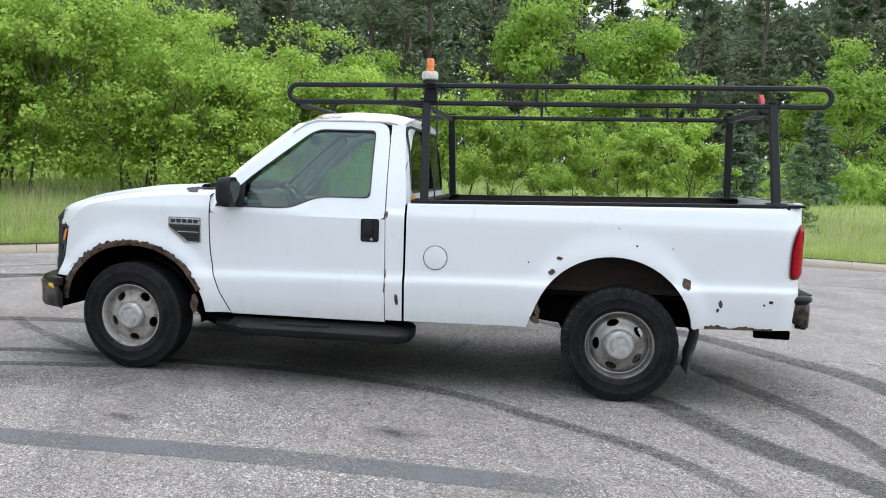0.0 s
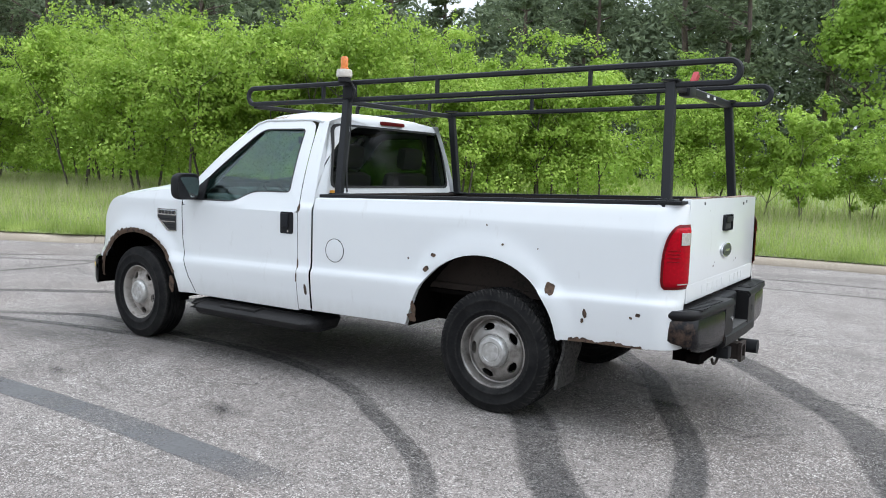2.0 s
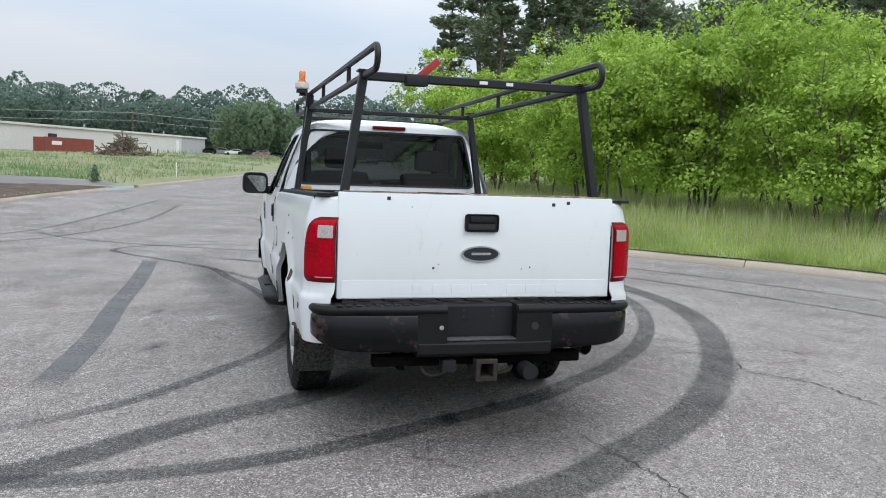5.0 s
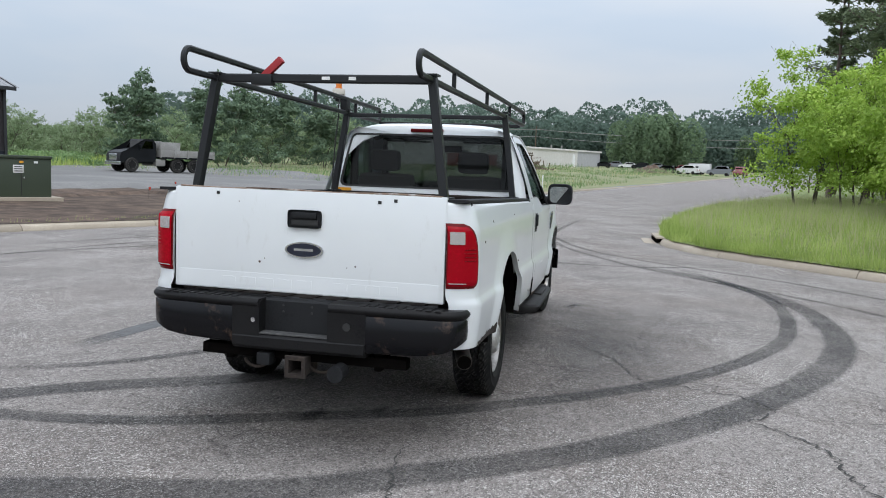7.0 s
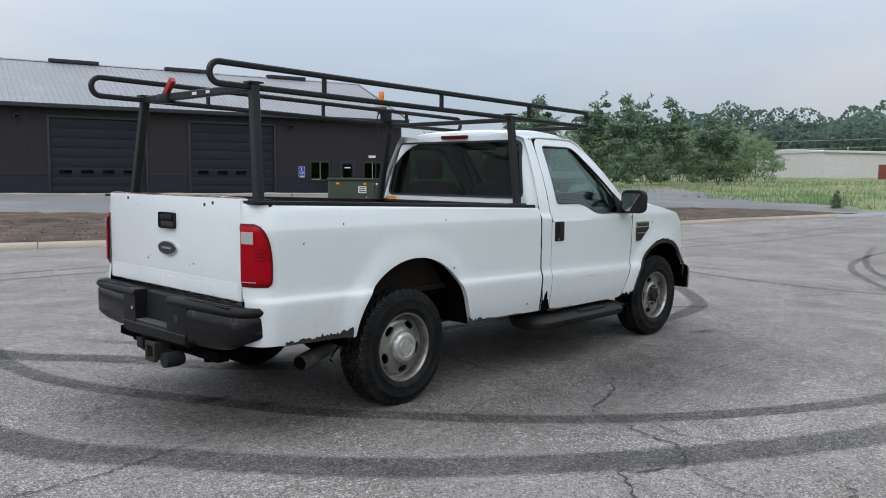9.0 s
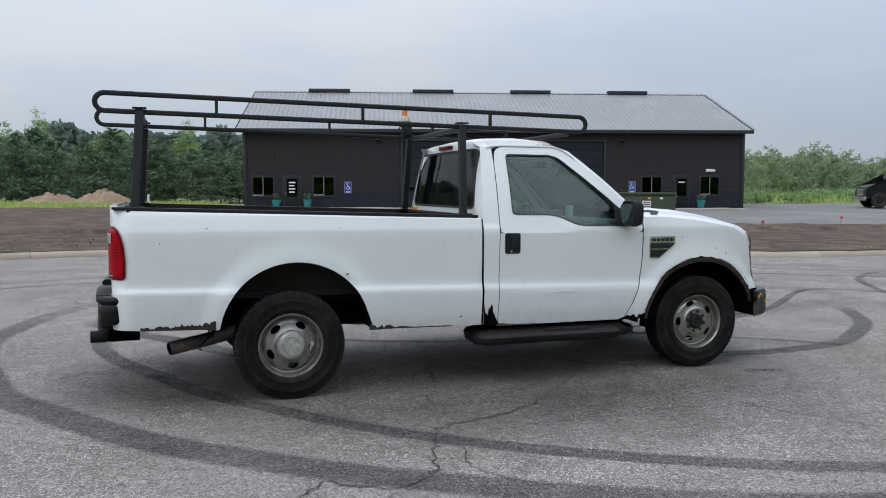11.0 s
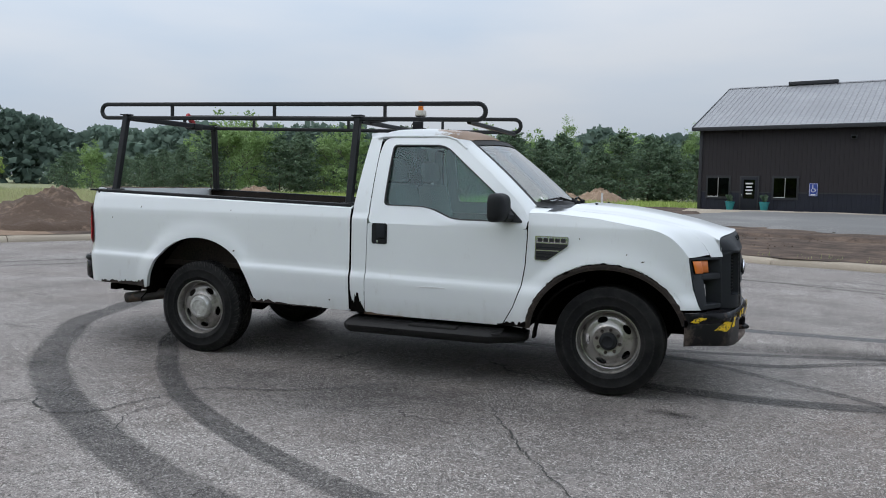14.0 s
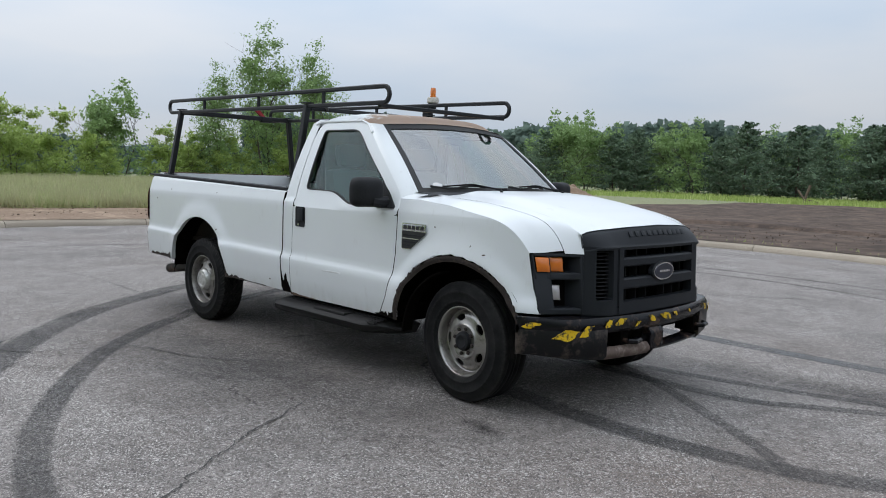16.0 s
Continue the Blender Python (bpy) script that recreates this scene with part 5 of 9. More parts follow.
def clods(name, spots, r0, r1, material, label, seed):
    """Loose lumps, each a dented octahedron."""
    rs = np.random.RandomState(seed)
    p = np.array(spots)
    n = len(p)
    v0 = np.array([(1, 0, 0), (0, 1, 0), (-1, 0, 0), (0, -1, 0), (0, 0, .7), (0, 0, -.5)], float)
    v = v0[None] * rs.uniform(.6, 1.3, (n, 6, 1)) * (r0 + (r1 - r0) * rs.rand(n, 1, 1) ** 3)
    a = rs.uniform(0, 6.283, n)
    c, s = np.cos(a)[:, None], np.sin(a)[:, None]
    v = np.stack([v[:, :, 0] * c - v[:, :, 1] * s, v[:, :, 0] * s + v[:, :, 1] * c, v[:, :, 2]], 2) + p[:, None, :]
    f0 = np.array([(0, 1, 4), (1, 2, 4), (2, 3, 4), (3, 0, 4), (1, 0, 5), (2, 1, 5), (3, 2, 5), (0, 3, 5)])
    f = (f0[None] + 6 * np.arange(n)[:, None, None]).reshape(-1, 3)
    me = bpy.data.meshes.new(name)
    me.from_pydata(v.reshape(-1, 3).tolist(), [], f.tolist())
    me.materials.append(material)
    return tagged(new(name, me), label, "soil", kind="stuff")


rnd = random.Random(91)
spots = []
while len(spots) < 3000:
    a, d = radians(rnd.uniform(62, 190)), CR + .35 + 8.5 * rnd.random() ** 1.3
    x, y = CX + d * math.cos(a), CY + d * math.sin(a)
    if noise.noise((x * .7, y * .7, 4)) > rnd.uniform(-.5, .35):
        spots.append((x, y, on_land(x, y) + .078))
clods("soil_clods", spots, .006, .032, SOIL, "loose brown clods on the bare earth", 92)


# ---------- the pickup truck: front towards +x, rear axle at x = 0 ----------
truck = thing("pickup_truck", "white single-cab pickup with rusted arches and a ladder rack", "pickup truck")
AXF, HUBZ, TYR = 3.475, 0.386, 0.388
PZ = [.40, .50, .60, .69, .745, .763, .785, .825, 1.0, 1.15, 1.195, 1.22, 1.255, 1.31, 1.36, 1.42]
PY = [.950, .962, .975, .984, .987, .983, .970, .965, .965, .964, .962, .955, .945, .930, .900, .86]
REAR_ARCH = (0.045, 0.525, 0.47, 0.512)
FRONT_ARCH = (3.42, 0.56, 0.42, 0.515)


def flare(x, z, arch):
    cx, rx, cz, rz = arch
    u, v = (x - cx) / rx, (z - cz) / rz
    d = (math.hypot(u, v) - 1) * rx
    return 0.026 * smoothstep(1.15 - d / 0.13) * smoothstep((z - cz + 0.12) / 0.15)


def body_y(x, z):
    """Half width of the body side at a place."""
    s = np.interp(x, [-1.1, 4.0], [.045, -.055])
    w = np.interp(z, [.8, 1.1], [1.0, 0.0])
    zz = z - s * w
    y = (np.interp(zz - .008, PZ, PY) + np.interp(zz, PZ, PY) + np.interp(zz + .008, PZ, PY)) / 3
    y += flare(x, z, REAR_ARCH) + flare(x, z, FRONT_ARCH)
    if x > 3.5:
        y -= 0.33 * (x - 3.5) ** 2
    return float(y)


def arch_low(x, arch, base):
    cx, rx, cz, rz = arch
    u = (x - cx) / rx
    return max(base, cz + rz * math.sqrt(1 - u * u)) if abs(u) < 1 else base


def side_panel(name, us, zs, xr, xf, zl, zt, side, yfun, material, parent, caps=(), lip=0.035, dy=None, label=""):
    """Pressed body panel: columns between its rear and front edges, rows from the top down to its lower edge."""
    verts, faces, rows = [], [], len(zs) + len(caps) + 1
    for u in us:
        xm = xr(1.0) + (xf(1.0) - xr(1.0)) * u
        col = [(xm + (c[2](xm) if len(c) > 2 else 0.0), c[0](xm), c[1](xm)) for c in caps]
        for z in zs:
            x = xr(z) + (xf(z) - xr(z)) * u
            zz = min(max(z, zl(x)), zt(x))
            col.append((x, yfun(x, zz), zz))
        x, y, z = col[-1]
        col.append((x, y - lip, z + 0.004))
        off = dy(u) if dy else (0.0, 0.0)
        verts += [(x + off[0], side * (y + off[1]), z) for x, y, z in col]
    for i in range(len(us) - 1):
        for j in range(rows - 1):
            q = (i * rows + j, i * rows + j + 1, (i + 1) * rows + j + 1, (i + 1) * rows + j)
            p = [verts[k] for k in q]
            if (Vector(p[0]) - Vector(p[1])).length < 1e-5 and (Vector(p[2]) - Vector(p[3])).length < 1e-5:
                continue
            faces.append(q if side < 0 else q[::-1])
    bm = bmesh.new()
    vs = [bm.verts.new(v) for v in verts]
    for f in faces:
        bm.faces.new([vs[k] for k in f])
    bmesh.ops.remove_doubles(bm, verts=bm.verts, dist=1e-5)
    bmesh.ops.delete(bm, geom=[v for v in bm.verts if not v.link_faces], context="VERTS")
    me = bpy.data.meshes.new(name)
    bm.to_mesh(me)
    bm.free()
    me.materials.append(material)
    finish(me, 40)
    ob = new(name, me)
    ob.parent = parent
    return tagged(ob, label)


def ring_panel(name, outer, inner, fun, material, parent, n=96, label="", depth=0.0):
    """Sheet between two closed outlines in (u, v), laid on a curved surface by fun."""
    a, b = resample(outer, n), resample(inner, n)
    k = min(range(n), key=lambda j: np.linalg.norm(a[0] - b[j]))
    b = b[k:] + b[:k]
    verts, faces = [], []
    loops = [a, [p * .5 + q * .5 for p, q in zip(a, b)], b]
    for lp in loops:
        verts += [fun(p[0], p[1], 0.0) for p in lp]
    if depth:
        verts += [fun(p[0], p[1], depth) for p in b]
        loops.append(b)
    for r in range(len(loops) - 1):
        for i in range(n):
            faces.append((r * n + i, r * n + (i + 1) % n, (r + 1) * n + (i + 1) % n, (r + 1) * n + i))
    bm = bmesh.new()
    vs = [bm.verts.new(v) for v in verts]
    for f in faces:
        bm.faces.new([vs[i] for i in f])
    return part(name, bm, material, parent, label, 40)


def patch(cx, cz, rx, rz, side, seed, material, parent, name="rust_patch", off=0.0035, yfun=body_y, rough=0.35, n=22):
    """Ragged spot lying on the body side."""
    rnd = random.Random(seed)
    ph = [rnd.uniform(0, 6.28) for _ in range(4)]
    pts = []
    for i in range(n):
        a = 2 * math.pi * i / n
        k = 1 + rough * (0.5 * math.sin(2 * a + ph[0]) + 0.25 * math.sin(4 * a + ph[1]) + 0.12 * math.sin(7 * a + ph[2])) + rnd.uniform(-.05, .05)
        pts.append((cx + rx * k * math.cos(a), cz + rz * k * math.sin(a)))
    verts = [(cx, side * (yfun(cx, cz) + off), cz)] + [(x, side * (yfun(x, z) + off), z) for x, z in pts]
    verts += [(x, side * (yfun(x, z) - 0.004), z) for x, z in pts]
    faces = [(0, 1 + i, 1 + (i + 1) % n) for i in range(n)] + [(1 + i, 1 + n + i, 1 + n + (i + 1) % n, 1 + (i + 1) % n) for i in range(n)]
    return obj_of(name, verts, [f if side > 0 else f[::-1] for f in faces], material, parent, "", 0)


ZS = [1.30, 1.27, 1.25, 1.235, 1.22, 1.205, 1.19, 1.15, 1.08, 1.0, .94, .90, .875, .86, .85, .84, .83, .82, .81, .80, .79, .78, .77, .75, .73, .69, .65, .60, .55, .51, .48, .45]


def bed_top(x):
    return float(np.interp(x, [-1.1, 1.45], [1.350, 1.290]))


def bed_base(x):
    return float(np.interp(x, [-1.1, -.5, -.46, .5, 1.45], [.552, .540, .50, .485, .472]))


def bed_low(x):
    return arch_low(x, REAR_ARCH, bed_base(x))


def jag(x, seed, amp):
    return amp * (0.6 * noise.noise((x * 9, seed, 0)) + 0.5 * noise.noise((x * 31, seed, 4)))


def quarter(side):
    """Bed side from the cab gap round to the tailgate."""
    us = lin(0, .14, 4) + lin(.14, .36, 34)[1:] + lin(.36, .62, 14)[1:] + lin(.62, .845, 34)[1:] + lin(.845, 1.0, 14)[1:]
    x_end, rc = -1.01, 0.145

    def xf(z):
        return 1.436

    def xr(z):
        return x_end
    us2 = [u for u in lin(0, .16, 8)] + [u for u in lin(.16, .44, 44)[1:]] + [u for u in lin(.44, .63, 20)[1:]] + [u for u in lin(.63, 1, 14)[1:]]
    caps = ((lambda x: .800, bed_top), (lambda x: .895, bed_top), (lambda x: .918, lambda x: bed_top(x) - .012))
    p = side_panel("bed_side", us2, [1.335, 1.318] + ZS, xr, xf, bed_low, lambda x: bed_top(x) - .022, side, body_y, PAINT, truck, caps,
                   label="white pickup bed side with a pressed wheel flare")
    # rounded rear corner that carries the tail lamp
    ang = lin(0, 90, 12)
    side_panel("bed_corner", lin(0, 1, 12), [1.335, 1.318] + ZS, lambda z: x_end - 1e-4, lambda z: x_end, lambda x: .553, lambda x: 1.327, side, body_y, PAINT, p,
               ((lambda x: .80, lambda x: 1.350), (lambda x: .895, lambda x: 1.347), (lambda x: .918, lambda x: 1.338)),
               dy=lambda u: (-rc * math.sin(radians(90 * (1 - u))), -.155 * (1 - math.cos(radians(90 * (1 - u))))))
    # black rail cap
    bm = bmesh.new()
    sweep(bm, [(x, side * .858, bed_top(x) + .004) for x in lin(-1.14, 1.42, 12)], rect(.115, .016))
    sweep(bm, [(x, side * .912, bed_top(x) - .008) for x in lin(-1.05, 1.42, 12)], rect(.010, .026))
    part("rail_cap", bm, BLACK, p)
    # inner wall
    bm = bmesh.new()
    for x0, x1 in ((-1.13, 1.39),):
        vs = [bm.verts.new((x, side * y, z)) for x in lin(x0, x1, 8) for y, z in ((.800, bed_top(x) - .002), (.800, bed_top(x) - .07), (.765, bed_top(x) - .09), (.765, .76))]
        for i in range(7):
            for j in range(3):
                bm.faces.new([vs[k] for k in (i * 4 + j, i * 4 + j + 1, i * 4 + j + 5, i * 4 + j + 4)])
    part("inner_side", bm, LINER, p)
    return p


bed_left, bed_right = quarter(1), quarter(-1)
# circular fuel filler door
bm = bmesh.new()
lathe(bm, [(.0, .004), (.070, .004), (.0785, .002), (.0785, -.01)], 36, "y", (1.23, body_y(1.23, .92), .92))
part("fuel_door", bm, PAINT, bed_left)
bm = bmesh.new()
lathe(bm, [(.079, .003), (.083, .003), (.083, -.01), (.079, -.01), (.079, .003)], 36, "y", (1.23, body_y(1.23, .92), .92), ends=False)
part("fuel_door_gap", bm, SEAL, bed_left)

# cargo floor and front wall
bm = bmesh.new()
box(bm, -1.15, 1.40, -.79, .79, .72, .76)
bf = part("bed_floor", bm, LINER, truck)
for i in range(9):
    y = -.64 + .16 * i
    part("floor_rib", boxed(-1.13, 1.38, y - .04, y + .04, .758, .772, .004), LINER, bf)
bm = boxed(1.375, 1.41, -.80, .80, .74, 1.30, .008)
box(bm, 1.36, 1.42, -.80, .80, 1.285, 1.305, .004)
part("bed_front_wall", bm, LINER, truck)
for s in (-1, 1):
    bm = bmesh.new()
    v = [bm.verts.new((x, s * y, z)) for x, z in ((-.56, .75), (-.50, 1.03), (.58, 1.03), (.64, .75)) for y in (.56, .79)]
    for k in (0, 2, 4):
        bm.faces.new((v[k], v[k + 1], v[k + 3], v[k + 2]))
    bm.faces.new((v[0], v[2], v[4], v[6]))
    part("wheel_housing", bm, SHADE_BLACK, truck)

# tailgate
bm = bmesh.new()
box(bm, -1.178, -1.125, -.802, .802, .795, 1.372, .010)
gate = part("tailgate", bm, PAINT, truck, "white tailgate with chipped top edge and stamped lettering")
bm = bmesh.new()
prof = [(-1.1770, .900), (-1.1790, .8985), (-1.1790, .803), (-1.1770, .800)]
vs = [[bm.verts.new((x, y, z)) for x, z in prof] for y in (-.775, .775)]
for i in range(3):
    bm.faces.new((vs[0][i], vs[1][i], vs[1][i + 1], vs[0][i + 1]))
bm.faces.new(vs[0]), bm.faces.new(vs[1][::-1])
part("stamped_band", bm, PAINT, gate, "", 0)
# stamped lettering as plain raised bars
for y0, w in ((.50, .085), (.385, .09), (.27, .085), (.16, .085), (.045, .09), (-.165, .09), (-.28, .085), (-.375, .07), (-.465, .08)):
    bm = boxed(-1.1804, -1.1785, y0 - w, y0, .823, .872, .0004)
    part("raised_bar", bm, PAINT, gate, "", 0)
bm = bmesh.new()
sweep(bm, [(-1.150, y, 1.374 + .003 * math.sin(y * 9)) for y in lin(-.77, .77, 16)], rect(.045, .008))
part("gate_edge", bm, mat("chipped_edge", (.62, .60, .57), (.20, .13, .09), .7, big=5, fine=22), gate)
bm = boxed(-1.184, -1.176, -.098, .098, 1.168, 1.268, .02)
bez = part("gate_handle", bm, BLACK, gate, "black plastic tailgate handle")
bm = boxed(-1.200, -1.180, -.072, .072, 1.222, 1.256, .008)
part("lever", bm, BLACK, bez)
bm = boxed(-1.188, -1.182, -.080, .080, 1.180, 1.215, .006)
part("recess", bm, SEAL, bez)


def ellipse(a, b, n=36):
    return [(a * math.cos(2 * math.pi * i / n), b * math.sin(2 * math.pi * i / n)) for i in range(n)]


def oval_badge(x, z, a, b, sgn, parent):
    bd = part("oval_badge", plate(ellipse(a, b), .012 * sgn, lambda u, v, d: (x + d, u, z + v)), CHROME, parent, "chrome-rimmed dark blue oval badge")
    part("field", plate(ellipse(a * .90, b * .84), .003 * sgn, lambda u, v, d: (x + .012 * sgn + d, u, z + v)), BLUE, bd)
    bm = bmesh.new()
    box(bm, x + .0155 * sgn - .001, x + .0155 * sgn + .001, -a * .5, a * .5, z - .006, z + .008, .0)
    part("plain_bar", bm, CHROME, bd)


oval_badge(-1.179, 1.046, .113, .044, -1, gate)
for y, z in ((.53, 1.345), (-.52, 1.342), (-.43, 1.33)):
    part("bolt_hole", boxed(-1.181, -1.177, y - .010, y + .010, z - .010, z + .008, .002), SEAL, gate)
for k, (y, z, w) in enumerate(((.27, .965, .022), (.24, .985, .012), (-.30, .97, .016), (-.25, .96, .010), (.40, 1.30, .01))):
    bm = bmesh.new()
    lathe(bm, [(0, 0), (w * .34, 0), (w * .28, .002)], 7, "x", (-1.1795, y, z), None)
    part("paint_chip", bm, RUST, gate)
bm = bmesh.new()
sweep(bm, [(-1.150, y, 1.379) for y in lin(.12, .36, 6)], rect(.05, .004))
part("paint_chip", bm, RUST, gate)

gate.location.x = .020
# tail lamps, wrapped round the corner
def lamp_sheet(name, z0, z1, a0, a1, side, off, material, parent, rnd=1.0, label=""):
    verts, faces, na, nz = [], [], 14, 26
    for i in range(na + 1):
        for j in range(nz + 1):
            z = z0 + (z1 - z0) * j / nz
            f = (z - z0) / (z1 - z0)
            q = a0 + rnd * (34 * (1 - math.sqrt(max(0, 1 - max(0, (f - .30) / .70) ** 2.2))) + 9 * (1 - math.sqrt(max(0, 1 - max(0, (.16 - f) / .16) ** 2))))
            a = q + (a1 - q) * i / na
            e = min(1, min(j, nz - j) / 2.0)
            x = -1.01 - (.145 + off * (.3 + .7 * e)) * math.sin(radians(a))
            y = body_y(-1.01, z) + off * (.3 + .7 * e) * math.cos(radians(a)) - .155 * (1 - math.cos(radians(a)))
            verts.append((x, side * y, z))
    for i in range(na):
        for j in range(nz):
            q = (i * (nz + 1) + j, i * (nz + 1) + j + 1, (i + 1) * (nz + 1) + j + 1, (i + 1) * (nz + 1) + j)
            faces.append(q)
    ob = obj_of(name, verts, faces, material, parent, label, 60)
    return ob


for s in (-1, 1):
    tl = lamp_sheet("tail_lamp", .893, 1.228, 24, 86, s, .017, RED_LENS, truck, label="red wrap-round tail lamp with a clear reversing lens")
    lamp_sheet("reverse_lens", 1.120, 1.196, 56, 83, s, .022, CLEAR_LENS, tl, .0)
    for z in (1.035, 1.055, 1.075, 1.095):
        lamp_sheet("lens_rib", z, z + .0035, 30, 56, s, .0195, RED_DARK, tl, 0)
    lamp_sheet("lens_rib", .912, .917, 52, 84, s, .0195, CLEAR_LENS, tl, 0)
    lamp_sheet("lamp_rim", .885, 1.236, 19, 89, s, .012, RED_DARK, tl)

# ---------- cab ----------
def cab_y(x, z):
    """Half width of the cab above the belt line."""
    b = body_y(x, 1.20)
    if z <= 1.20:
        return body_y(x, z)
    k = z - 1.20
    y = b - .012 - .22 * k - .22 * k * k
    if z < 1.23:
        y = b + (y - b) * (z - 1.20) / .03
    if x > 2.3:
        y -= .10 * (x - 2.3) ** 2 * smoothstep(k / .2)
    return float(y)


def seam(z):
    """Door's front edge."""
    return float(np.interp(z, [.43, .455, .6, .75, .9, 1.1, 1.3], [2.66, 2.675, 2.757, 2.812, 2.836, 2.846, 2.846]))


def seam_rear(z):
    return float(np.interp(z, [.45, 1.2, 1.85], [1.572, 1.588, 1.605]))


GLASS_OUT = [(1.70, 1.303), (1.705, 1.776), (2.10, 1.776), (2.17, 1.752), (2.575, 1.425), (2.70, 1.305), (2.735, 1.212), (2.33, 1.212), (2.25, 1.222), (2.10, 1.285), (2.02, 1.300)]
DOOR_OUT = [(1.590, 1.165), (1.602, 1.70), (1.62, 1.800), (1.67, 1.832), (2.14, 1.832), (2.22, 1.806), (2.40, 1.672), (2.66, 1.450), (2.80, 1.318), (2.838, 1.245), (2.843, 1.165)]


def door(side):
    d = side_panel("cab_door", lin(0, 1, 26), [1.165] + [z for z in ZS if z < 1.165], seam_rear, lambda z: seam(z) - .004,
                   lambda x: .458, lambda x: 1.165, side, body_y, PAINT, truck, label="white cab door with framed window and black pull handle")

    def lay(u, v, dd):
        return (u, side * (cab_y(u, v) - dd), v)
    ring_panel("window_frame", round_poly(DOOR_OUT, .03), round_poly(GLASS_OUT, .035), lay, PAINT, d, 120, depth=.02)
    inner = [(x + (2.1 - x) * .022, z + (1.5 - z) * .035) for x, z in GLASS_OUT]
    ring_panel("window_seal", round_poly(GLASS_OUT, .035), round_poly(inner, .03), lambda u, v, dd: (u, side * (cab_y(u, v) + .002 - dd), v), SEAL, d, 120, depth=.02)
    g = plate(resample(round_poly(inner, .03), 40), .004, lambda u, v, dd: (u, side * (.957 - .012 - .350 * (v - 1.2) - .006 - dd - max(0, u - 2.3) ** 2 * .10), v))
    part("window_glass", g, GLASS, d).visible_shadow = False
    # recessed pull handle
    hy = body_y(1.69, 1.08)
    h = part("pull_handle", plate(round_poly([(1.625, 1.008), (1.625, 1.166), (1.752, 1.166), (1.752, 1.008)], .018), .010, lambda u, v, dd: (u, side * (hy - .006 + dd), v)), BLACK, d)
    part("grip", boxed(1.668, 1.738, side * (hy + .004) if side > 0 else -(hy + .016), side * (hy + .016) if side > 0 else -(hy + .004), 1.055, 1.155, .005), GREYPL, h)
    lk = bmesh.new()
    lathe(lk, [(0, 0), (.009, 0), (.009, -.004)], 12, "y", (1.675, side * (hy + .0065), 1.026))
    part("lock", lk, CHROME, h)
    # sail panel and mirror
    sail = [(2.60, 1.212), (2.60, 1.395), (2.70, 1.318), (2.80, 1.225), (2.80, 1.212)]
    mr = part("wing_mirror", plate(sail, .012, lambda u, v, dd: (u, side * (cab_y(u, v) + .001 + dd), v)), BLACK, d, "black folding wing mirror")
    bm = bmesh.new()
    yb = cab_y(2.68, 1.25)
    sweep(bm, [(2.69, side * (yb - .01), 1.255), (2.70, side * (yb + .07), 1.25), (2.685, side * (yb + .13), 1.262)], rect(.09, .075, .3))
    part("mirror_arm", bm, BLACK, mr)
    bm, M = bmesh.new(), pose(2.665, side * (yb + .150), 1.315, 0, 0, side * 8)
    outl = round_poly([(-.122, -.10), (-.122, .106), (.122, .106), (.122, -.10)], .062)
    outl = resample(outl, 36)
    loops = [[bm.verts.new(M @ Vector((dx, q[0] * k, q[1] * k))) for q in outl] for dx, k in ((-.040, .80), (-.046, .92), (-.040, .98), (-.02, 1.0), (.005, .985), (.028, .92), (.045, .80), (.056, .60), (.062, .30))]
    for a, b in zip(loops, loops[1:]):
        for i in range(36):
            bm.faces.new((a[i], a[(i + 1) % 36], b[(i + 1) % 36], b[i]))
    bm.faces.new(loops[0]), bm.faces.new(loops[-1][::-1])
    part("mirror_shell", bm, BLACK, mr, "", 60)
    inn = resample(round_poly([(-.096, -.076), (-.096, .082), (.096, .082), (.096, -.076)], .045), 32)
    GM = pose(2.665, side * (yb + .150), 1.315, 0, -7, side * 8) @ pose(-.045, 0, 0, 0, 0, -side * 9)
    bm = plate(inn, .004, lambda u, v, dd: tuple(GM @ Vector((dd, u, v))))
    part("mirror_glass", bm, MIRROR, mr)
    return d


doors = [door(1), door(-1)]


def lamp_x(y, z):
    """Face of the head lamps, raked back towards the wings."""
    y = abs(y)
    top, low = 4.172 - .93 * (y - .65), 4.190 - .62 * (y - .65)
    return low + (top - low) * min(1, max(0, (z - .67) / .34))


def nose_drop(x):
    return max(0.0, (x - 3.60) / .357) ** 4


def hood_z(x, y):
    c = np.interp(x, [2.98, 3.17, 3.45, 3.65, 3.81, 3.95, 4.10, 4.26], [1.356, 1.352, 1.335, 1.306, 1.278, 1.250, 1.218, 1.186])
    e = abs(y) / .74
    dome = .020 * smoothstep((.62 - abs(y)) / .16)
    return float(c - .020 - .028 * e ** 4 + dome * smoothstep((4.25 - x) / .3))


def hood_skin(x, y, xb, zb):
    """Bonnet height with its roll down to the front edge."""
    k = max(0, (x - 3.70) / (xb - 3.70))
    return hood_z(x, y) + (zb - hood_z(xb, y)) * k ** (9 - 4.5 * smoothstep((abs(y) - .65) / .087) if abs(y) > .6495 else 3)


def fender_crest(x):
    return float(np.interp(x, [2.83, 3.0, 3.33, 3.7, 3.85, 3.957], [1.318, 1.312, 1.285, 1.226, 1.196, 1.172]))


def fender_top(x):
    c = fender_crest(x)
    return c + (1.016 - c) * nose_drop(x)


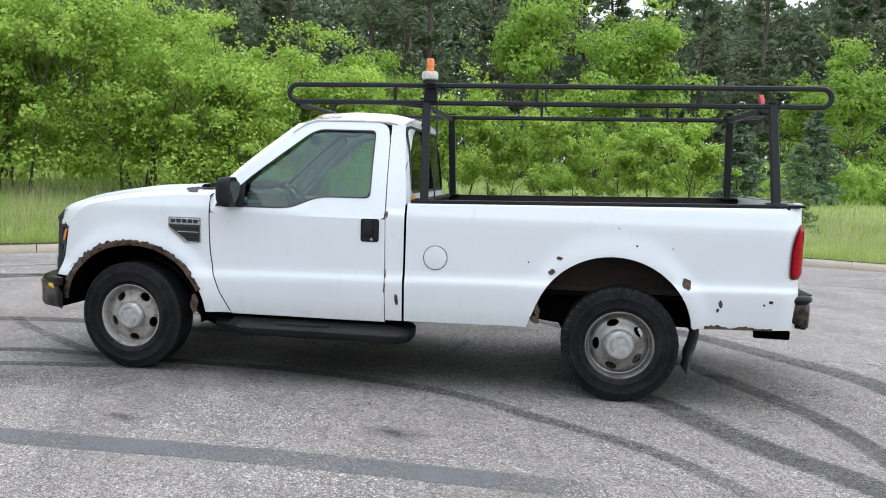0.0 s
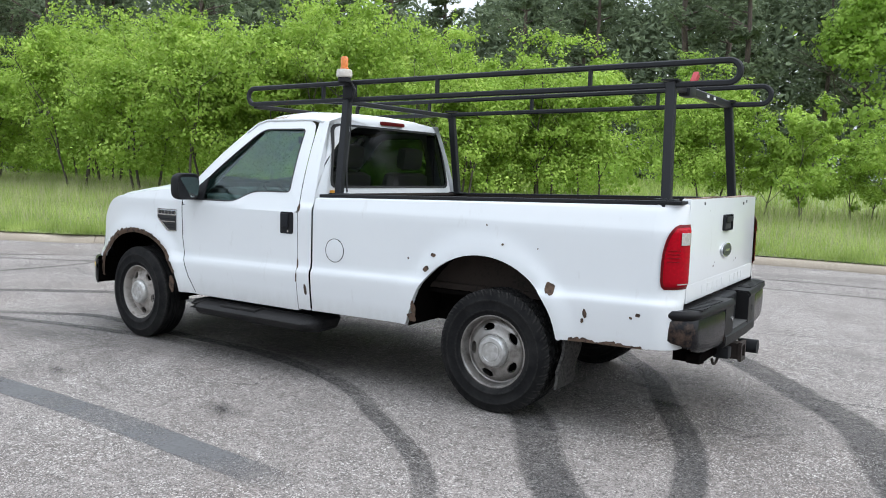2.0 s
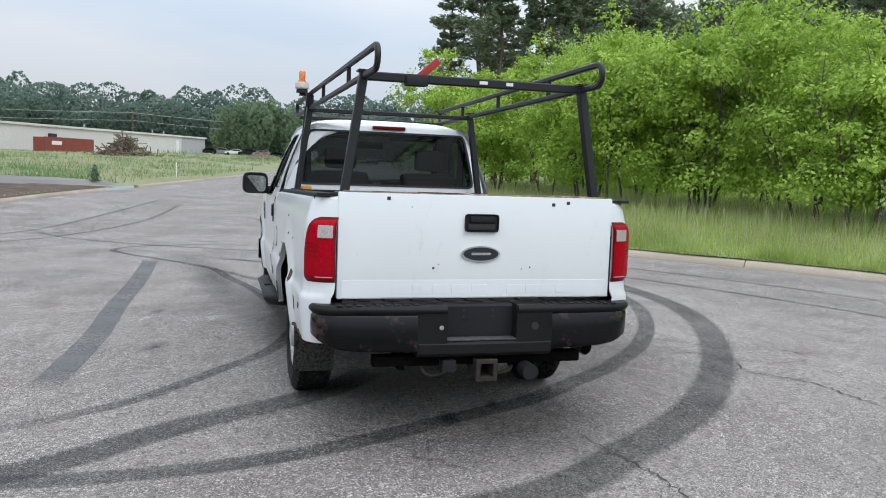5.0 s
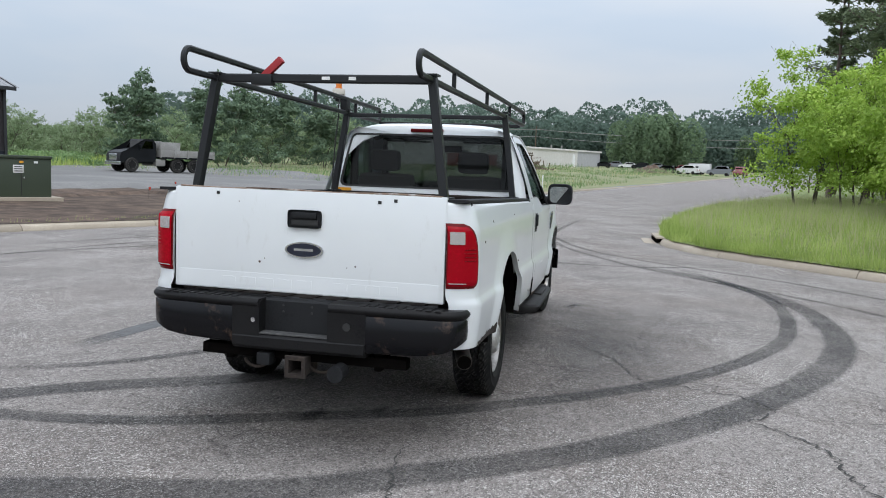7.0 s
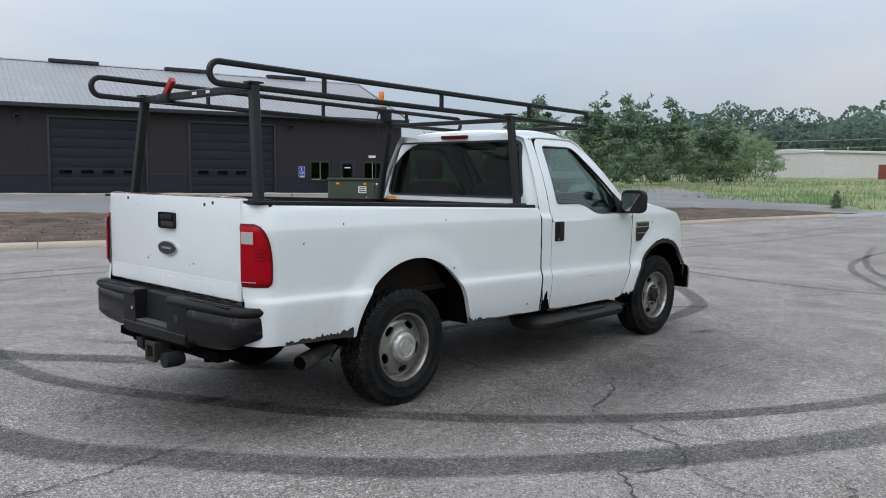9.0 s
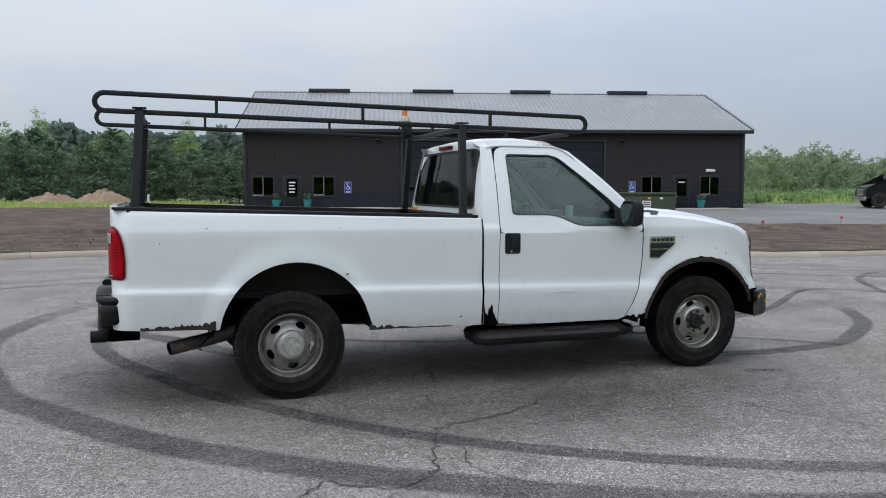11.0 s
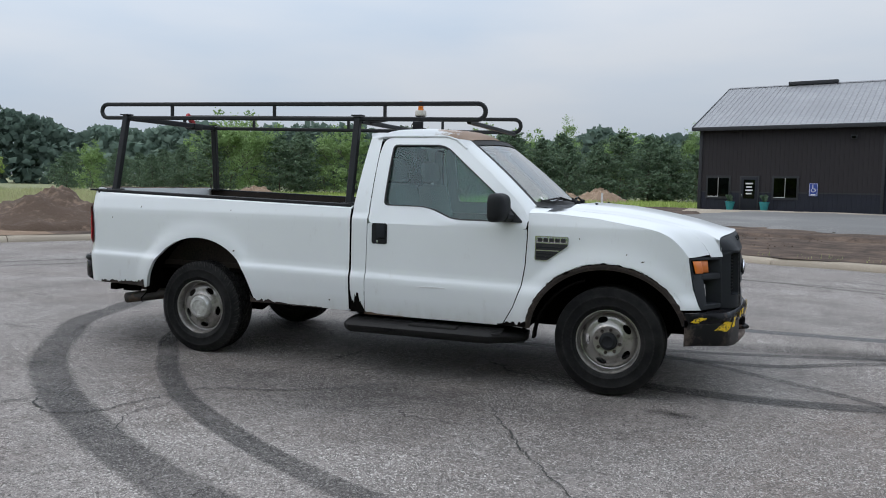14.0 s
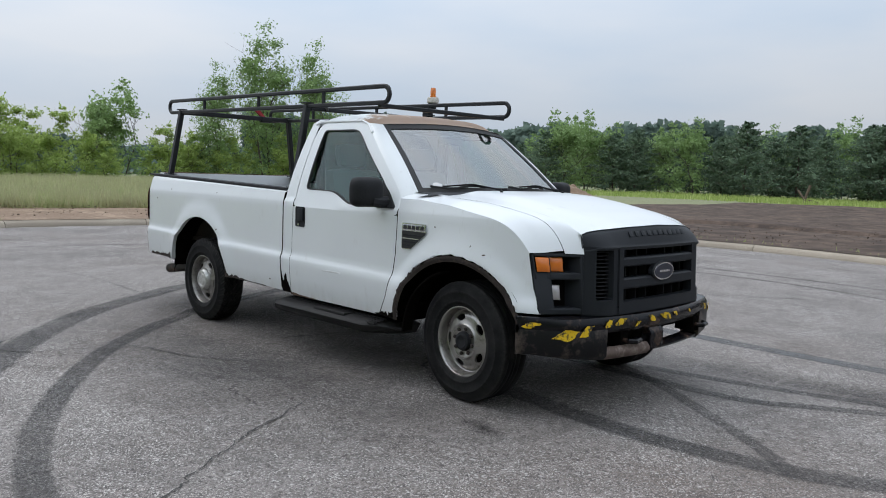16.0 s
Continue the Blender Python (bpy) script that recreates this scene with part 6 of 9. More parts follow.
def fender(side):
    seed = 3.0 if side > 0 else 8.0

    def low(x):
        base = .462 if x < 3.2 else .66
        z = arch_low(x, FRONT_ARCH, base)
        if z > base:
            z += abs(jag(x, seed, .042)) + (.012 if side < 0 else .0)
        return z
    us = lin(0, .10, 5) + lin(.10, .34, 44)[1:] + lin(.34, .72, 34)[1:] + lin(.72, 1, 46)[1:]
    def cap(y, up, share):
        def ahead(x, yy=y):
            return (lamp_x(yy, 1.01) - 3.957) * smoothstep((x - 3.3) / .657)

        def height(x):
            own = fender_crest(x) + up + (1.014 - fender_crest(x) - up) * nose_drop(x)
            xi = x + ahead(x, .742)
            edge = hood_skin(min(xi, lamp_x(.737, 1.012)), .737, lamp_x(.737, 1.012) + .004, 1.015) if x > 3.1 else own
            return own + (edge - own) * share * smoothstep((x - 3.1) / .12)
        return (lambda x: y, height, ahead)
    caps = (cap(.7405, .012, 1), cap(.765, .012, .85), cap(.795, .008, .5), cap(.825, .003, .2), cap(.855, -.006, .05))
    f = side_panel("fender", us, [1.285, 1.26, 1.235, 1.215, 1.20] + [z for z in ZS if z < 1.2], lambda z: seam(z) + .004, lambda z: float(np.interp(z, [.65, .80, 1.0, 1.3], [4.050, 3.992, 3.957, 3.957])),
                   low, lambda x: fender_top(x) - .022 * (1 - nose_drop(x)) - .002, side, body_y, PAINT, truck, caps, label="white front wing with a rust-eaten wheel arch")
    # jagged rusty lip round the arch, set a little behind the paint
    for k, (a0, a1, w) in enumerate(((4, 62, .030), (58, 118, .022), (112, 165, .022)) if side < 0 else ((22, 70, .036), (66, 112, .030), (106, 172, .058))):
        verts, faces, n = [], [], 40
        for i in range(n + 1):
            a = radians(a0 + (a1 - a0) * i / n)
            for r in (-.028, -.006, .006 + .7 * w * (0.30 + 0.75 * noise.noise((i * .45, k, seed)) + .4 * noise.noise((i * 1.3, k, seed)))):
                x = FRONT_ARCH[0] - (FRONT_ARCH[1] + r) * math.cos(a)
                z = FRONT_ARCH[2] + (FRONT_ARCH[3] + r) * math.sin(a)
                z = max(z, .40)
                verts.append((x, side * (body_y(x, z) + (.003 if r > -.02 else -.006)), z))
        for i in range(n):
            for j in range(2):
                faces.append((i * 3 + j, i * 3 + j + 1, i * 3 + j + 4, i * 3 + j + 3))
        obj_of("rusted_lip", verts, faces, RUST_DARK if side < 0 else RUST, f, "", 0)
    # badge plate with louvred vent
    vo = [(2.905, 1.125), (3.145, 1.125), (3.145, 1.062), (2.995, .948), (2.905, .948)]
    if side > 0:
        vo = [(2.905, 1.125), (3.145, 1.125), (3.145, 1.045), (3.02, .945), (2.905, .945)]
    v = part("wing_vent", plate(round_poly(vo, .012), .008, lambda u, w, dd: (u, side * (body_y(u, w) + dd), w)), CHROME, f, "chrome-edged louvred wing vent with a plate above")
    vi = [(2.912, 1.072), (3.139, 1.072), (3.139, 1.058), (2.996, .954), (2.912, .954)]
    part("mesh_field", plate(round_poly(vi, .006), .003, lambda u, w, dd: (u, side * (body_y(u, w) + .007 + dd), w)), SEAL, v)
    for z in (1.045, 1.022, .999, .976):
        x1 = 3.12 - max(0, (1.05 - z)) * 1.45
        part("louvre", boxed(2.918, x1, side * (body_y(3, z) + .009) - .004, side * (body_y(3, z) + .009) + .004, z - .0035, z + .0035), CHROME if z == 1.022 else GREYPL, v)
    part("plate", boxed(2.913, 3.137, side * (body_y(3.02, 1.095) + .009) - .002, side * (body_y(3.02, 1.095) + .009) + .002, 1.078, 1.116, .001), CHROME, v)
    for i in range(5):
        x0 = 2.925 + i * .042
        part("plain_bar", boxed(x0, x0 + .032, side * (body_y(3.02, 1.095) + .012) - .001, side * (body_y(3.02, 1.095) + .012) + .001, 1.084, 1.110), SEAL, v)
    return f


fenders = [fender(1), fender(-1)]

# cab corner posts behind the doors
for s in (-1, 1):
    side_panel("cab_corner", lin(0, 1, 10), [1.83, 1.78, 1.70, 1.6, 1.5, 1.4, 1.32] + [z for z in ZS if z < 1.31], lambda z: float(np.interp(z, [.47, 1.3, 1.84], [1.452, 1.452, 1.505])),
               lambda z: seam_rear(z) - .005, lambda x: .472, lambda x: 1.84, s, cab_y, PAINT, truck, ((lambda x: .62, lambda x: 1.872),))
# rounded rear edge of the cab and back panel with its window
BW_OUT = [(.785, 1.345), (.70, 1.818), (-.70, 1.818), (-.785, 1.345)]
BP_OUT = [(.895, .50), (.915, 1.20), (.86, 1.45), (.73, 1.80), (.66, 1.862), (.40, 1.885), (0, 1.893), (-.40, 1.885), (-.66, 1.862), (-.73, 1.80), (-.86, 1.45), (-.915, 1.20), (-.895, .50)]


def back_x(y, z):
    x = np.interp(z, [.5, 1.3, 1.84, 1.92], [1.436, 1.436, 1.485, 1.53])
    return float(x + .085 * smoothstep((abs(y) - (cab_y(1.45, z) - .14)) / .17) ** 1.6)


back = ring_panel("back_panel", BP_OUT, round_poly(BW_OUT, .06), lambda u, v, d: (back_x(u, v) + d, u, v), PAINT, truck, 140, depth=.02)
ring_panel("rear_glass_seal", round_poly(BW_OUT, .06), round_poly([(y * .972, 1.58 + (z - 1.58) * .93) for y, z in BW_OUT], .05), lambda u, v, d: (back_x(u, v) - .004 + d, u, v), SEAL, back, 120, depth=.02)
verts, faces, nu, nv = [], [], 28, 8
for j in range(nv + 1):
    z = 1.360 + (1.801 - 1.360) * j / nv
    w = float(np.interp(z, [1.345, 1.818], [.785, .70])) * .978
    for i in range(nu + 1):
        y = w * (2 * i / nu - 1)
        verts.append((back_x(y, z) + .005, y, z))
for j in range(nv):
    for i in range(nu):
        k = j * (nu + 1) + i
        faces.append((k, k + 1, k + nu + 2, k + nu + 1))
rg = obj_of("rear_window", verts, faces, GLASS_TINT, back, "", 60)
rg.visible_shadow = False
part("brake_lamp", boxed(1.462, 1.50, -.145, .145, 1.836, 1.866, .008), RED_DARK, truck, "dark red high-level brake lamp")
part("warning_sticker", plate(round_poly([(.80, 1.292), (.80, 1.33), (.665, 1.33), (.665, 1.292)], .006), -.002, lambda u, v, d: (1.4295 + d, u, v)), STICKER, back)


# roof
def roof_z(x, y):
    c = np.interp(x, [1.50, 1.56, 1.66, 1.9, 2.15, 2.28, 2.37], [1.872, 1.905, 1.922, 1.930, 1.915, 1.882, 1.842])
    e = abs(y) / .70
    return float(c - .020 * e ** 2 - .058 * e ** 8)


verts, faces, nx, ny = [], [], 24, 30
for i in range(nx):
    q = i / (nx - 1)
    for j in range(ny):
        y = -.717 + 1.434 * j / (ny - 1)
        e = abs(y) / .66
        xa, xb = 1.505 + .02 * (abs(y) / .7) ** 3, 2.392 - .085 * e * e
        x = xa + (xb - xa) * q
        z = roof_z(1.505 + (2.345 - 1.505) * q, y)
        zf = 1.846 - .030 * e ** 2 - .020 * max(0, e - .95) * 10
        verts.append((x, y, z + (zf - z) * smoothstep((q - .80) / .2)))
for i in range(nx - 1):
    for j in range(ny - 1):
        faces.append((i * ny + j, (i + 1) * ny + j, (i + 1) * ny + j + 1, i * ny + j + 1))
roof = obj_of("roof", verts, faces, PAINT_WORN, truck, "white cab roof with paint worn to brown primer", 60)
for s in (-1, 1):
    bm = bmesh.new()
    sweep(bm, [(x, s * (cab_y(x, z) + .001), z) for x, z in ((1.56, 1.822), (1.60, 1.834), (1.67, 1.840), (1.9, 1.842), (2.14, 1.840), (2.22, 1.815), (2.31, 1.748))], rect(.020, .016, .3))
    part("roof_gutter", bm, PAINT, roof)


# windscreen, pillars and cowl
def ws(y, t):
    """Windscreen sheet: t = 0 at the cowl, 1 at the roof."""
    e = y / (.80 + (.66 - .80) * t)
    top = Vector((2.385 - .085 * e * e, y, 1.838 - .030 * e ** 2))
    bot = Vector((3.000 - .135 * e * e, y, 1.335 - .010 * e ** 2))
    p = bot.lerp(top, t)
    p.x += .018 * math.sin(math.pi * t)
    return p


def ws_sheet(name, t0, t1, e0, e1, off, material, parent, label=""):
    verts, faces, a, b = [], [], 22, 10
    for i in range(a + 1):
        for j in range(b + 1):
            t = t0 + (t1 - t0) * j / b
            y = (e0 + (e1 - e0) * i / a) * (.80 + (.66 - .80) * t)
            p = ws(y, t)
            verts.append((p.x + off, p.y, p.z + off))
    for i in range(a):
        for j in range(b):
            faces.append((i * (b + 1) + j, i * (b + 1) + j + 1, (i + 1) * (b + 1) + j + 1, (i + 1) * (b + 1) + j))
    return obj_of(name, verts, faces, material, parent, label, 60)


screen = ws_sheet("windscreen", 0.0, .99, -.955, .955, 0.0, GLASS_WS, truck, "clear laminated windscreen with an inspection sticker")
screen.visible_shadow = False
for nm, q in (("screen_seal", (0.93, 1.01, -1, 1)), ("screen_seal", (-.03, .06, -1, 1)), ("screen_seal", (0, 1, -1.0, -.94)), ("screen_seal", (0, 1, .94, 1.0))):
    ws_sheet(nm, *q, .004, SEAL, screen)
bm = bmesh.new()
c = ws(-.62, .09)
lathe(bm, [(0, .0), (.045, .0), (.045, -.002)], 20, "z", (0, 0, 0), Matrix.Translation((c.x + .006, c.y, c.z + .006)) @ Matrix.Rotation(radians(50), 4, "Y") @ Matrix.Diagonal((.55, 1, 1, 1)))
part("inspection_sticker", bm, SIGN_WHITE, screen)
for s in (-1, 1):
    verts, faces, n = [], [], 14
    for i in range(n + 1):
        t = i / n
        a = ws(s * (.80 + (.66 - .80) * t), t)
        dx = float(np.interp(t, [0, .15, .5, .85, 1], [2.842, 2.775, 2.53, 2.29, 2.17]))
        dz = float(np.interp(t, [0, .15, .5, .85, 1], [1.215, 1.342, 1.562, 1.757, 1.822]))
        b = Vector((dx, s * (cab_y(dx, dz) + .001), dz))
        m1 = a.lerp(b, .35) + Vector((.012, s * .012, .006))
        m2 = a.lerp(b, .75) + Vector((.008, s * .014, .004))
        verts += [a + Vector((.006, 0, .006)), m1, m2, b]
    for i in range(n):
        for j in range(3):
            faces.append((i * 4 + j, i * 4 + j + 1, i * 4 + j + 5, i * 4 + j + 4))
    obj_of("windscreen_pillar", verts, faces, PAINT, truck, "", 60)
# dark cowl grille below the glass
verts, faces, n = [], [], 20
for i in range(n + 1):
    y = -.82 + 1.64 * i / n
    p = ws(y * .97, 0)
    e = abs(y) / .82
    verts += [(p.x - .01, y, p.z + .004), (p.x + .075, y, 1.338 - .01 * e), (p.x + .15, y, 1.332 - .03 * e), (p.x + .17, y, 1.29)]
for i in range(n):
    for j in range(3):
        faces.append((i * 4 + j, i * 4 + j + 1, i * 4 + j + 5, i * 4 + j + 4))
cowl = obj_of("cowl_panel", verts, faces, GREYPL, truck, "", 60)
for s in (-1, 1):
    obj_of("cowl_cheek", [(2.85, s * .80, 1.325), (2.85, s * .90, 1.29), (3.02, s * .89, 1.300), (3.10, s * .80, 1.326), (3.03, s * .74, 1.338)], [(0, 1, 2, 3, 4)], GREYPL, truck, "", 0)
# wipers
for y0, y1 in ((.62, .02), (-.10, -.70)):
    w = part("wiper", sweep(bmesh.new(), [(ws(y0, 0).x + .05, y0, 1.352), (ws((y0 + y1) / 2, .07).x + .03, (y0 + y1) / 2 + .05, ws(0, .07).z + .022), (ws(y1, .05).x + .02, y1 + .12, ws(y1, .05).z + .02)], rect(.016, .010)), BLACK, truck, "black windscreen wiper")
    part("wiper_blade", sweep(bmesh.new(), [tuple(ws(y, .045 + .02 * math.sin(i)) + Vector((.016, 0, .016))) for i, y in enumerate(lin((y0 + y1) / 2 + .16, y1 + .0, 8))], rect(.010, .016)), SEAL, w)
    bm = bmesh.new()
    lathe(bm, [(.024, 0), (.022, .03), (0, .036)], 12, "z", (ws(y0, 0).x + .05, y0, 1.335))
    part("pivot", bm, BLACK, w)

def nose_x(y):
    """Grille face: flat across the middle, turned back at its ends."""
    y = abs(y)
    return 4.322 - .10 * y * y - .105 * min(1.2, max(0, (y - .50) / .155)) ** 2.2


def edge_of_hood(y):
    """Front edge of the bonnet above the grille, and its drop to the lamps beside it."""
    y = abs(y)
    if y > .649:
        return lamp_x(y, 1.012) + .004, 1.015
    return float(np.interp(y, [0, .15, .3, .42, .5, .56, .6, .649], [4.258, 4.254, 4.238, 4.212, 4.184, 4.164, 4.152, 4.146])), float(np.interp(y, [0, .3, .5, .6, .649], [1.184, 1.175, 1.160, 1.147, 1.130]))


# bonnet
ys = lin(0, .56, 13) + [.585, .605, .625, .638, .648, .651, .66, .675, .69, .705, .72, .729, .7345]
ys = [-y for y in ys[:0:-1]] + ys
ts = lin(0, .62, 16) + lin(.62, 1, 22)[1:]
verts, faces, nx, ny = [], [], len(ts), len(ys)
for t in ts:
    for y in ys:
        xa = ws(y * .97, 0).x + .155
        xb, zb = edge_of_hood(y)
        x = xa + (xb - xa) * (1 - (1 - t) ** 1.25)
        verts.append((x, y, hood_skin(x, y, xb, zb)))
for i in range(nx - 1):
    for j in range(ny - 1):
        faces.append((i * ny + j, (i + 1) * ny + j, (i + 1) * ny + j + 1, i * ny + j + 1))
hood = obj_of("bonnet", verts, faces, PAINT, truck, "white bonnet with a raised centre", 50)
for y in (-.35, .35):
    bm = bmesh.new()
    lathe(bm, [(.012, 0), (.010, .012), (0, .014)], 8, "z", (3.24, y, hood_z(3.24, y) - .001))
    part("washer_nozzle", bm, BLACK, hood)


# grille, charcoal plastic
def nose_slab(name, y0, y1, z0, z1, depth, proud, material, parent, n=12, lean=0.04):
    """Curved bar across the nose between two heights."""
    bm = bmesh.new()
    rows = []
    for i in range(n + 1):
        y = y0 + (y1 - y0) * i / n
        f0, f1 = nose_x(y) + proud - lean * (z0 - .75), nose_x(y) + proud - lean * (z1 - .75)
        b = min(.010, (z1 - z0) * .4)
        rows.append([bm.verts.new(p) for p in ((f0 - depth, y, z0), (f0 - b, y, z0), (f0, y, z0 + b), (f1, y, z1 - b), (f1 - b, y, z1), (f1 - depth, y, z1))])
    for a, b in zip(rows, rows[1:]):
        for j in range(6):
            bm.faces.new((a[j], a[(j + 1) % 6], b[(j + 1) % 6], b[j]))
    bm.faces.new(rows[0]), bm.faces.new(rows[-1][::-1])
    return part(name, bm, material, parent)


# shell: top band rolled back to the bonnet, cheeks and chin in one frame with its openings
verts, faces = [], []
gy = lin(-.655, .655, 61)
for y in gy:
    xe, ze = edge_of_hood(min(abs(y), .648))
    nx_, k = nose_x(y), smoothstep((abs(y) - .58) / .07)
    zr = 1.052 - .02 * k
    col = [(nx_ - .10, zr - .012), (nx_ - .014, zr - .010), (nx_ - .012, zr + .004)]
    for q in lin(0, 1, 8):
        a = radians(90 * q)
        col.append((xe - .004 + (nx_ - .012 - xe) * (1 - q) ** .8, zr + .006 + (ze - .004 - zr - .006) * (math.sin(a) * .35 + q * .65)))
    col.append((xe - .05, ze - .012))
    verts += [(x, y, z) for x, z in col]
nc = 12
for i in range(len(gy) - 1):
    for j in range(nc - 1):
        faces.append((i * nc + j, i * nc + j + 1, (i + 1) * nc + j + 1, (i + 1) * nc + j))
grille = obj_of("grille", verts, faces, GREYPL, truck, "charcoal plastic grille with three slatted rows", 50)



def nose_lay(u, v, d):
    return (nose_x(u) - .004 - .04 * (v - .75) - d, u, v)


for s in (-1, 1):
    slot_o = [(s * .655, .655), (s * .655, 1.060), (s * .455, 1.060), (s * .455, .655)]
    slot_i = [(s * .602, .742), (s * .602, 1.046), (s * .500, 1.046), (s * .500, .742)]
    ring_panel("grille_cheek", slot_o, round_poly(slot_i, .016), nose_lay, GREYPL, grille, 120, depth=.06)
    for k in range(13):
        z = .752 + k * .0228
        nose_slab("side_slat", s * .497, s * .606, z, z + .007, .04, -.040, BLACK, grille, 3)
    nose_slab("grille_post", s * .452, s * .462, .70, 1.055, .07, -.002, GREYPL, grille, 2)
for z0, z1 in ((1.056, .992), (.940, .868), (.804, .727)):
    lo, hi = min(z0, z1), max(z0, z1)
    for y in (-.33, -.22, -.11, .11, .22, .33):
        nose_slab("fin", y - .003, y + .003, lo - .005, hi + .005, .05, -.045, BLACK, grille, 1)
mid_o = [(-.456, .655), (-.456, 1.060), (.456, 1.060), (.456, .655)]
mid_i = [(-.412, .727), (-.412, 1.056), (.412, 1.056), (.412, .727)]
ring_panel("grille_face", mid_o, round_poly(mid_i, .014), lambda u, v, d: (nose_lay(u, v, d)[0] + .006, u, v), GREYPL, grille, 160, depth=.06)
for z0, z1 in ((.938, .994), (.802, .870)):
    nose_slab("grille_bar", -.418, .418, z0, z1, .07, .002, GREYPL, grille, 14)
nose_slab("grille_chin", -.655, .655, .645, .662, .12, -.004, GREYPL, grille, 20)
part("radiator", boxed(4.05, 4.12, -.63, .63, .60, 1.10), SHADE_BLACK, truck)
for s in (-1, 1):
    part("nose_side", boxed(3.95, 4.15, s * .640 - .012, s * .640 + .012, .64, 1.02, .0), SHADE_BLACK, truck)
# embossed lettering on the top band, as plain raised bars
for i in range(11):
    y0 = .34 - i * .062
    yc = y0 - .022
    xe, ze = edge_of_hood(yc)
    xs, zs = xe - .004 + (nose_x(yc) - .012 - xe) * .42 ** .8, 1.058 + (ze - 1.062) * (math.sin(radians(52)) * .35 + .58 * .65)
    bar = boxed(-.003, .003, -.021, .021, -.017, .017, .001, Matrix.Translation((xs, yc, zs)) @ Matrix.Rotation(radians(-30), 4, "Y"))
    part("raised_bar", bar, GREYPL, grille)
oval_badge(4.322, .895, .118, .056, 1, grille)
part("badge_mount", plate(ellipse(.128, .066), .03, lambda u, v, d: (4.295 + d, u, .895 + v)), GREYPL, grille)

# head lamps: hollow charcoal housings with amber and clear lamps
for s in (-1, 1):
    def lamp_bar(bm, y0, y1, z0, z1, d=.13, p=0.0):
        rows, n = [], 4
        b = min(.006, (z1 - z0) * .3)
        for i in range(n + 1):
            y = y0 + (y1 - y0) * i / n
            c = .005 if i in (0, n) else 0
            rows.append([bm.verts.new((lamp_x(y, z) + p - o, s * y, z)) for o, z in ((d, z0), (b + c, z0), (c, z0 + b), (c, z1 - b), (b + c, z1), (d, z1))])
        for a, b in zip(rows, rows[1:]):
            for j in range(6):
                bm.faces.new((a[j], a[(j + 1) % 6], b[(j + 1) % 6], b[j]))
        bm.faces.new(rows[0]), bm.faces.new(rows[-1][::-1])
        return bm
    hl = part("head_lamp", lamp_bar(bmesh.new(), .648, .878, .994, 1.0135), GREYPL, truck, "charcoal head lamp housing with amber lamps and a clear bulb")
    for y0, y1, z0, z1 in ((.648, .878, .860, .902), (.648, .882, .655, .692), (.648, .663, .655, 1.006), (.800, .882, .655, .905), (.798, .812, .86, 1.006), (.868, .878, .86, 1.006)):
        part("housing_bar", lamp_bar(bmesh.new(), y0, y1, z0, z1, .13, -.001), GREYPL, hl)
    part("reflector", lamp_bar(bmesh.new(), .650, .885, .66, 1.01, .01, -.115), SHADE_BLACK, hl)

    def lens(name, y0, y1, z0, z1, p, material):
        rows, b = [], bmesh.new()
        for i in range(9):
            y = y0 + (y1 - y0) * i / 8
            o = .010 * (1 - (i / 4 - 1) ** 4)
            rows.append([b.verts.new((lamp_x(y, z) + p + o * k, s * y, z)) for k, z in ((-2, z0), (0, z0 + .002), (.8, z0 + .012), (1, (z0 + z1) / 2), (.8, z1 - .012), (0, z1 - .002), (-2, z1))])
        for a, c in zip(rows, rows[1:]):
            for j in range(6):
                b.faces.new((a[j], a[j + 1], c[j + 1], c[j]))
        b.faces.new(rows[0]), b.faces.new(rows[-1][::-1])
        return part(name, b, material, hl, "", 40)
    lens("turn_lens", .813, .872, .905, .990, .012, AMBER)
    lens("marker_lens", .732, .796, .906, .992, -.022, AMBER)
    lens("bulb_lens", .736, .788, .735, .825, -.050, CLEAR_LENS)

# front bumper: black scraped steel with torn hazard tape
def bump_x(y):
    return 4.365 - .16 * (abs(y) / .9) ** 2 - .20 * smoothstep((abs(y) - .74) / .27) ** 2


def bumper_sheet(name, y0, y1, z0, z1, off, material, parent, n=30, depth=.05, shape=None):
    bm = bmesh.new()
    rows = []
    for i in range(n + 1):
        y = y0 + (y1 - y0) * i / n
        x = bump_x(y) + off
        lift = .035 * smoothstep((abs(y) - .55) / .4)
        zz0 = z0 + (lift if z0 < .5 else 0)
        back = depth - (depth - .035) * smoothstep((abs(y) - .76) / .2)
        sec = [(x - back, zz0), (x - .02, zz0 + .004), (x, zz0 + .03 * min(1, (z1 - z0) / .08)), (x, z1 - .03 * min(1, (z1 - z0) / .08)), (x - .02, z1 - .004), (x - back, z1)]
        rows.append([bm.verts.new((a, y, b)) for a, b in sec])
    for a, b in zip(rows, rows[1:]):
        for j in range(5):
            bm.faces.new((a[j], a[j + 1], b[j + 1], b[j]))
    bm.faces.new(rows[0]), bm.faces.new(rows[-1][::-1])
    return part(name, bm, material, parent, "", 40)


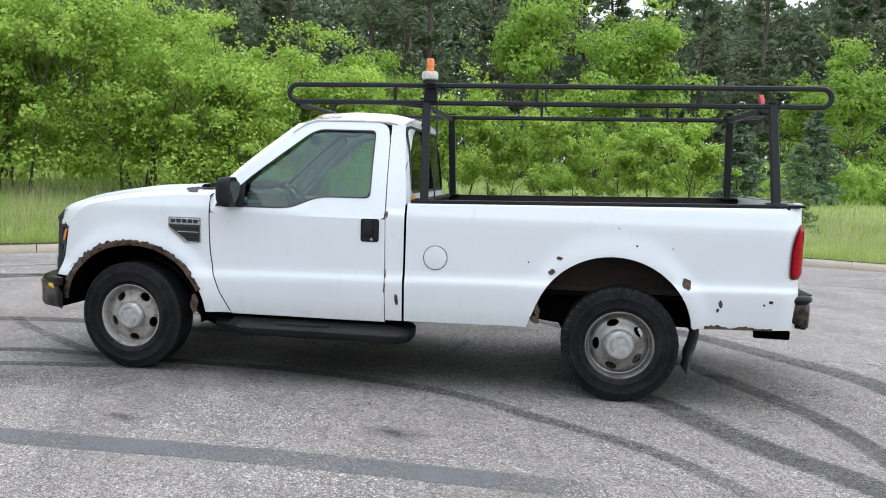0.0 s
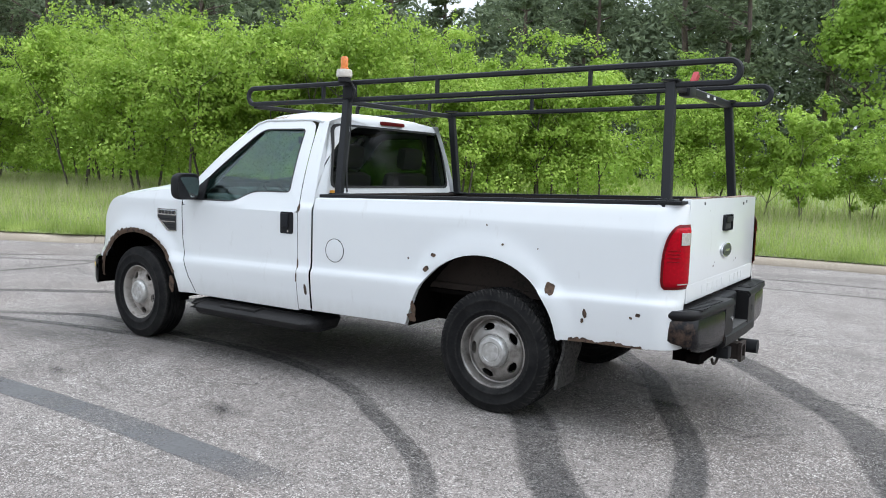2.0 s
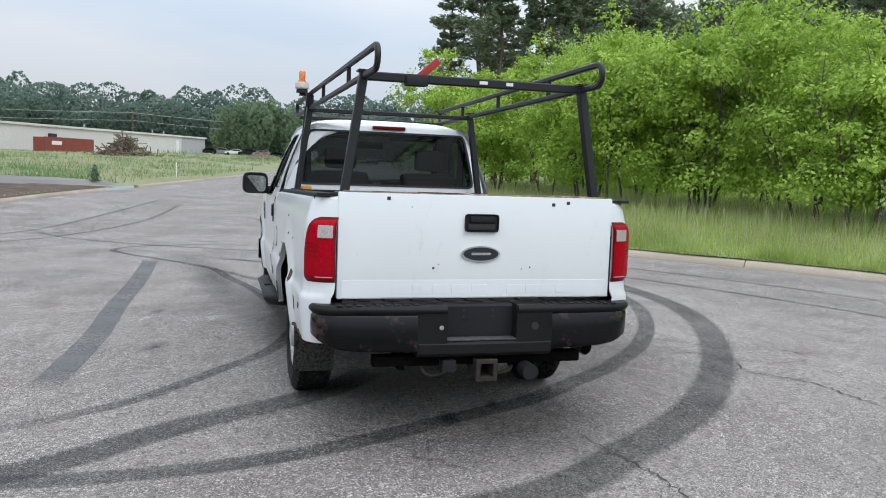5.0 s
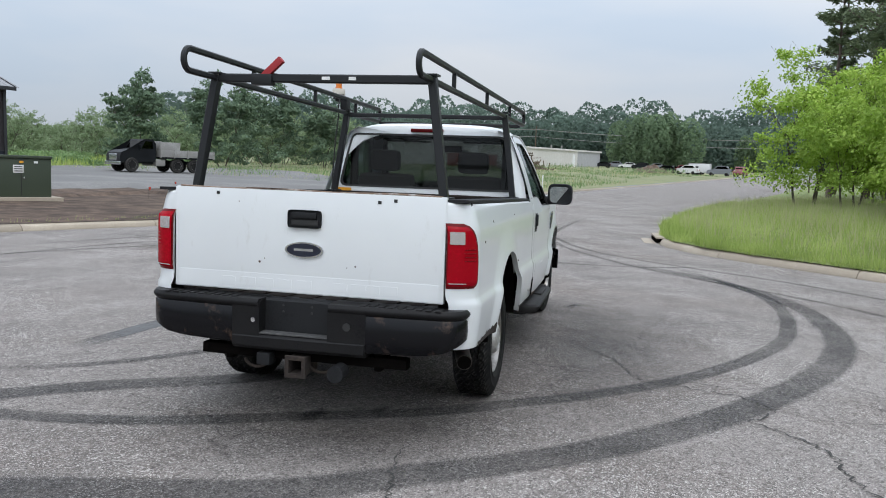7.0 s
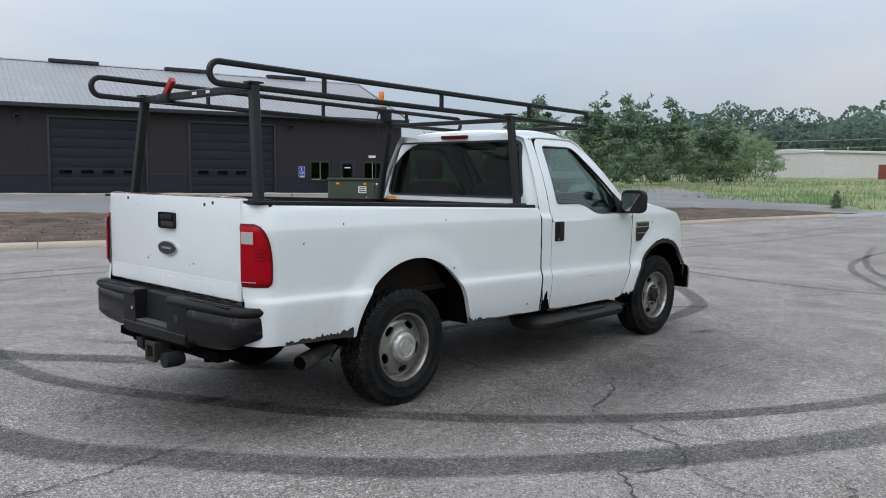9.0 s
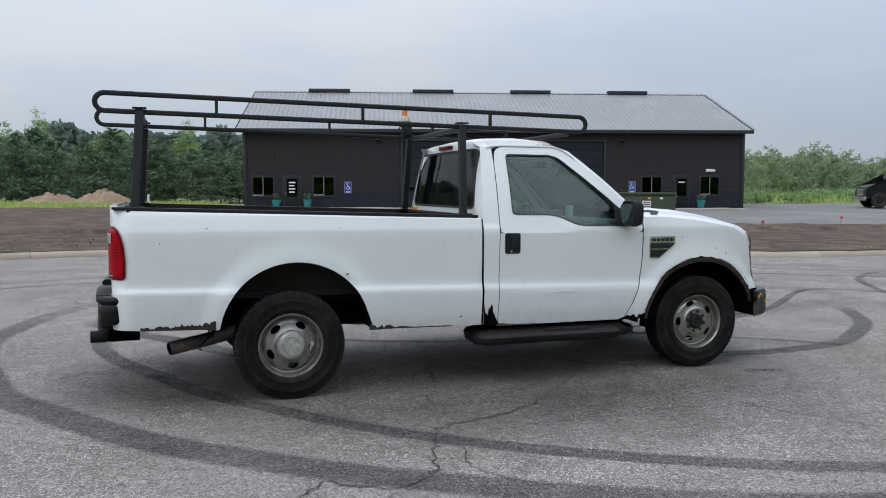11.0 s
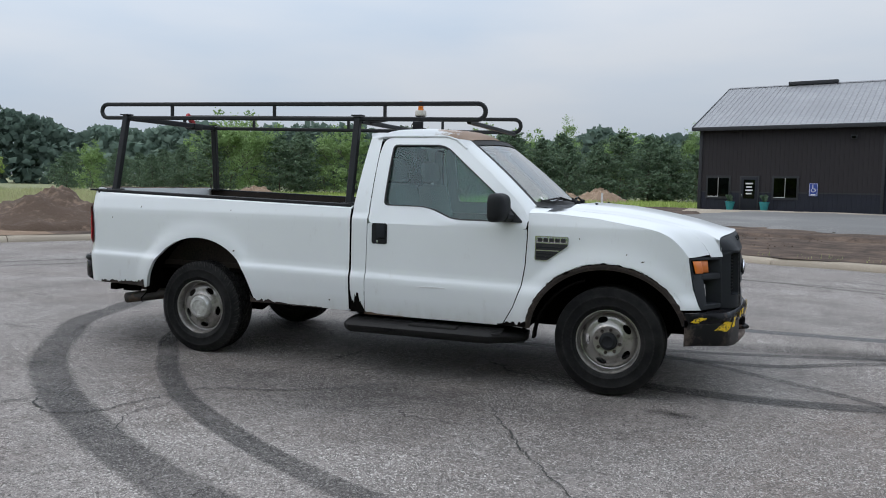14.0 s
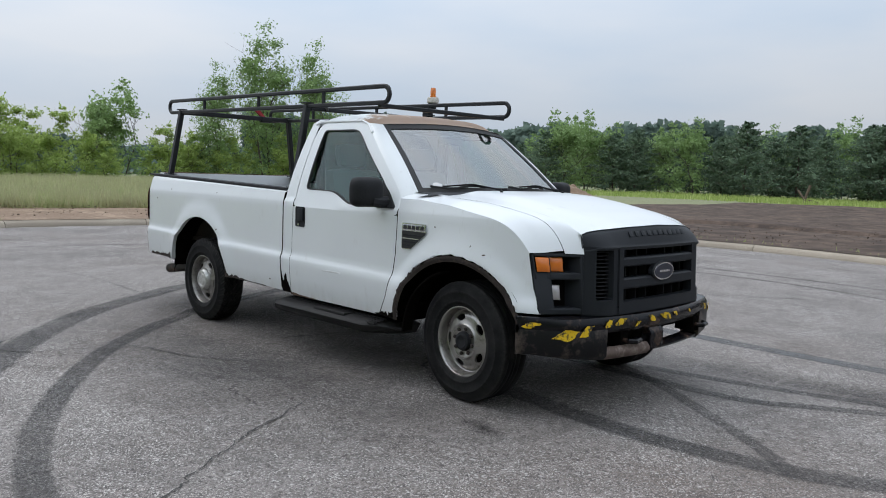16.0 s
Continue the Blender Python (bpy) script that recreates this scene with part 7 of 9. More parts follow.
fb = bumper_sheet("front_bumper", -.985, .985, .545, .648, 0, BUMPER_STEEL, truck, 44, .16)
tagged(fb, "scraped black steel front bumper with torn hazard tape")
for s in (-1, 1):
    bumper_sheet("bumper_end", s * .56, s * .985, .385, .600, .004, SCRAPED, fb, 18, .14)
bumper_sheet("lower_bar", -.57, .57, .395, .432, -.01, BUMPER_STEEL, fb, 24, .09)
bumper_sheet("centre_post", -.16, -.02, .40, .55, 0, BUMPER_STEEL, fb, 6, .07)
bumper_sheet("scrape_plate", -.56, -.17, .385, .462, .004, mat("bare_scraped_steel", (.26, .21, .18), (.12, .085, .07), .6, .3, big=6, fine=30), fb, 12, .03)
for y in (-.37, .52):
    bm = sweep(bmesh.new(), [(4.16, y, .49), (bump_x(y) + .005, y, .487), (bump_x(y) + .03, y + .03, .485), (bump_x(y) + .02, y + .09, .487), (bump_x(y) - .02, y + .11, .49)], rect(.030, .030, .3))
    part("tow_hook", bm, BUMPER_STEEL, fb)
    part("hook_mount", boxed(4.16, 4.30, y - .03, y + .05, .44, .545, .006), SHADE_BLACK, fb)
rnd = random.Random(5)
for k, (y, z, w) in enumerate(((-.955, .60, .03), (-.83, .555, .075), (-.72, .575, .06), (-.55, .612, .05), (-.45, .618, .07), (-.30, .592, .025), (-.16, .616, .045), (.0, .618, .085), (.12, .617, .04), (.34, .612, .02), (.66, .60, .05), (.80, .58, .06), (.93, .585, .035))):
    hgt, sl = min(.058, w * .95), .35 * w * (1 if y < -.2 else -1)
    quad = [(y - w * .5 + sl, z + hgt * .5), (y + w * .5 + sl, z + hgt * .5), (y + w * .42 - sl, z - hgt * .5), (y - w * .5 - sl, z - hgt * .45)]
    pts = [(u + rnd.uniform(-.008, .008), min(.632, v) + rnd.uniform(-.007, .005)) for u, v in [tuple(q) for q in resample(quad, 18)]]
    part("hazard_tape", plate(pts, .0025, lambda u, v, d: (bump_x(u) + d + (.010 if abs(u) > .54 else .004), u, v)), YELLOW, fb)

# ---------- wheels ----------
def tyre_mesh(tread_deep):
    bm = bmesh.new()
    W, n = .245, 200
    prof = [(.218, -.085), (.226, -.105), (.250, -.118), (.256, -.1215), (.264, -.1225), (.268, -.1205), (.312, -.1225), (.317, -.1245), (.326, -.1240), (.331, -.1205), (.352, -.116), (.374, -.104)]
    cross = [(.385, -.096)] + [(.388, -.088 + .176 * i / 14) for i in range(15)] + [(.385, .096)]
    allp = prof + cross + [(r, -w) for r, w in reversed(prof)]
    i0 = len(prof)
    rings = []
    for i in range(n):
        a = 2 * math.pi * i / n
        ring = []
        for j, (r, w) in enumerate(allp):
            k = j - i0
            if 0 <= k < len(cross):
                shift = int(abs(k - 8) * 1.4)
                deep = ((i + shift) % 5 in (0,)) or (k in (4, 8, 12) and (i // 3) % 2 == 0) or (k in (5, 9, 11) and (i // 3) % 2 == 1)
                if tread_deep and deep:
                    r -= .011
                elif not tread_deep and (k in (4, 7, 9, 12)):
                    r -= .007
            elif tread_deep and (j == i0 - 1 or j == i0 + len(cross)) and i % 5 < 2:
                r -= .006
            ring.append(bm.verts.new((r * math.cos(a), w, r * math.sin(a))))
        rings.append(ring)
    for i in range(n):
        r0, r1 = rings[i], rings[(i + 1) % n]
        for j in range(len(allp) - 1):
            bm.faces.new((r0[j], r0[j + 1], r1[j + 1], r1[j]))
    return bm


def rim_mesh(rc=.153, hr=.0225, ha=.27):
    """Pressed steel wheel with five oval slots; outer face towards +y."""
    bm = bmesh.new()
    n = 160
    prof = [(.222, .098), (.229, .102), (.229, .106), (.222, .107), (.214, .098), (.2095, .070), (.206, .044), (.197, .040), (.190, .046)]
    prof += [(.184 - .0055 * k, float(np.interp(.184 - .0055 * k, [.118, .135, .165, .184], [.078, .072, .066, .054]))) for k in range(13)]
    prof += [(.108, .087), (.098, .086), (.085, .080), (.060, .078), (.0, .078)]
    rings = [[bm.verts.new((r * math.cos(2 * math.pi * i / n), h, r * math.sin(2 * math.pi * i / n))) for i in range(n)] if r > 0 else None for r, h in prof]
    mid = bm.verts.new((0, prof[-1][1], 0))
    span = 2 * math.pi / 5

    def local(a, r):
        return ((a + span / 2) % span - span / 2) / ha, (r - rc) / hr
    for q in range(len(prof) - 1):
        for i in range(n):
            j = (i + 1) % n
            if rings[q + 1] is None:
                bm.faces.new((rings[q][i], rings[q][j], mid))
                continue
            u, v = local(2 * math.pi * (i + .5) / n, (prof[q][0] + prof[q + 1][0]) / 2)
            if u * u + v * v > 1:
                bm.faces.new((rings[q][i], rings[q][j], rings[q + 1][j], rings[q + 1][i]))
    bm.verts.ensure_lookup_table()
    ext = [e for e in bm.edges if e.is_boundary and .12 < math.hypot(e.verts[0].co.x, e.verts[0].co.z) < .185]
    for v in {v for e in ext for v in e.verts}:
        a, r = math.atan2(v.co.z, v.co.x), math.hypot(v.co.x, v.co.z)
        u, w = local(a, r)
        k = 1 / math.hypot(u, w) - 1
        a, r = a + u * ha * k, r + w * hr * k
        v.co.x, v.co.z = r * math.cos(a), r * math.sin(a)
    r = bmesh.ops.extrude_edge_only(bm, edges=ext)
    for v in r["geom"]:
        if isinstance(v, bmesh.types.BMVert):
            v.co.y -= .016
    bmesh.ops.delete(bm, geom=[v for v in bm.verts if not v.link_faces], context="VERTS")
    # barrel behind the face
    lathe(bm, [(.215, .095), (.205, .05), (.20, -.10), (.218, -.105)], n, "y", ends=False)
    return bm


def make_wheel(deep, steel, cap, slot=(.153, .0225, .27)):
    w = part("wheel", tyre_mesh(deep), RUBBER, truck, "black tyre on a slotted steel wheel", 30)
    w.name = "wheel"
    part("rim", rim_mesh(*slot), steel, w, "", 40)
    bm = bmesh.new()
    lathe(bm, [(.0, .02), (.14, .02), (.155, .0), (.155, -.06), (0, -.06)], 32, "y")
    part("brake_disc", bm, SHADE_BLACK, w)
    if cap:
        bm = bmesh.new()
        lathe(bm, [(.104, .072), (.103, .090), (.096, .110), (.085, .121), (.064, .124), (.060, .119), (.056, .119), (.053, .123), (0, .123)], 32, "y")
        part("hub_cap", bm, CAP, w, "dull silver centre cap")
    else:
        bm = bmesh.new()
        lathe(bm, [(.064, .05), (.064, .092), (.058, .104), (.040, .110), (.034, .106), (0, .106)], 28, "y")
        part("hub", bm, BLACK, w, "black hub cover")
        for k in range(8):
            a = k * math.pi / 4 + .2
            bm = bmesh.new()
            lathe(bm, [(.0125, .070), (.0125, .090), (.009, .096), (0, .096)], 6, "y", (.083 * math.cos(a), 0, .083 * math.sin(a)))
            part("wheel_nut", bm, RUST_DARK, w)
    return w


w1 = make_wheel(True, STEEL, True)
w1.location = (-.025, .822, HUBZ)
copy_thing(w1, pose(.012, -.806, HUBZ, 0, 25, 180))
w3 = make_wheel(False, STEEL_PALE, True, (.160, .0275, .245))
w3.matrix_basis = pose(3.452, .826, HUBZ + .004, 0, 20, -3)
w4 = make_wheel(False, STEEL_WORN, False, (.155, .0215, .25))
w4.matrix_basis = pose(3.442, -.800, HUBZ + .006, 0, 0, 177)

# ---------- underside ----------
bm = bmesh.new()
for s in (-1, 1):
    sweep(bm, [(-1.15, s * .46, .60), (-.35, s * .46, .66), (.3, s * .46, .66), (.7, s * .44, .52), (2.9, s * .42, .48), (4.1, s * .40, .52)], rect(.08, .16))
for x in (-1.0, -.4, .6, 1.5, 2.4):
    box(bm, x - .04, x + .04, -.46, .46, .52 if x > .5 else .60, .60 if x > .5 else .68)
part("chassis", bm, SHADE_BLACK, truck)
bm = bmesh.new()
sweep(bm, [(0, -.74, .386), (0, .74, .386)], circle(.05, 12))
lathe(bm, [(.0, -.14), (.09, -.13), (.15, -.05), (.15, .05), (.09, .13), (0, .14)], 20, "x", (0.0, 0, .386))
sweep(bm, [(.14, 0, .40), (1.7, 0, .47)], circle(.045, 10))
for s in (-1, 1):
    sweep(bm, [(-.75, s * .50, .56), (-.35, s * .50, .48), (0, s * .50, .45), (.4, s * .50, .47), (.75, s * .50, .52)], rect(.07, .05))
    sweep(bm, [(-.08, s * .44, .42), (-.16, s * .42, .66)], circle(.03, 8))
part("rear_axle", bm, SHADE_BLACK, truck)
bm = bmesh.new()
lathe(bm, [(.10, -.07), (.20, -.09), (.34, -.10), (.375, -.06), (.375, .06), (.34, .10), (.20, .09), (.10, .07)], 36, "z", (-.68, 0, .56))
part("spare_tyre", bm, RUBBER, truck)
bm = bmesh.new()
lathe(bm, [(.03, -.42), (.10, -.38), (.12, -.30), (.12, .30), (.10, .38), (.03, .42)], 20, "x", (1.15, -.42, .50))
part("silencer", bm, RUST_DARK, truck)
bm = bmesh.new()
sweep(bm, [(AXF, -.72, .386), (AXF, .72, .386)], rect(.10, .10))
box(bm, AXF - .25, AXF + .25, -.32, .32, .42, .80, .05)
box(bm, 2.35, 3.1, -.25, .25, .42, .62, .05)
part("front_axle", bm, SHADE_BLACK, truck)
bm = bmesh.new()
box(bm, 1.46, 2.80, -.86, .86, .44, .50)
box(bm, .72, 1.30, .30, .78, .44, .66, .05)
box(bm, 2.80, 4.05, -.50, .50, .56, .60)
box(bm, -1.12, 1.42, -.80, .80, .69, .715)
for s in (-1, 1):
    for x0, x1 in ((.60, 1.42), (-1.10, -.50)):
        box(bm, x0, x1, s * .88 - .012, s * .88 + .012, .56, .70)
part("floor_pan", bm, SHADE_BLACK, truck)
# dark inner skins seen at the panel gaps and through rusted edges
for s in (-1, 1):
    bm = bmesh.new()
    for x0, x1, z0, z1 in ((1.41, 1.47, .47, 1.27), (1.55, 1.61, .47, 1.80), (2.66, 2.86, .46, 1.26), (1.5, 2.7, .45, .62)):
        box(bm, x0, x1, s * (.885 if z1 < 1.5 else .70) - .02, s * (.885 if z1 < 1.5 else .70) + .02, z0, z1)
    part("inner_sill", bm, SHADE_BLACK, truck)
    # wheel arch liners, the arch's shade put into their near-black colour
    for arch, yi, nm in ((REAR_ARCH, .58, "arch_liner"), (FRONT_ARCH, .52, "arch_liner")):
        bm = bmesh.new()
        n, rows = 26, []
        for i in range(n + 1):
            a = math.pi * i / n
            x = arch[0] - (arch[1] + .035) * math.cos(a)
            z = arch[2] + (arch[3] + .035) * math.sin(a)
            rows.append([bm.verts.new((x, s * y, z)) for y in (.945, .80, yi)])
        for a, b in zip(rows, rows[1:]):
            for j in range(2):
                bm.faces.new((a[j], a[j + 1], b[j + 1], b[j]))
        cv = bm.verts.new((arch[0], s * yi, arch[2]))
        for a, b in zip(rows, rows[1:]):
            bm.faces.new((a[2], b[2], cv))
        part(nm, bm, SHADE_BLACK, truck)
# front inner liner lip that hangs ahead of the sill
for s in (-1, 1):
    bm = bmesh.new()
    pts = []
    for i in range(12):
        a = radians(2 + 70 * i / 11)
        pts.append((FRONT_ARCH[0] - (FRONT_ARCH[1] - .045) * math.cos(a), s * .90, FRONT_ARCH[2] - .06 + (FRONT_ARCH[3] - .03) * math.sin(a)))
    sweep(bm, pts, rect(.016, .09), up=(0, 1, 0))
    part("liner_edge", bm, SHADE_BLACK, truck)

# running boards
for s in (-1, 1):
    sec = [(.70, .425), (.86, .422), (.98, .408), (1.035, .395), (1.050, .378), (1.040, .345), (1.005, .318), (.90, .300), (.74, .308)]
    bm = bmesh.new()
    rows = []
    for x, k in ((1.39, .50), (1.415, .85), (1.47, 1), (2.58, 1), (2.66, .80), (2.83, .50)):
        rows.append([bm.verts.new((x, s * (.70 + (y - .70) * (k if y > .9 else 1)), .36 + (z - .36) * k)) for y, z in sec])
    for a, b in zip(rows, rows[1:]):
        for j in range(len(sec)):
            bm.faces.new((a[j], a[(j + 1) % len(sec)], b[(j + 1) % len(sec)], b[j]))
    bm.faces.new(rows[0]), bm.faces.new(rows[-1][::-1])
    rb = part("running_board", bm, BOARD, truck, "black moulded running board with ribbed tread", 40)
    for k in range(5):
        part("tread_rib", boxed(1.50, 2.68, s * (.90 + k * .026) - .006, s * (.90 + k * .026) + .006, .412 - k * .006 - .002, .424 - k * .006, .003), BOARD, rb)
    part("tread_pad", boxed(1.96, 2.34, s * .965 - .05, s * .965 + .05, .398, .420, .005), BOARD, rb)
    for x in (1.6, 2.55):
        part("board_bracket", boxed(x - .03, x + .03, min(s * .5, s * .9), max(s * .5, s * .9), .36, .40), SHADE_BLACK, rb)

# ---------- rear bumper and hitch ----------
def rear_x(y):
    return -1.290 + .05 * (abs(y) / .92) ** 2 + .045 * smoothstep((abs(y) - .86) / .08)


def rear_slab(name, y0, y1, z0, z1, off, depth, material, parent, n=12, bev=.012, drop=None):
    bm = bmesh.new()
    rows = []
    for i in range(n + 1):
        y = y0 + (y1 - y0) * i / n
        x = rear_x(y) + off
        za = z0 + (drop(y) if drop else 0)
        rows.append([bm.verts.new((a, y, b)) for a, b in ((x + depth, za), (x + bev, za), (x, za + bev), (x, z1 - bev), (x + bev, z1), (x + depth, z1))])
    for a, b in zip(rows, rows[1:]):
        for j in range(6):
            bm.faces.new((a[j], a[(j + 1) % 6], b[(j + 1) % 6], b[j]))
    bm.faces.new(rows[0]), bm.faces.new(rows[-1][::-1])
    return part(name, bm, material, parent, "", 40)


def bumper_run(name, side, y0, zl, zh, out, depth, material, parent, label="", ribs=False):
    """Bumper half in one pressing: from the middle outwards and round the corner to the wheel side."""
    path = [(rear_x(y), y) for y in lin(y0, .80, 14)]
    cx, cy = rear_x(.80) + .135, .80
    path += [(cx - .135 * math.cos(a), cy + .140 * math.sin(a)) for a in [radians(9 * k) for k in range(1, 11)]]
    path += [(cx + .06, .941), (cx + .11, .939)]
    bm, rows, L = bmesh.new(), [], len(path)
    for k, (x, y) in enumerate(path):
        ax, ay = path[max(0, k - 1)]
        bx, by = path[min(L - 1, k + 1)]
        d = Vector((bx - ax, by - ay, 0)).normalized()
        nrm = Vector((-d.y, d.x, 0))
        f = k / (L - 1)
        z0, z1 = zl(f), zh(f)
        h = z1 - z0
        bv = min(.016, h * .3)
        sec = ((-depth, z0 + bv), (out - bv * 1.2, z0), (out - .003, z0 + bv), (out, z0 + h * .5), (out - .002, z1 - bv), (out - bv, z1), (-depth, z1))
        rows.append([bm.verts.new((x + nrm.x * o, side * (y + nrm.y * o), z)) for o, z in sec])
    for a, b in zip(rows, rows[1:]):
        for j in range(7):
            bm.faces.new((a[j], a[(j + 1) % 7], b[(j + 1) % 7], b[j]))
    bm.faces.new(rows[0]), bm.faces.new(rows[-1][::-1])
    return part(name, bm, material, parent, label, 45)


rbump = bumper_run("rear_bumper", 1, .215, lambda f: .722, lambda f: .772, .004, .17, BUMPER_BLACK, truck, "black step bumper with rusty corners and a recessed plate pocket")
bumper_run("bumper_top", -1, .195, lambda f: .722, lambda f: .772, .004, .17, BUMPER_BLACK, rbump)
for s in (-1, 1):
    bumper_run("bumper_corner", s, .37 if s > 0 else .40, lambda f: .515 + .020 * f + .060 * smoothstep((f - .35) / .6), lambda f: .728, -.006, .13, BUMPER_STEEL, rbump)
    for k in range(9):
        y = s * (.38 + k * .052)
        part("tread_rib", boxed(-1.255, -1.17, y - .016, y + .016, .769, .777, .003), BUMPER_BLACK, rbump)
rear_slab("pocket_back", -.20, .22, .575, .768, .085, .10, BLACK, rbump, 4)
for y0, y1 in ((.21, .375), (-.405, -.19)):
    rear_slab("pocket_wall", y0, y1, .49, .765, .006, .15, BUMPER_BLACK, rbump, 4, .02)
rear_slab("step_ledge", -.40, .37, .490, .580, .0, .17, BUMPER_BLACK, rbump, 12, .02)
part("ledge_pad", boxed(-1.280, -1.19, -.20, .215, .578, .586, .004), mat("scuffed_plastic", (.10, .098, .095), (.05, .05, .05), .8, fine=40), rbump)
bm = bmesh.new()
lathe(bm, [(0, 0), (.022, 0), (.022, .004)], 16, "x", (-1.2815, -.30, .655))
part("key_hole", bm, SEAL, rbump)
bm = bmesh.new()
lathe(bm, [(0, 0), (.013, 0), (.013, .01)], 10, "x", (-1.287, .245, .655))
part("bolt_head", bm, CHROME, rbump)
for y, z in ((.10, .735), (-.07, .735), (.10, .70), (-.07, .70)):
    bm = bmesh.new()
    lathe(bm, [(0, 0), (.007, 0), (.007, .004)], 8, "x", (-1.209, y, z))
    part("plate_hole", bm, SEAL, rbump)
hit = part("tow_hitch", boxed(-1.20, -1.12, -.62, .60, .425, .485, .008), SHADE_BLACK, truck, "rusty square tow receiver under the bumper")
bm = bmesh.new()
cs = [[bm.verts.new((x, -.0175 + sy * w, .415 + sz * w)) for sy, sz in ((-1, -1), (1, -1), (1, 1), (-1, 1))] for x, w in ((-1.10, .050), (-1.284, .050), (-1.284, .060), (-1.305, .060), (-1.305, .038), (-1.12, .038))]
for a, b in zip(cs, cs[1:]):
    for q in range(4):
        bm.faces.new((a[q], a[(q + 1) % 4], b[(q + 1) % 4], b[q]))
bm.faces.new(cs[-1])
part("receiver_tube", bm, RUST_DARK, hit)
bm = bmesh.new()
lathe(bm, [(.0, .02), (.038, .02), (.045, .0), (.045, -.10), (0, -.10)], 20, "x", (-1.24, -.262, .405))
part("trailer_socket", bm, BLACK, hit)
bm = bmesh.new()
lathe(bm, [(.0, -.004), (.029, -.004), (.029, .01)], 20, "x", (-1.242, -.262, .405))
part("socket_cap", bm, mat("grey_socket_cap", (.28, .36, .40), (.20, .26, .30), .4), hit)
part("plug_socket", boxed(-1.27, -1.18, .15, .23, .40, .47, .01), BLACK, hit)
for y in (.44, -.45):
    part("hitch_bracket", boxed(-1.18, -1.0, y - .02, y + .02, .40, .56, .006), SHADE_BLACK, hit)
for y in (.26, -.13):
    bm = sweep(bmesh.new(), [(-1.20, y + .07 * math.cos(a), .415 + .045 * math.sin(a)) for a in lin(math.pi, 2 * math.pi, 8)], circle(.009, 6))
    part("chain_loop", bm, RUST_DARK, hit)
bm = bmesh.new()
pipe = [(1.4, -.35, .48), (.6, -.40, .47), (.3, -.52, .52), (-.1, -.60, .56), (-.38, -.72, .465), (-.60, -.80, .432), (-.80, -.86, .402)]
sweep(bm, pipe, circle(.047, 14))
ex = part("exhaust_pipe", bm, two_tone("sooty_pipe", (.06, .055, .052), (.16, .11, .08), .5, .68, 9, .6, .4), truck, "sooty steel exhaust tailpipe")
bm = bmesh.new()
sweep(bm, [(-.795, -.858, .403), (-.804, -.861, .4015)], circle(.041, 14))
part("pipe_mouth", bm, SHADE_BLACK, ex)
part("hanger_wire", sweep(bmesh.new(), [(-.47, -.90, .545), (-.55, -.905, .47), (-.60, -.905, .42), (-.605, -.90, .395), (-.59, -.90, .385)], circle(.005, 6)), SHADE_BLACK, truck)
# mud flaps
for s, y0, y1 in ((1, .70, .965),):
    bm = bmesh.new()
    vs = []
    for k in range(9):
        z = .66 - .43 * k / 8
        x = -.475 - .035 * math.sin(k * .55) - (.02 if k > 6 else 0)
        w = .015 * k / 8
        vs.append([bm.verts.new((x, y, z)) for y in (y0 + w, y1 - w * .5)] + [bm.verts.new((x - .016, y, z)) for y in (y1 - w * .5, y0 + w)])
    for a, b in zip(vs, vs[1:]):
        for j in range(4):
            bm.faces.new((a[j], a[(j + 1) % 4], b[(j + 1) % 4], b[j]))
    bm.faces.new(vs[0]), bm.faces.new(vs[-1][::-1])
    part("mud_flap", bm, RUBBER, truck, "worn black rubber mud flap")
bm = bmesh.new()
sweep(bm, [(-.52, .93, .55), (-.60, .935, .545), (-.64, .935, .60), (-.60, .935, .645), (-.55, .93, .63)], rect(.012, .02))
part("torn_bracket", bm, RUST, truck)

# ---------- interior ----------
for y0, nm in ((.40, "driver_seat"), (-.40, "passenger_seat")):
    st = part("seat", boxed(1.72, 2.22, y0 - .27, y0 + .27, .70, .90, .06), CLOTH, truck, "dark grey cloth bucket seat")
    bm = boxed(-.07, .07, -.26, .26, 0, .62, .06, pose(1.74, y0, .86, 0, -12, 0))
    part("seat_back", bm, CLOTH_SEAT, st)
    bm = boxed(-.05, .05, -.14, .14, 0, .19, .05, pose(1.60, y0, 1.49, 0, -8, 0))
    part("head_rest", bm, CLOTH_SEAT, st)
part("centre_console", boxed(1.75, 2.3, -.12, .12, .65, 1.0, .05), CLOTH, truck)
bm = boxed(2.50, 2.95, -.80, .80, .95, 1.25, .06)
dash = part("dashboard", bm, CLOTH_PALE, truck)
part("instrument_hood", boxed(2.47, 2.72, .18, .62, 1.18, 1.315, .05), CLOTH, dash)
bm = bmesh.new()
M = Matrix.Translation((2.36, .40, 1.19)) @ Matrix.Rotation(radians(-62), 4, "Y")
ringp = [M @ Vector((.19 * math.cos(a), .19 * math.sin(a), 0)) for a in [2 * math.pi * i / 28 for i in range(28)]]
sweep(bm, ringp, circle(.015, 8), closed=True, up=(.3, 0, 1))
for a in (.4, 2.74, 4.71):
    sweep(bm, [M @ Vector((.03 * math.cos(a), .03 * math.sin(a), .0)), M @ Vector((.185 * math.cos(a), .185 * math.sin(a), 0))], rect(.04, .018))
lathe(bm, [(.07, -.02), (.07, .02), (0, .03)], 16, "z", (0, 0, 0), M)
part("steering_wheel", bm, BLACK, truck)
part("steering_column", sweep(bmesh.new(), [(2.38, .40, 1.17), (2.62, .40, 1.05)], circle(.04, 10)), BLACK, truck)
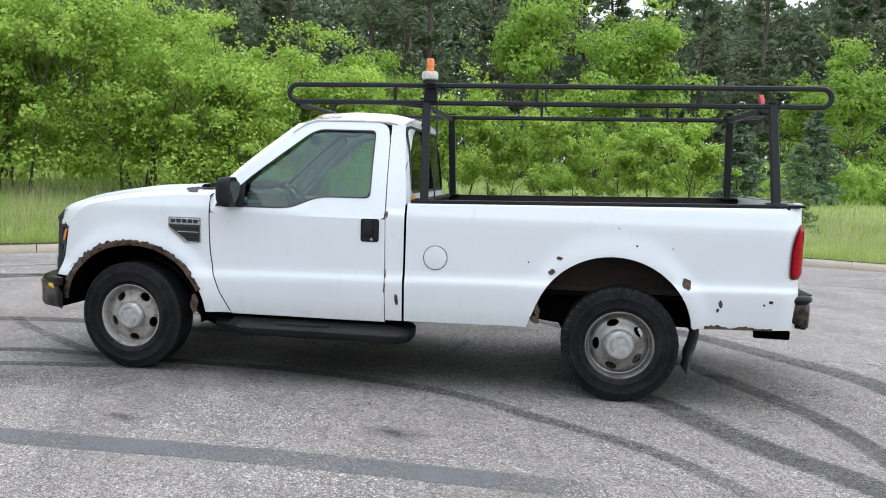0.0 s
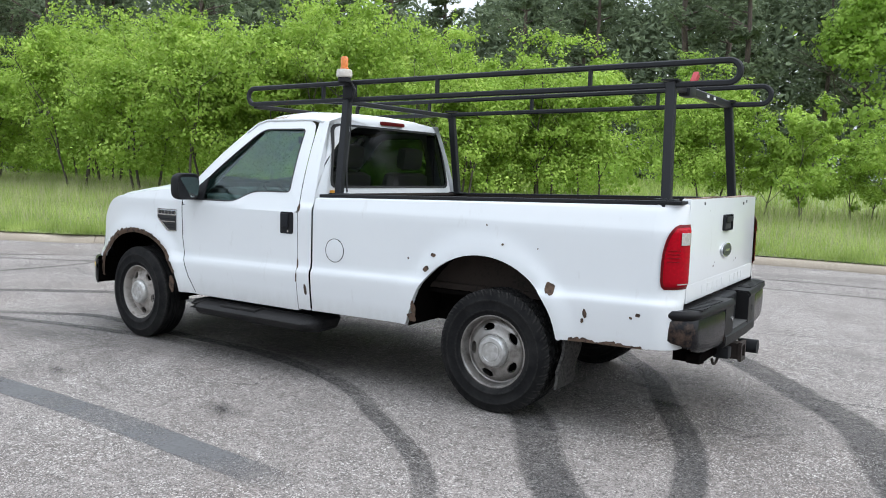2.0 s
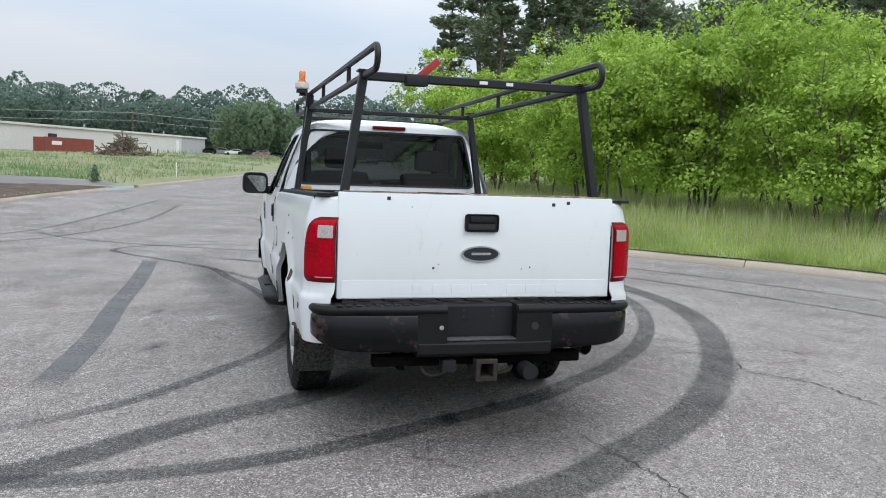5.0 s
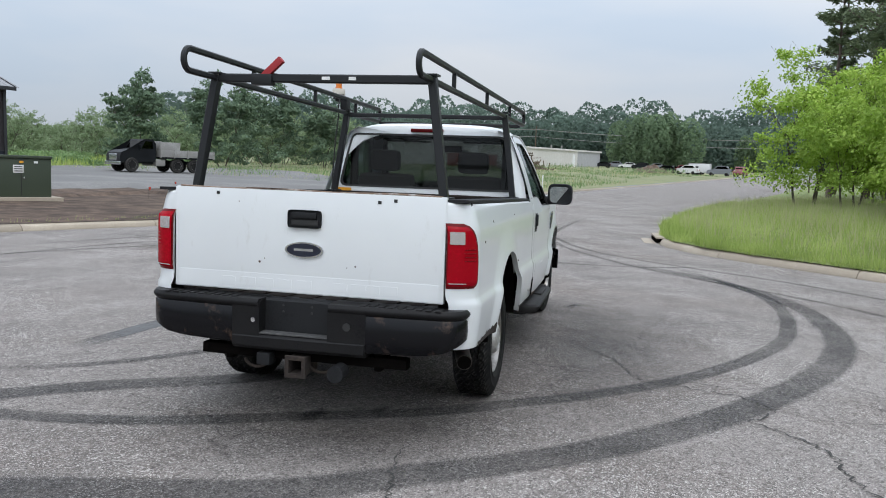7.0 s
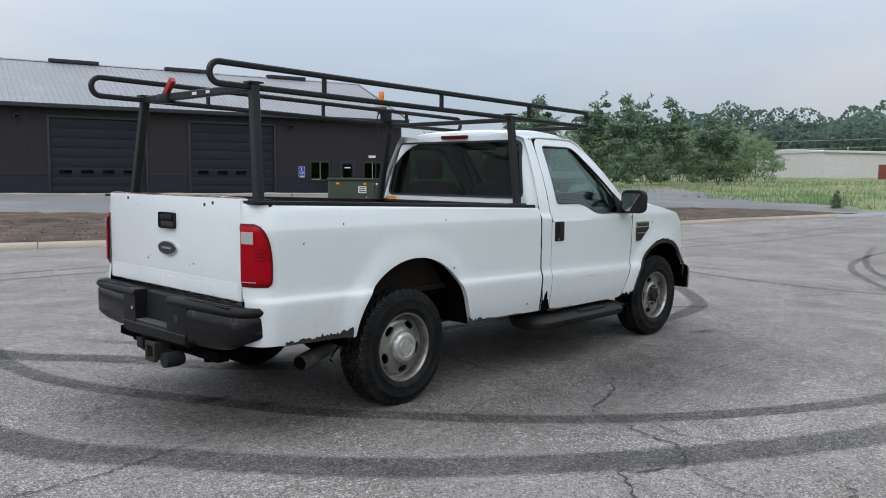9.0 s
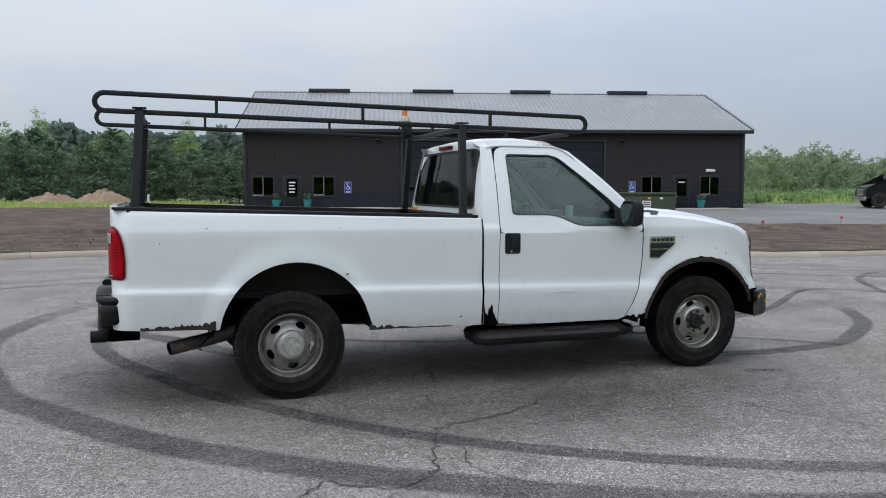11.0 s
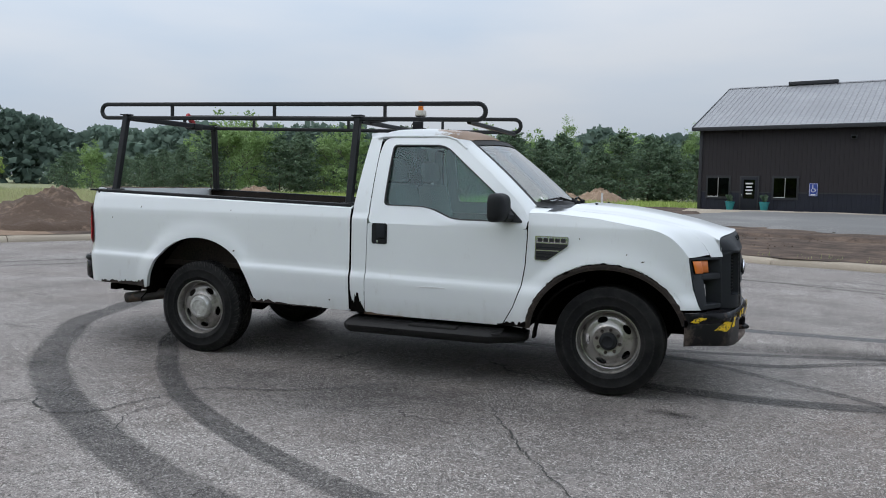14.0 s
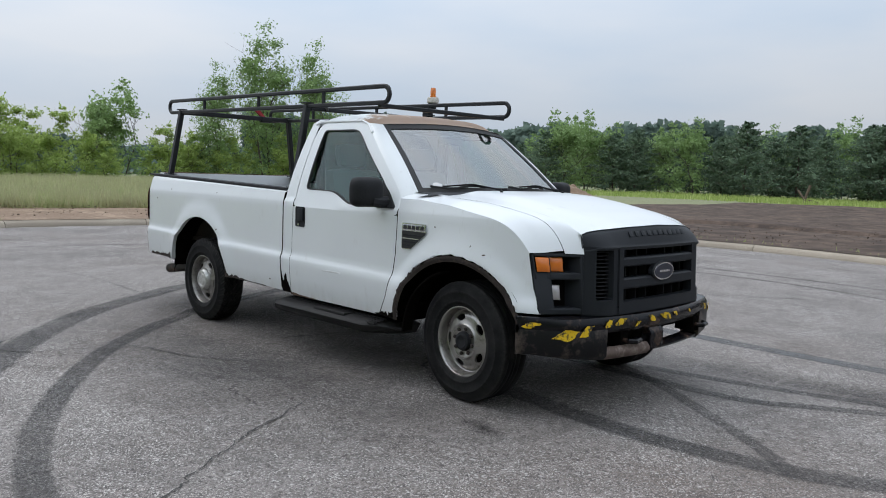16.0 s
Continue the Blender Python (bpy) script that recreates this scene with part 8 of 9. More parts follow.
part("rear_view_mirror", boxed(2.36, 2.385, -.13, .13, 1.69, 1.755, .012), BLACK, truck)
part("cab_floor", boxed(1.48, 2.9, -.86, .86, .52, .56), SHADE_BLACK, truck)
part("head_lining", boxed(1.56, 2.20, -.60, .60, 1.808, 1.820), CLOTH_PALE, truck)
for s in (-1, 1):
    part("door_card", boxed(1.62, 2.78, s * .86 - .02, s * .86 + .02, .56, 1.20, .01), CLOTH_PALE, truck)
    part("sun_visor", boxed(2.16, 2.30, s * .38 - .2, s * .38 + .2, 1.775, 1.79, .005, Matrix.Identity(4)), CLOTH_PALE, truck)
    part("inner_pillar", sweep(bmesh.new(), [(2.80, s * .80, 1.26), (2.30, s * .635, 1.77)], rect(.035, .07)), CLOTH_PALE, truck)
    part("belt_post", boxed(1.53, 1.60, s * .68 - .02, s * .68 + .02, 1.2, 1.78, .01), CLOTH_PALE, truck)
part("paper_cup", lathe(bmesh.new(), [(.03, 0), (.042, .11), (0, .11)], 12, "z", (2.62, -.12, 1.25)), SIGN_WHITE, truck)

# ---------- ladder rack ----------
def rail_z(x):
    return float(np.interp(x, [-1.27, 2.42], [2.128, 2.088]))


def rail_y(x):
    return float(np.interp(x, [-1.27, 2.42], [.645, .715]))


rack = part("ladder_rack", sweep(bmesh.new(), [(-.965, -rail_y(-1) + .02, 2.006), (-.965, rail_y(-1) - .02, 2.006)], rect(.042, .048)), RACK, truck, "black enamelled steel ladder rack with rust at the joints")
part("cross_bar", sweep(bmesh.new(), [(1.375, -rail_y(1.3) + .02, 1.965), (1.375, rail_y(1.3) - .02, 1.965)], rect(.045, .035)), RACK, rack)
part("cross_bar", sweep(bmesh.new(), [(2.30, -rail_y(2.3) + .015, 1.953), (2.30, rail_y(2.3) - .015, 1.953)], rect(.032, .032)), RACK, rack)
for s in (-1, 1):
    x0, x1, h = (-1.275, 2.295, .060) if s > 0 else (-1.185, 2.375, .060)
    pts = []
    for a in lin(90, 270, 11):
        pts.append((x0 + h * math.cos(radians(a)), s * rail_y(x0), rail_z(x0) - h + h * math.sin(radians(a))))
    for x in lin(x0 + .05, x1 - .05, 12):
        pts.append((x, s * rail_y(x), rail_z(x) - 2 * h))
    for a in lin(-90, 90, 11):
        pts.append((x1 + h * math.cos(radians(a)), s * rail_y(x1), rail_z(x1) - h + h * math.sin(radians(a))))
    for x in lin(x1 - .05, x0 + .05, 12):
        pts.append((x, s * rail_y(x), rail_z(x)))
    part("side_rail", sweep(bmesh.new(), pts, rect(.034, .030, .25), closed=True, up=(0, 1, 0)), RACK, rack)
    for x in ((-.46, .585, 1.60) if s < 0 else (-.48, .60, 1.59)):
        part("upright", boxed(x - .010, x + .010, s * rail_y(x) - .012, s * rail_y(x) + .012, rail_z(x) - .115, rail_z(x) - .005), RACK, rack)
    for xt, xb, yb in ((-.965, -1.005, .752), (1.365, 1.345, .795)):
        zt = rail_z(xt) - .105 if xt < 0 else 1.985
        po = part("post", sweep(bmesh.new(), [(xb, s * yb, bed_top(xb) + .002), (xb + (xt - xb) * .5, s * (yb + (rail_y(xt) - yb) * .5), (bed_top(xb) + zt) / 2), (xt, s * rail_y(xt), zt)], rect(.048, .055, .12), up=(1, 0, 0)), RACK, rack)
        part("foot_plate", boxed(xb - .06, xb + .06, s * yb - .045, s * yb + .045, bed_top(xb) + .008, bed_top(xb) + .020, .003), RACK, rack)
        part("post_cap", boxed(xt - .045, xt + .045, s * rail_y(xt) - .035, s * rail_y(xt) + .035, rail_z(xt) - .098, rail_z(xt) - .088), RACK, rack)
    part("brace", sweep(bmesh.new(), [(1.375, s * (rail_y(1.4) - .20), 1.965), (1.62, s * (rail_y(1.6) - .01), 1.972)], rect(.022, .022)), RACK, rack)
# red load stop on the rear bar
bm = boxed(-.016, .016, -.075, .075, -.020, .020, .003, Matrix.Translation((-.985, .290, 2.062)) @ Matrix.Rotation(radians(-42), 4, "X"))
part("load_stop", bm, RED_PAINT, rack, "faded red steel load stop")
part("stop_block", boxed(-1.005, -.935, .29, .42, 1.965, 2.030, .012), RACK, rack)
for y, w in ((-.02, .04), (-.18, .035)):
    part("white_label", boxed(-.990, -.9865, y - w, y + w * .2, 1.998, 2.016), SIGN_WHITE, rack)
# amber beacon on its bracket
BX, BY = 1.335, .768
bc = part("beacon", lathe(bmesh.new(), [(.0, 2.128), (.050, 2.128), (.056, 2.136), (.056, 2.170), (.050, 2.184), (.0, 2.186)], 24, "z", (BX, BY, 0)), WHITE_PL, truck, "amber warning beacon on a yellowed white base")
part("beacon_lens", lathe(bmesh.new(), [(.031, 2.184), (.031, 2.196), (.026, 2.20), (.027, 2.262), (.020, 2.275), (0, 2.278)], 20, "z", (BX, BY, 0)), AMBER, bc)
part("beacon_foot", lathe(bmesh.new(), [(.0, 2.098), (.048, 2.098), (.044, 2.128), (.0, 2.128)], 20, "z", (BX, BY, 0)), BLACK, bc)
part("beacon_arm", boxed(BX - .03, BX + .03, .70, BY + .02, 2.075, 2.098, .004), BLACK, bc)
part("beacon_cable", sweep(bmesh.new(), [(BX - .04, .74, 2.10), (BX - .08, .735, 2.04), (BX - .05, .745, 1.95), (BX - .06, .765, 1.75), (BX - .05, .785, 1.5), (BX - .06, .79, 1.32)], circle(.006, 6)), SEAL, bc)
part("beacon_bracket", boxed(BX - .045, BX + .045, .675, .735, 1.985, 2.085, .008), BLACK, bc)

# ---------- rust and small damage on the body ----------
for k, (x, z, rx, rz, s) in enumerate(((.397, .957, .018, .013, 1), (.445, .865, .024, .017, 1), (-.425, .828, .026, .040, 1), (.530, .600, .018, .045, 1), (.545, .540, .032, .026, 1),
                                       (-.645, .708, .014, .022, 1), (-.63, .665, .010, .012, 1), (-.955, .735, .012, .012, 1), (-.915, .715, .007, .008, 1), (-.10, 1.06, .006, .008, 1), (.02, 1.17, .005, .005, 1), (.60, .92, .006, .006, 1), (-.33, 1.05, .004, .005, 1),
                                       (.40, .89, .008, .006, -1), (1.27, .545, .006, .007, -1), (-.85, 1.12, .004, .005, -1), (-.55, 1.22, .004, .006, -1), (.35, 1.22, .004, .004, -1))):
    patch(x, z, rx, rz, s, 100 + k, RUST, bed_left if s > 0 else bed_right)
for k, (x, z, rx, rz, s) in enumerate(((2.94, .52, .03, .06, 1), (3.22, 1.115, .004, .005, -1), (3.55, 1.02, .004, .006, -1), (3.66, .975, .010, .004, -1))):
    patch(x, z, rx, rz, s, 300 + k, RUST, fenders[0] if s > 0 else fenders[1])


def eaten_edge(x0, x1, base, height, side, seed, material, parent, n=46):
    """Ragged band of rust creeping up from a panel's lower edge."""
    verts, faces = [], []
    for i in range(n + 1):
        x = x0 + (x1 - x0) * i / n
        z0 = base(x)
        h = max(.003, height((i / n)) * (1 + 1.1 * noise.noise((x * 26, seed, 0)) + .8 * noise.noise((x * 80, seed, 2))))
        verts += [(x, side * (body_y(x, z0) - .012), z0 - .004), (x, side * (body_y(x, z0) + .0035), z0 - .003), (x, side * (body_y(x, z0 + h) + .003), z0 + h), (x, side * (body_y(x, z0 + h) - .003), z0 + h)]
    for i in range(n):
        for j in range(3):
            faces.append((i * 4 + j, i * 4 + j + 1, i * 4 + j + 5, i * 4 + j + 4))
    return obj_of("rusted_edge", verts, faces, material, parent, "", 0)


eaten_edge(-.98, -.50, bed_base, lambda u: .018 + .030 * u * u, -1, 3.1, RUST_DARK, bed_right)
eaten_edge(-.98, -.55, bed_base, lambda u: .008 + .012 * u, 1, 7.7, RUST, bed_left)
eaten_edge(.56, 1.20, bed_base, lambda u: .006 + .05 * (1 - u) ** 6, -1, 4.4, RUST_DARK, bed_right)
eaten_edge(1.453, 1.570, lambda x: .470, lambda u: .035 + .085 * (1 - u * u), -1, 5.2, SHADE_BLACK, doors[1], 24)
eaten_edge(1.570, 1.90, lambda x: .458, lambda u: .004 + .02 * (1 - u) ** 4, -1, 6.3, RUST, doors[1], 24)
eaten_edge(2.64, 2.86, lambda x: .462, lambda u: .006 + .035 * u, -1, 8.8, SHADE_BLACK, fenders[1], 24)
patch(1.49, .62, .012, .04, 1, 420, RUST, doors[0])
for k, z in enumerate((1.20, .80, .70)):
    patch(1.575, z, .006, .03, 1, 430 + k, RUST, doors[0], rough=.6)
patch(2.13, .70, .10, .006, -1, 440, mat("scuff", (.42, .42, .42), (.6, .6, .6), .6), doors[1], rough=.3)


# ---------- trees and grass ----------
def leaf_mesh(name, centres, size, material, parent, seed, flat=.5, aspect=.62, label="", normals=None):
    """Many small pointed leaves with random turns, as one mesh."""
    rs = np.random.RandomState(seed)
    c = np.asarray(centres, float)
    n = len(c)
    d = rs.normal(size=(n, 3))
    d[:, 2] = d[:, 2] * flat - .15
    d /= np.linalg.norm(d, axis=1)[:, None]
    q = rs.normal(size=(n, 3))
    s = np.cross(d, q)
    s /= np.linalg.norm(s, axis=1)[:, None]
    if normals is not None:
        nn = normals / np.linalg.norm(normals, axis=1)[:, None]
        d = np.cross(nn, q)
        d /= np.linalg.norm(d, axis=1)[:, None]
        s = np.cross(nn, d)
    ln = size * rs.uniform(.6, 1.3, n)[:, None]
    a, b = c - d * ln * .5, c + d * ln * .5
    m = c + d * ln * .05
    w = s * ln * aspect * .5
    v = np.empty((n, 4, 3))
    v[:, 0], v[:, 1], v[:, 2], v[:, 3] = a, m + w, b, m - w
    me = bpy.data.meshes.new(name)
    me.vertices.add(n * 4)
    me.vertices.foreach_set("co", v.reshape(-1))
    me.loops.add(n * 4)
    me.loops.foreach_set("vertex_index", np.arange(n * 4))
    me.polygons.add(n)
    me.polygons.foreach_set("loop_start", np.arange(n) * 4)
    me.update(calc_edges=True)
    me.validate()
    me.materials.append(material)
    ob = new(name, me)
    ob.parent = parent
    return tagged(ob, label)


def grow(bm, p, d, length, r, depth, rnd, tips, bend=.25, split=3, shrink=.68):
    """Tapered limb that forks."""
    n, pts, sd = (4 if depth > 1 else 2), [p.copy()], (6 if depth > 1 else 3)
    q, v = p.copy(), d.normalized()
    for k in range(n):
        v = (v + Vector((rnd.gauss(0, bend), rnd.gauss(0, bend), rnd.gauss(0, bend * .5) + .04)) * .5).normalized()
        q = q + v * length / n
        pts.append(q.copy())
    rings = []
    for k, c in enumerate(pts):
        rr = r * (1 - .45 * k / n)
        u = v.orthogonal().normalized()
        w = v.cross(u)
        rings.append([bm.verts.new(c + (u * math.cos(a) + w * math.sin(a)) * rr) for a in [2 * math.pi * j / sd for j in range(sd)]])
    for a, b in zip(rings, rings[1:]):
        for j in range(sd):
            bm.faces.new((a[j], a[(j + 1) % sd], b[(j + 1) % sd], b[j]))
    tips.append((pts[-1], depth))
    if depth <= 1:
        tips.append((pts[1], depth))
    if depth > 0:
        for k in range(split):
            a = rnd.uniform(0, 6.28)
            out = Vector((math.cos(a), math.sin(a), rnd.uniform(.1, .9))).normalized()
            start = pts[rnd.choice((n // 2, n - 1, n))]
            grow(bm, start, (v * .6 + out * .8), length * shrink * rnd.uniform(.75, 1.15), r * .5, depth - 1, rnd, tips, bend, split, shrink)


def broadleaf(name, h, spread, seed, leaf, material, n_leaf, stems=3, clear=.22, label="", puff=.55, clumps=110, low=.26, airy=False):
    """Young tree: several slender stems, forking limbs, leaves in loose sprays round the twigs."""
    rnd = random.Random(seed)
    t = thing(name, label, "tree")
    bm, tips = bmesh.new(), []
    for k in range(stems):
        a = 2 * math.pi * k / stems + rnd.uniform(-.4, .4)
        base = Vector((.30 * math.cos(a) * (stems > 1), .30 * math.sin(a) * (stems > 1), -.1))
        grow(bm, base, Vector((math.cos(a) * spread * (.035 if airy else .10), math.sin(a) * spread * (.035 if airy else .10), 1)), h * .46, .0100 * h * (.75 if stems > 1 else 1.0), 3, rnd, tips, .20 if airy else .28, 3, .66)
    part("trunk", bm, BARK, t, "", 50)
    pts = np.array([tuple(p) for p, d in tips if p.z > h * clear])
    zmax = pts[:, 2].max()
    pts[:, 2] *= h * .94 / zmax
    rad = np.abs(pts[:, :2]).max()
    pts[:, :2] *= spread / max(rad, .1)
    rs = np.random.RandomState(seed)
    # leaf clumps round the twig ends, thick at their outside, with stray shoots
    nc = clumps
    pick = rs.randint(0, len(pts), nc)
    cen = pts[pick] + rs.normal(size=(nc, 3)) * puff * np.array([1, 1, .8]) * h / 11
    nl = int(nc * low)
    la, lr = rs.uniform(0, 6.283, nl), spread * rs.uniform(.15, .85, nl)
    cen[:nl] = np.stack([lr * np.cos(la), lr * np.sin(la), h * rs.uniform(clear + .04, .46, nl)], 1)
    # keep the crown rounded: wide in the middle, drawn in towards the top, with lobes of its own
    q = np.clip((cen[:, 2] / h - clear) / (1 - clear), 0, 1)
    ang = np.arctan2(cen[:, 1], cen[:, 0])
    lobe = 1 + .16 * np.sin(3 * ang + seed) + .12 * np.sin(5 * ang + 2 * seed + 4 * q)
    lim = spread * (.80 + .50 * q - 1.08 * q ** 2.4) * lobe
    rr = np.hypot(cen[:, 0], cen[:, 1]) + 1e-6
    cen[:, :2] *= np.minimum(1, lim / rr)[:, None]
    cr = rs.uniform(.040, .100, nc) * h * (1.12 - .35 * q)
    per = n_leaf // nc
    if airy:
        # flat sprays that fan out from each twig end and rise a little at their tips
        d = rs.normal(size=(nc, per, 3)) * np.array([1, 1, .75])
        rad3 = cr[:, None, None] * rs.uniform(.1, 1.0, (nc, per, 1)) ** .6 * np.array([1.35, 1.35, .9])
        d /= np.linalg.norm(d, axis=2)[:, :, None]
        c = cen[:, None, :] + d * rad3
        flat_r = np.linalg.norm(d[:, :, :2] * rad3[:, :, :2], axis=2)
        c[:, :, 2] += .12 * flat_r
    else:
        d = rs.normal(size=(nc, per, 3))
        d /= np.linalg.norm(d, axis=2)[:, :, None]
        rad3 = cr[:, None, None] * rs.uniform(.35, 1.0, (nc, per, 1)) ** .5 * np.array([1.25, 1.25, .60])
        c = cen[:, None, :] + d * rad3
    m = per // 7
    k = np.linspace(.7, 1.75, m)[None, :, None]
    up = rs.normal(size=(nc, 1, 3)) * np.array([.55, .55, .3]) + np.array([0, 0, .55])
    c[:, :m] = cen[:, None, :] + up * k * cr[:, None, None] + rs.normal(size=(nc, m, 3)) * .010 * h
    # leaves turn outwards and up to the light
    nr = d * .9 + np.array([0, 0, .55]) + (cen * np.array([.5, .5, 0]) / spread)[:, None, :] + rs.normal(size=d.shape) * .55
    c, nr = c.reshape(-1, 3), nr.reshape(-1, 3)
    keep = c[:, 2] > h * clear * .75
    leaf_mesh("crown", c[keep], leaf, material, t, seed + 1, normals=nr[keep])
    return t


def conifer(name, h, seed, material, n_leaf, label, clear=.1, width=.2, open_top=False, leaf=.22, rising=(-.15, .25), aspect=.45):
    """Straight stem with whorls of drooping or rising boughs set with needle tufts."""
    rnd = random.Random(seed)
    rs = np.random.RandomState(seed)
    t = thing(name, label, "tree")
    bm = bmesh.new()
    rings = []
    for k in range(9):
        z = h * k / 8
        rr = .014 * h * (1 - .85 * k / 8)
        o = Vector((.02 * h * noise.noise((k * .6, seed, 0)), .02 * h * noise.noise((k * .6, seed, 5)), 0))
        rings.append([bm.verts.new(o + Vector((rr * math.cos(a), rr * math.sin(a), z - .15))) for a in [2 * math.pi * j / 7 for j in range(7)]])
    for a, b in zip(rings, rings[1:]):
        for j in range(7):
            bm.faces.new((a[j], a[(j + 1) % 7], b[(j + 1) % 7], b[j]))
    cs = []
    z = h * clear
    boughs = []
    while z < h * .985:
        q = (z / h - clear) / (1 - clear)
        if open_top:
            r = width * h * (.55 + .9 * q - 1.25 * q * q) * rnd.uniform(.5, 1.25)
        else:
            r = width * h * (1 - q ** 2.3) ** .8 * (1 - .18 * q) * rnd.uniform(.6, 1.2) + .1
        for k in range(rnd.choice((3, 4, 5))):
            if open_top and rnd.random() < .25:
                continue
            a = rnd.uniform(0, 6.28)
            boughs.append((z, a, r * rnd.uniform(.6, 1.15), (.35 if open_top else rnd.uniform(*rising))))
        z += h * (.045 if open_top else .030)
    per = max(6, n_leaf // max(1, len(boughs)))
    for z, a, r, up in boughs:
        c, s = math.cos(a), math.sin(a)
        e = Vector((c * r, s * r, z + r * up))
        sweep(bm, [(0, 0, z), tuple(e)], circle(.006 * h * (.5 if not open_top else .8) * .6, 3))
        tt = rs.uniform(.25 if not open_top else .4, 1.05, per)
        sd = rs.normal(size=per) * r * .22 * (1.2 - tt * .5)
        zz = rs.normal(size=per) * (.05 if not open_top else .10) * r
        cs.append(np.stack([c * r * tt - s * sd, s * r * tt + c * sd, z + r * up * tt + zz], 1))
    part("trunk", bm, PINE_BARK, t, "", 50)
    leaf_mesh("crown", np.concatenate(cs), leaf, material, t, seed + 2, flat=.5, aspect=aspect)
    return t


def plant_all(base, spots, group):
    """The first spot takes the tree itself, the others copies of it."""
    for k, (x, y, s, rot) in enumerate(spots):
        m = Matrix.Translation((x, y, on_land(x, y) - .05)) @ Matrix.Rotation(radians(rot), 4, "Z")
        if k == 0:
            ob = base
            ob.matrix_world = m
        else:
            ob = copy_thing(base, m)
        ob.scale = (s, s, s)
        tagged(ob, group=group)


TREE_LABEL = "bright green young leafy tree with slender stems on the grass"
ta = broadleaf("leafy_tree", 5.5, 2.3, 21, .112, LEAF, 20000, 3, .11, TREE_LABEL, clumps=150, low=.30, airy=True)
tb = broadleaf("leafy_tree", 5.0, 2.0, 22, .108, LEAF, 18000, 2, .19, TREE_LABEL, clumps=135, low=.24, airy=True)
tc = broadleaf("leafy_tree", 5.9, 2.5, 23, .116, LEAF, 21000, 3, .10, TREE_LABEL, clumps=160, low=.30, airy=True)
td = broadleaf("leafy_tree", 3.0, 1.45, 24, .09, LEAF, 10000, 2, .15, "small bright green leafy tree in the meadow", clumps=70, low=.22, airy=True)
plant_all(ta, [(7.1, -14.2, .90, 0), (13.0, -10.9, 1.04, 70), (18.6, -10.2, 1.08, 140), (27.3, -10.0, 1.05, 200), (37, -13.5, 1.15, 260), (8.2, -11.6, .86, 300), (30.4, -9.0, 1.26, 330), (17.5, -16.5, 1.15, 30)], "young trees along the curb")
plant_all(tb, [(6.0, -14.9, .92, 20), (15.6, -9.7, 1.14, 90), (22.8, -10.6, 1.2, 170), (32, -12.4, 1.15, 230), (3.0, -15.3, .78, 310), (9.4, -14.9, .98, 120), (43, -16, 1.3, 10), (11.9, -14.2, 1.0, 200)], "young trees along the curb")
plant_all(tc, [(10.3, -12.0, .98, 45), (14.6, -11.9, 1.0, 250), (25.3, -13.5, 1.15, 190), (50, -19, 1.4, 60), (30, -15.5, 1.2, 150), (20.6, -13.6, 1.08, 10)], "young trees along the curb")
plant_all(td, [(1.9, -15.4, .86, 0), (.7, -15.1, 1.0, 80), (-1.7, -15.4, .93, 160), (-3.2, -16.0, 1.08, 240), (-.4, -16.6, .8, 20)], "small trees in the meadow")
te = broadleaf("tall_tree", 12.0, 5.0, 31, .24, LEAF_B, 24000, 2, .06, "tall mid-green broadleaved tree in front of the pines", puff=.75, clumps=190)
plant_all(te, [(-1.6, -40, 1.12, 0), (-15.5, -41, .78, 90), (-24, -42, .85, 200), (-33, -46, 1.0, 300), (27, -29, .72, 40), (10.5, -39, .62, 130)], "tall trees at the wood's edge")
tp = conifer("tall_pine", 18, 41, NEEDLE, 9000, "tall dark pine with a bare lower trunk", .22, .17, True, .36, aspect=.34)
tq = conifer("tall_pine", 16, 43, NEEDLE, 8800, "tall dark pine with a bare lower trunk", .16, .19, True, .36, aspect=.34)
rnd = random.Random(77)
sp1, sp2 = [], []
EDGE = [(50, -14), (44, -21), (36, -28), (26, -34), (14, -40), (2, -46), (-10, -49), (-25, -49), (-42, -45)]
for k in range(36):
    t = (k % 22) / (21 if k < 22 else 13) * 7.999
    a, b = EDGE[int(t)], EDGE[int(t) + 1]
    f = t - int(t)
    row = k // 22
    x, y = a[0] + (b[0] - a[0]) * f, a[1] + (b[1] - a[1]) * f
    (sp1 if k % 2 else sp2).append((x + row * 1.5 + rnd.uniform(-1.6, 1.6), y - row * 4.2 + rnd.uniform(-1.6, 1.6), rnd.uniform(.85, 1.15), rnd.uniform(0, 360)))
for k, (x, y) in enumerate(((55.6, -15.9), (50.1, -16.5), (56.8, -21.5), (50.4, -21.2), (52.9, -25.3), (46.4, -24.9), (49.4, -29.6))):
    (sp1 if k % 2 else sp2).append((x, y, (.98, 1.08, .9)[k % 3], 50 * k))
plant_all(tp, sp1, "pine wood behind the meadow")
plant_all(tq, sp2, "pine wood behind the meadow")
ts = conifer("young_spruce", 3.0, 47, NEEDLE_B, 4200, "young blue-green spruce in the meadow", .05, .30, False, .16)
plant_all(ts, [(-5.1, -18.9, 1.0, 0), (-9.5, -26, 1.3, 50)], "young conifers in the meadow")
tw = conifer("sapling_pine", 2.2, 48, LEAF_C, 1500, "pale green pine sapling in the tall grass", .04, .22, False, .14)
plant_all(tw, [(-5.3, -13.3, 1.0, 0)], "young conifers in the meadow")
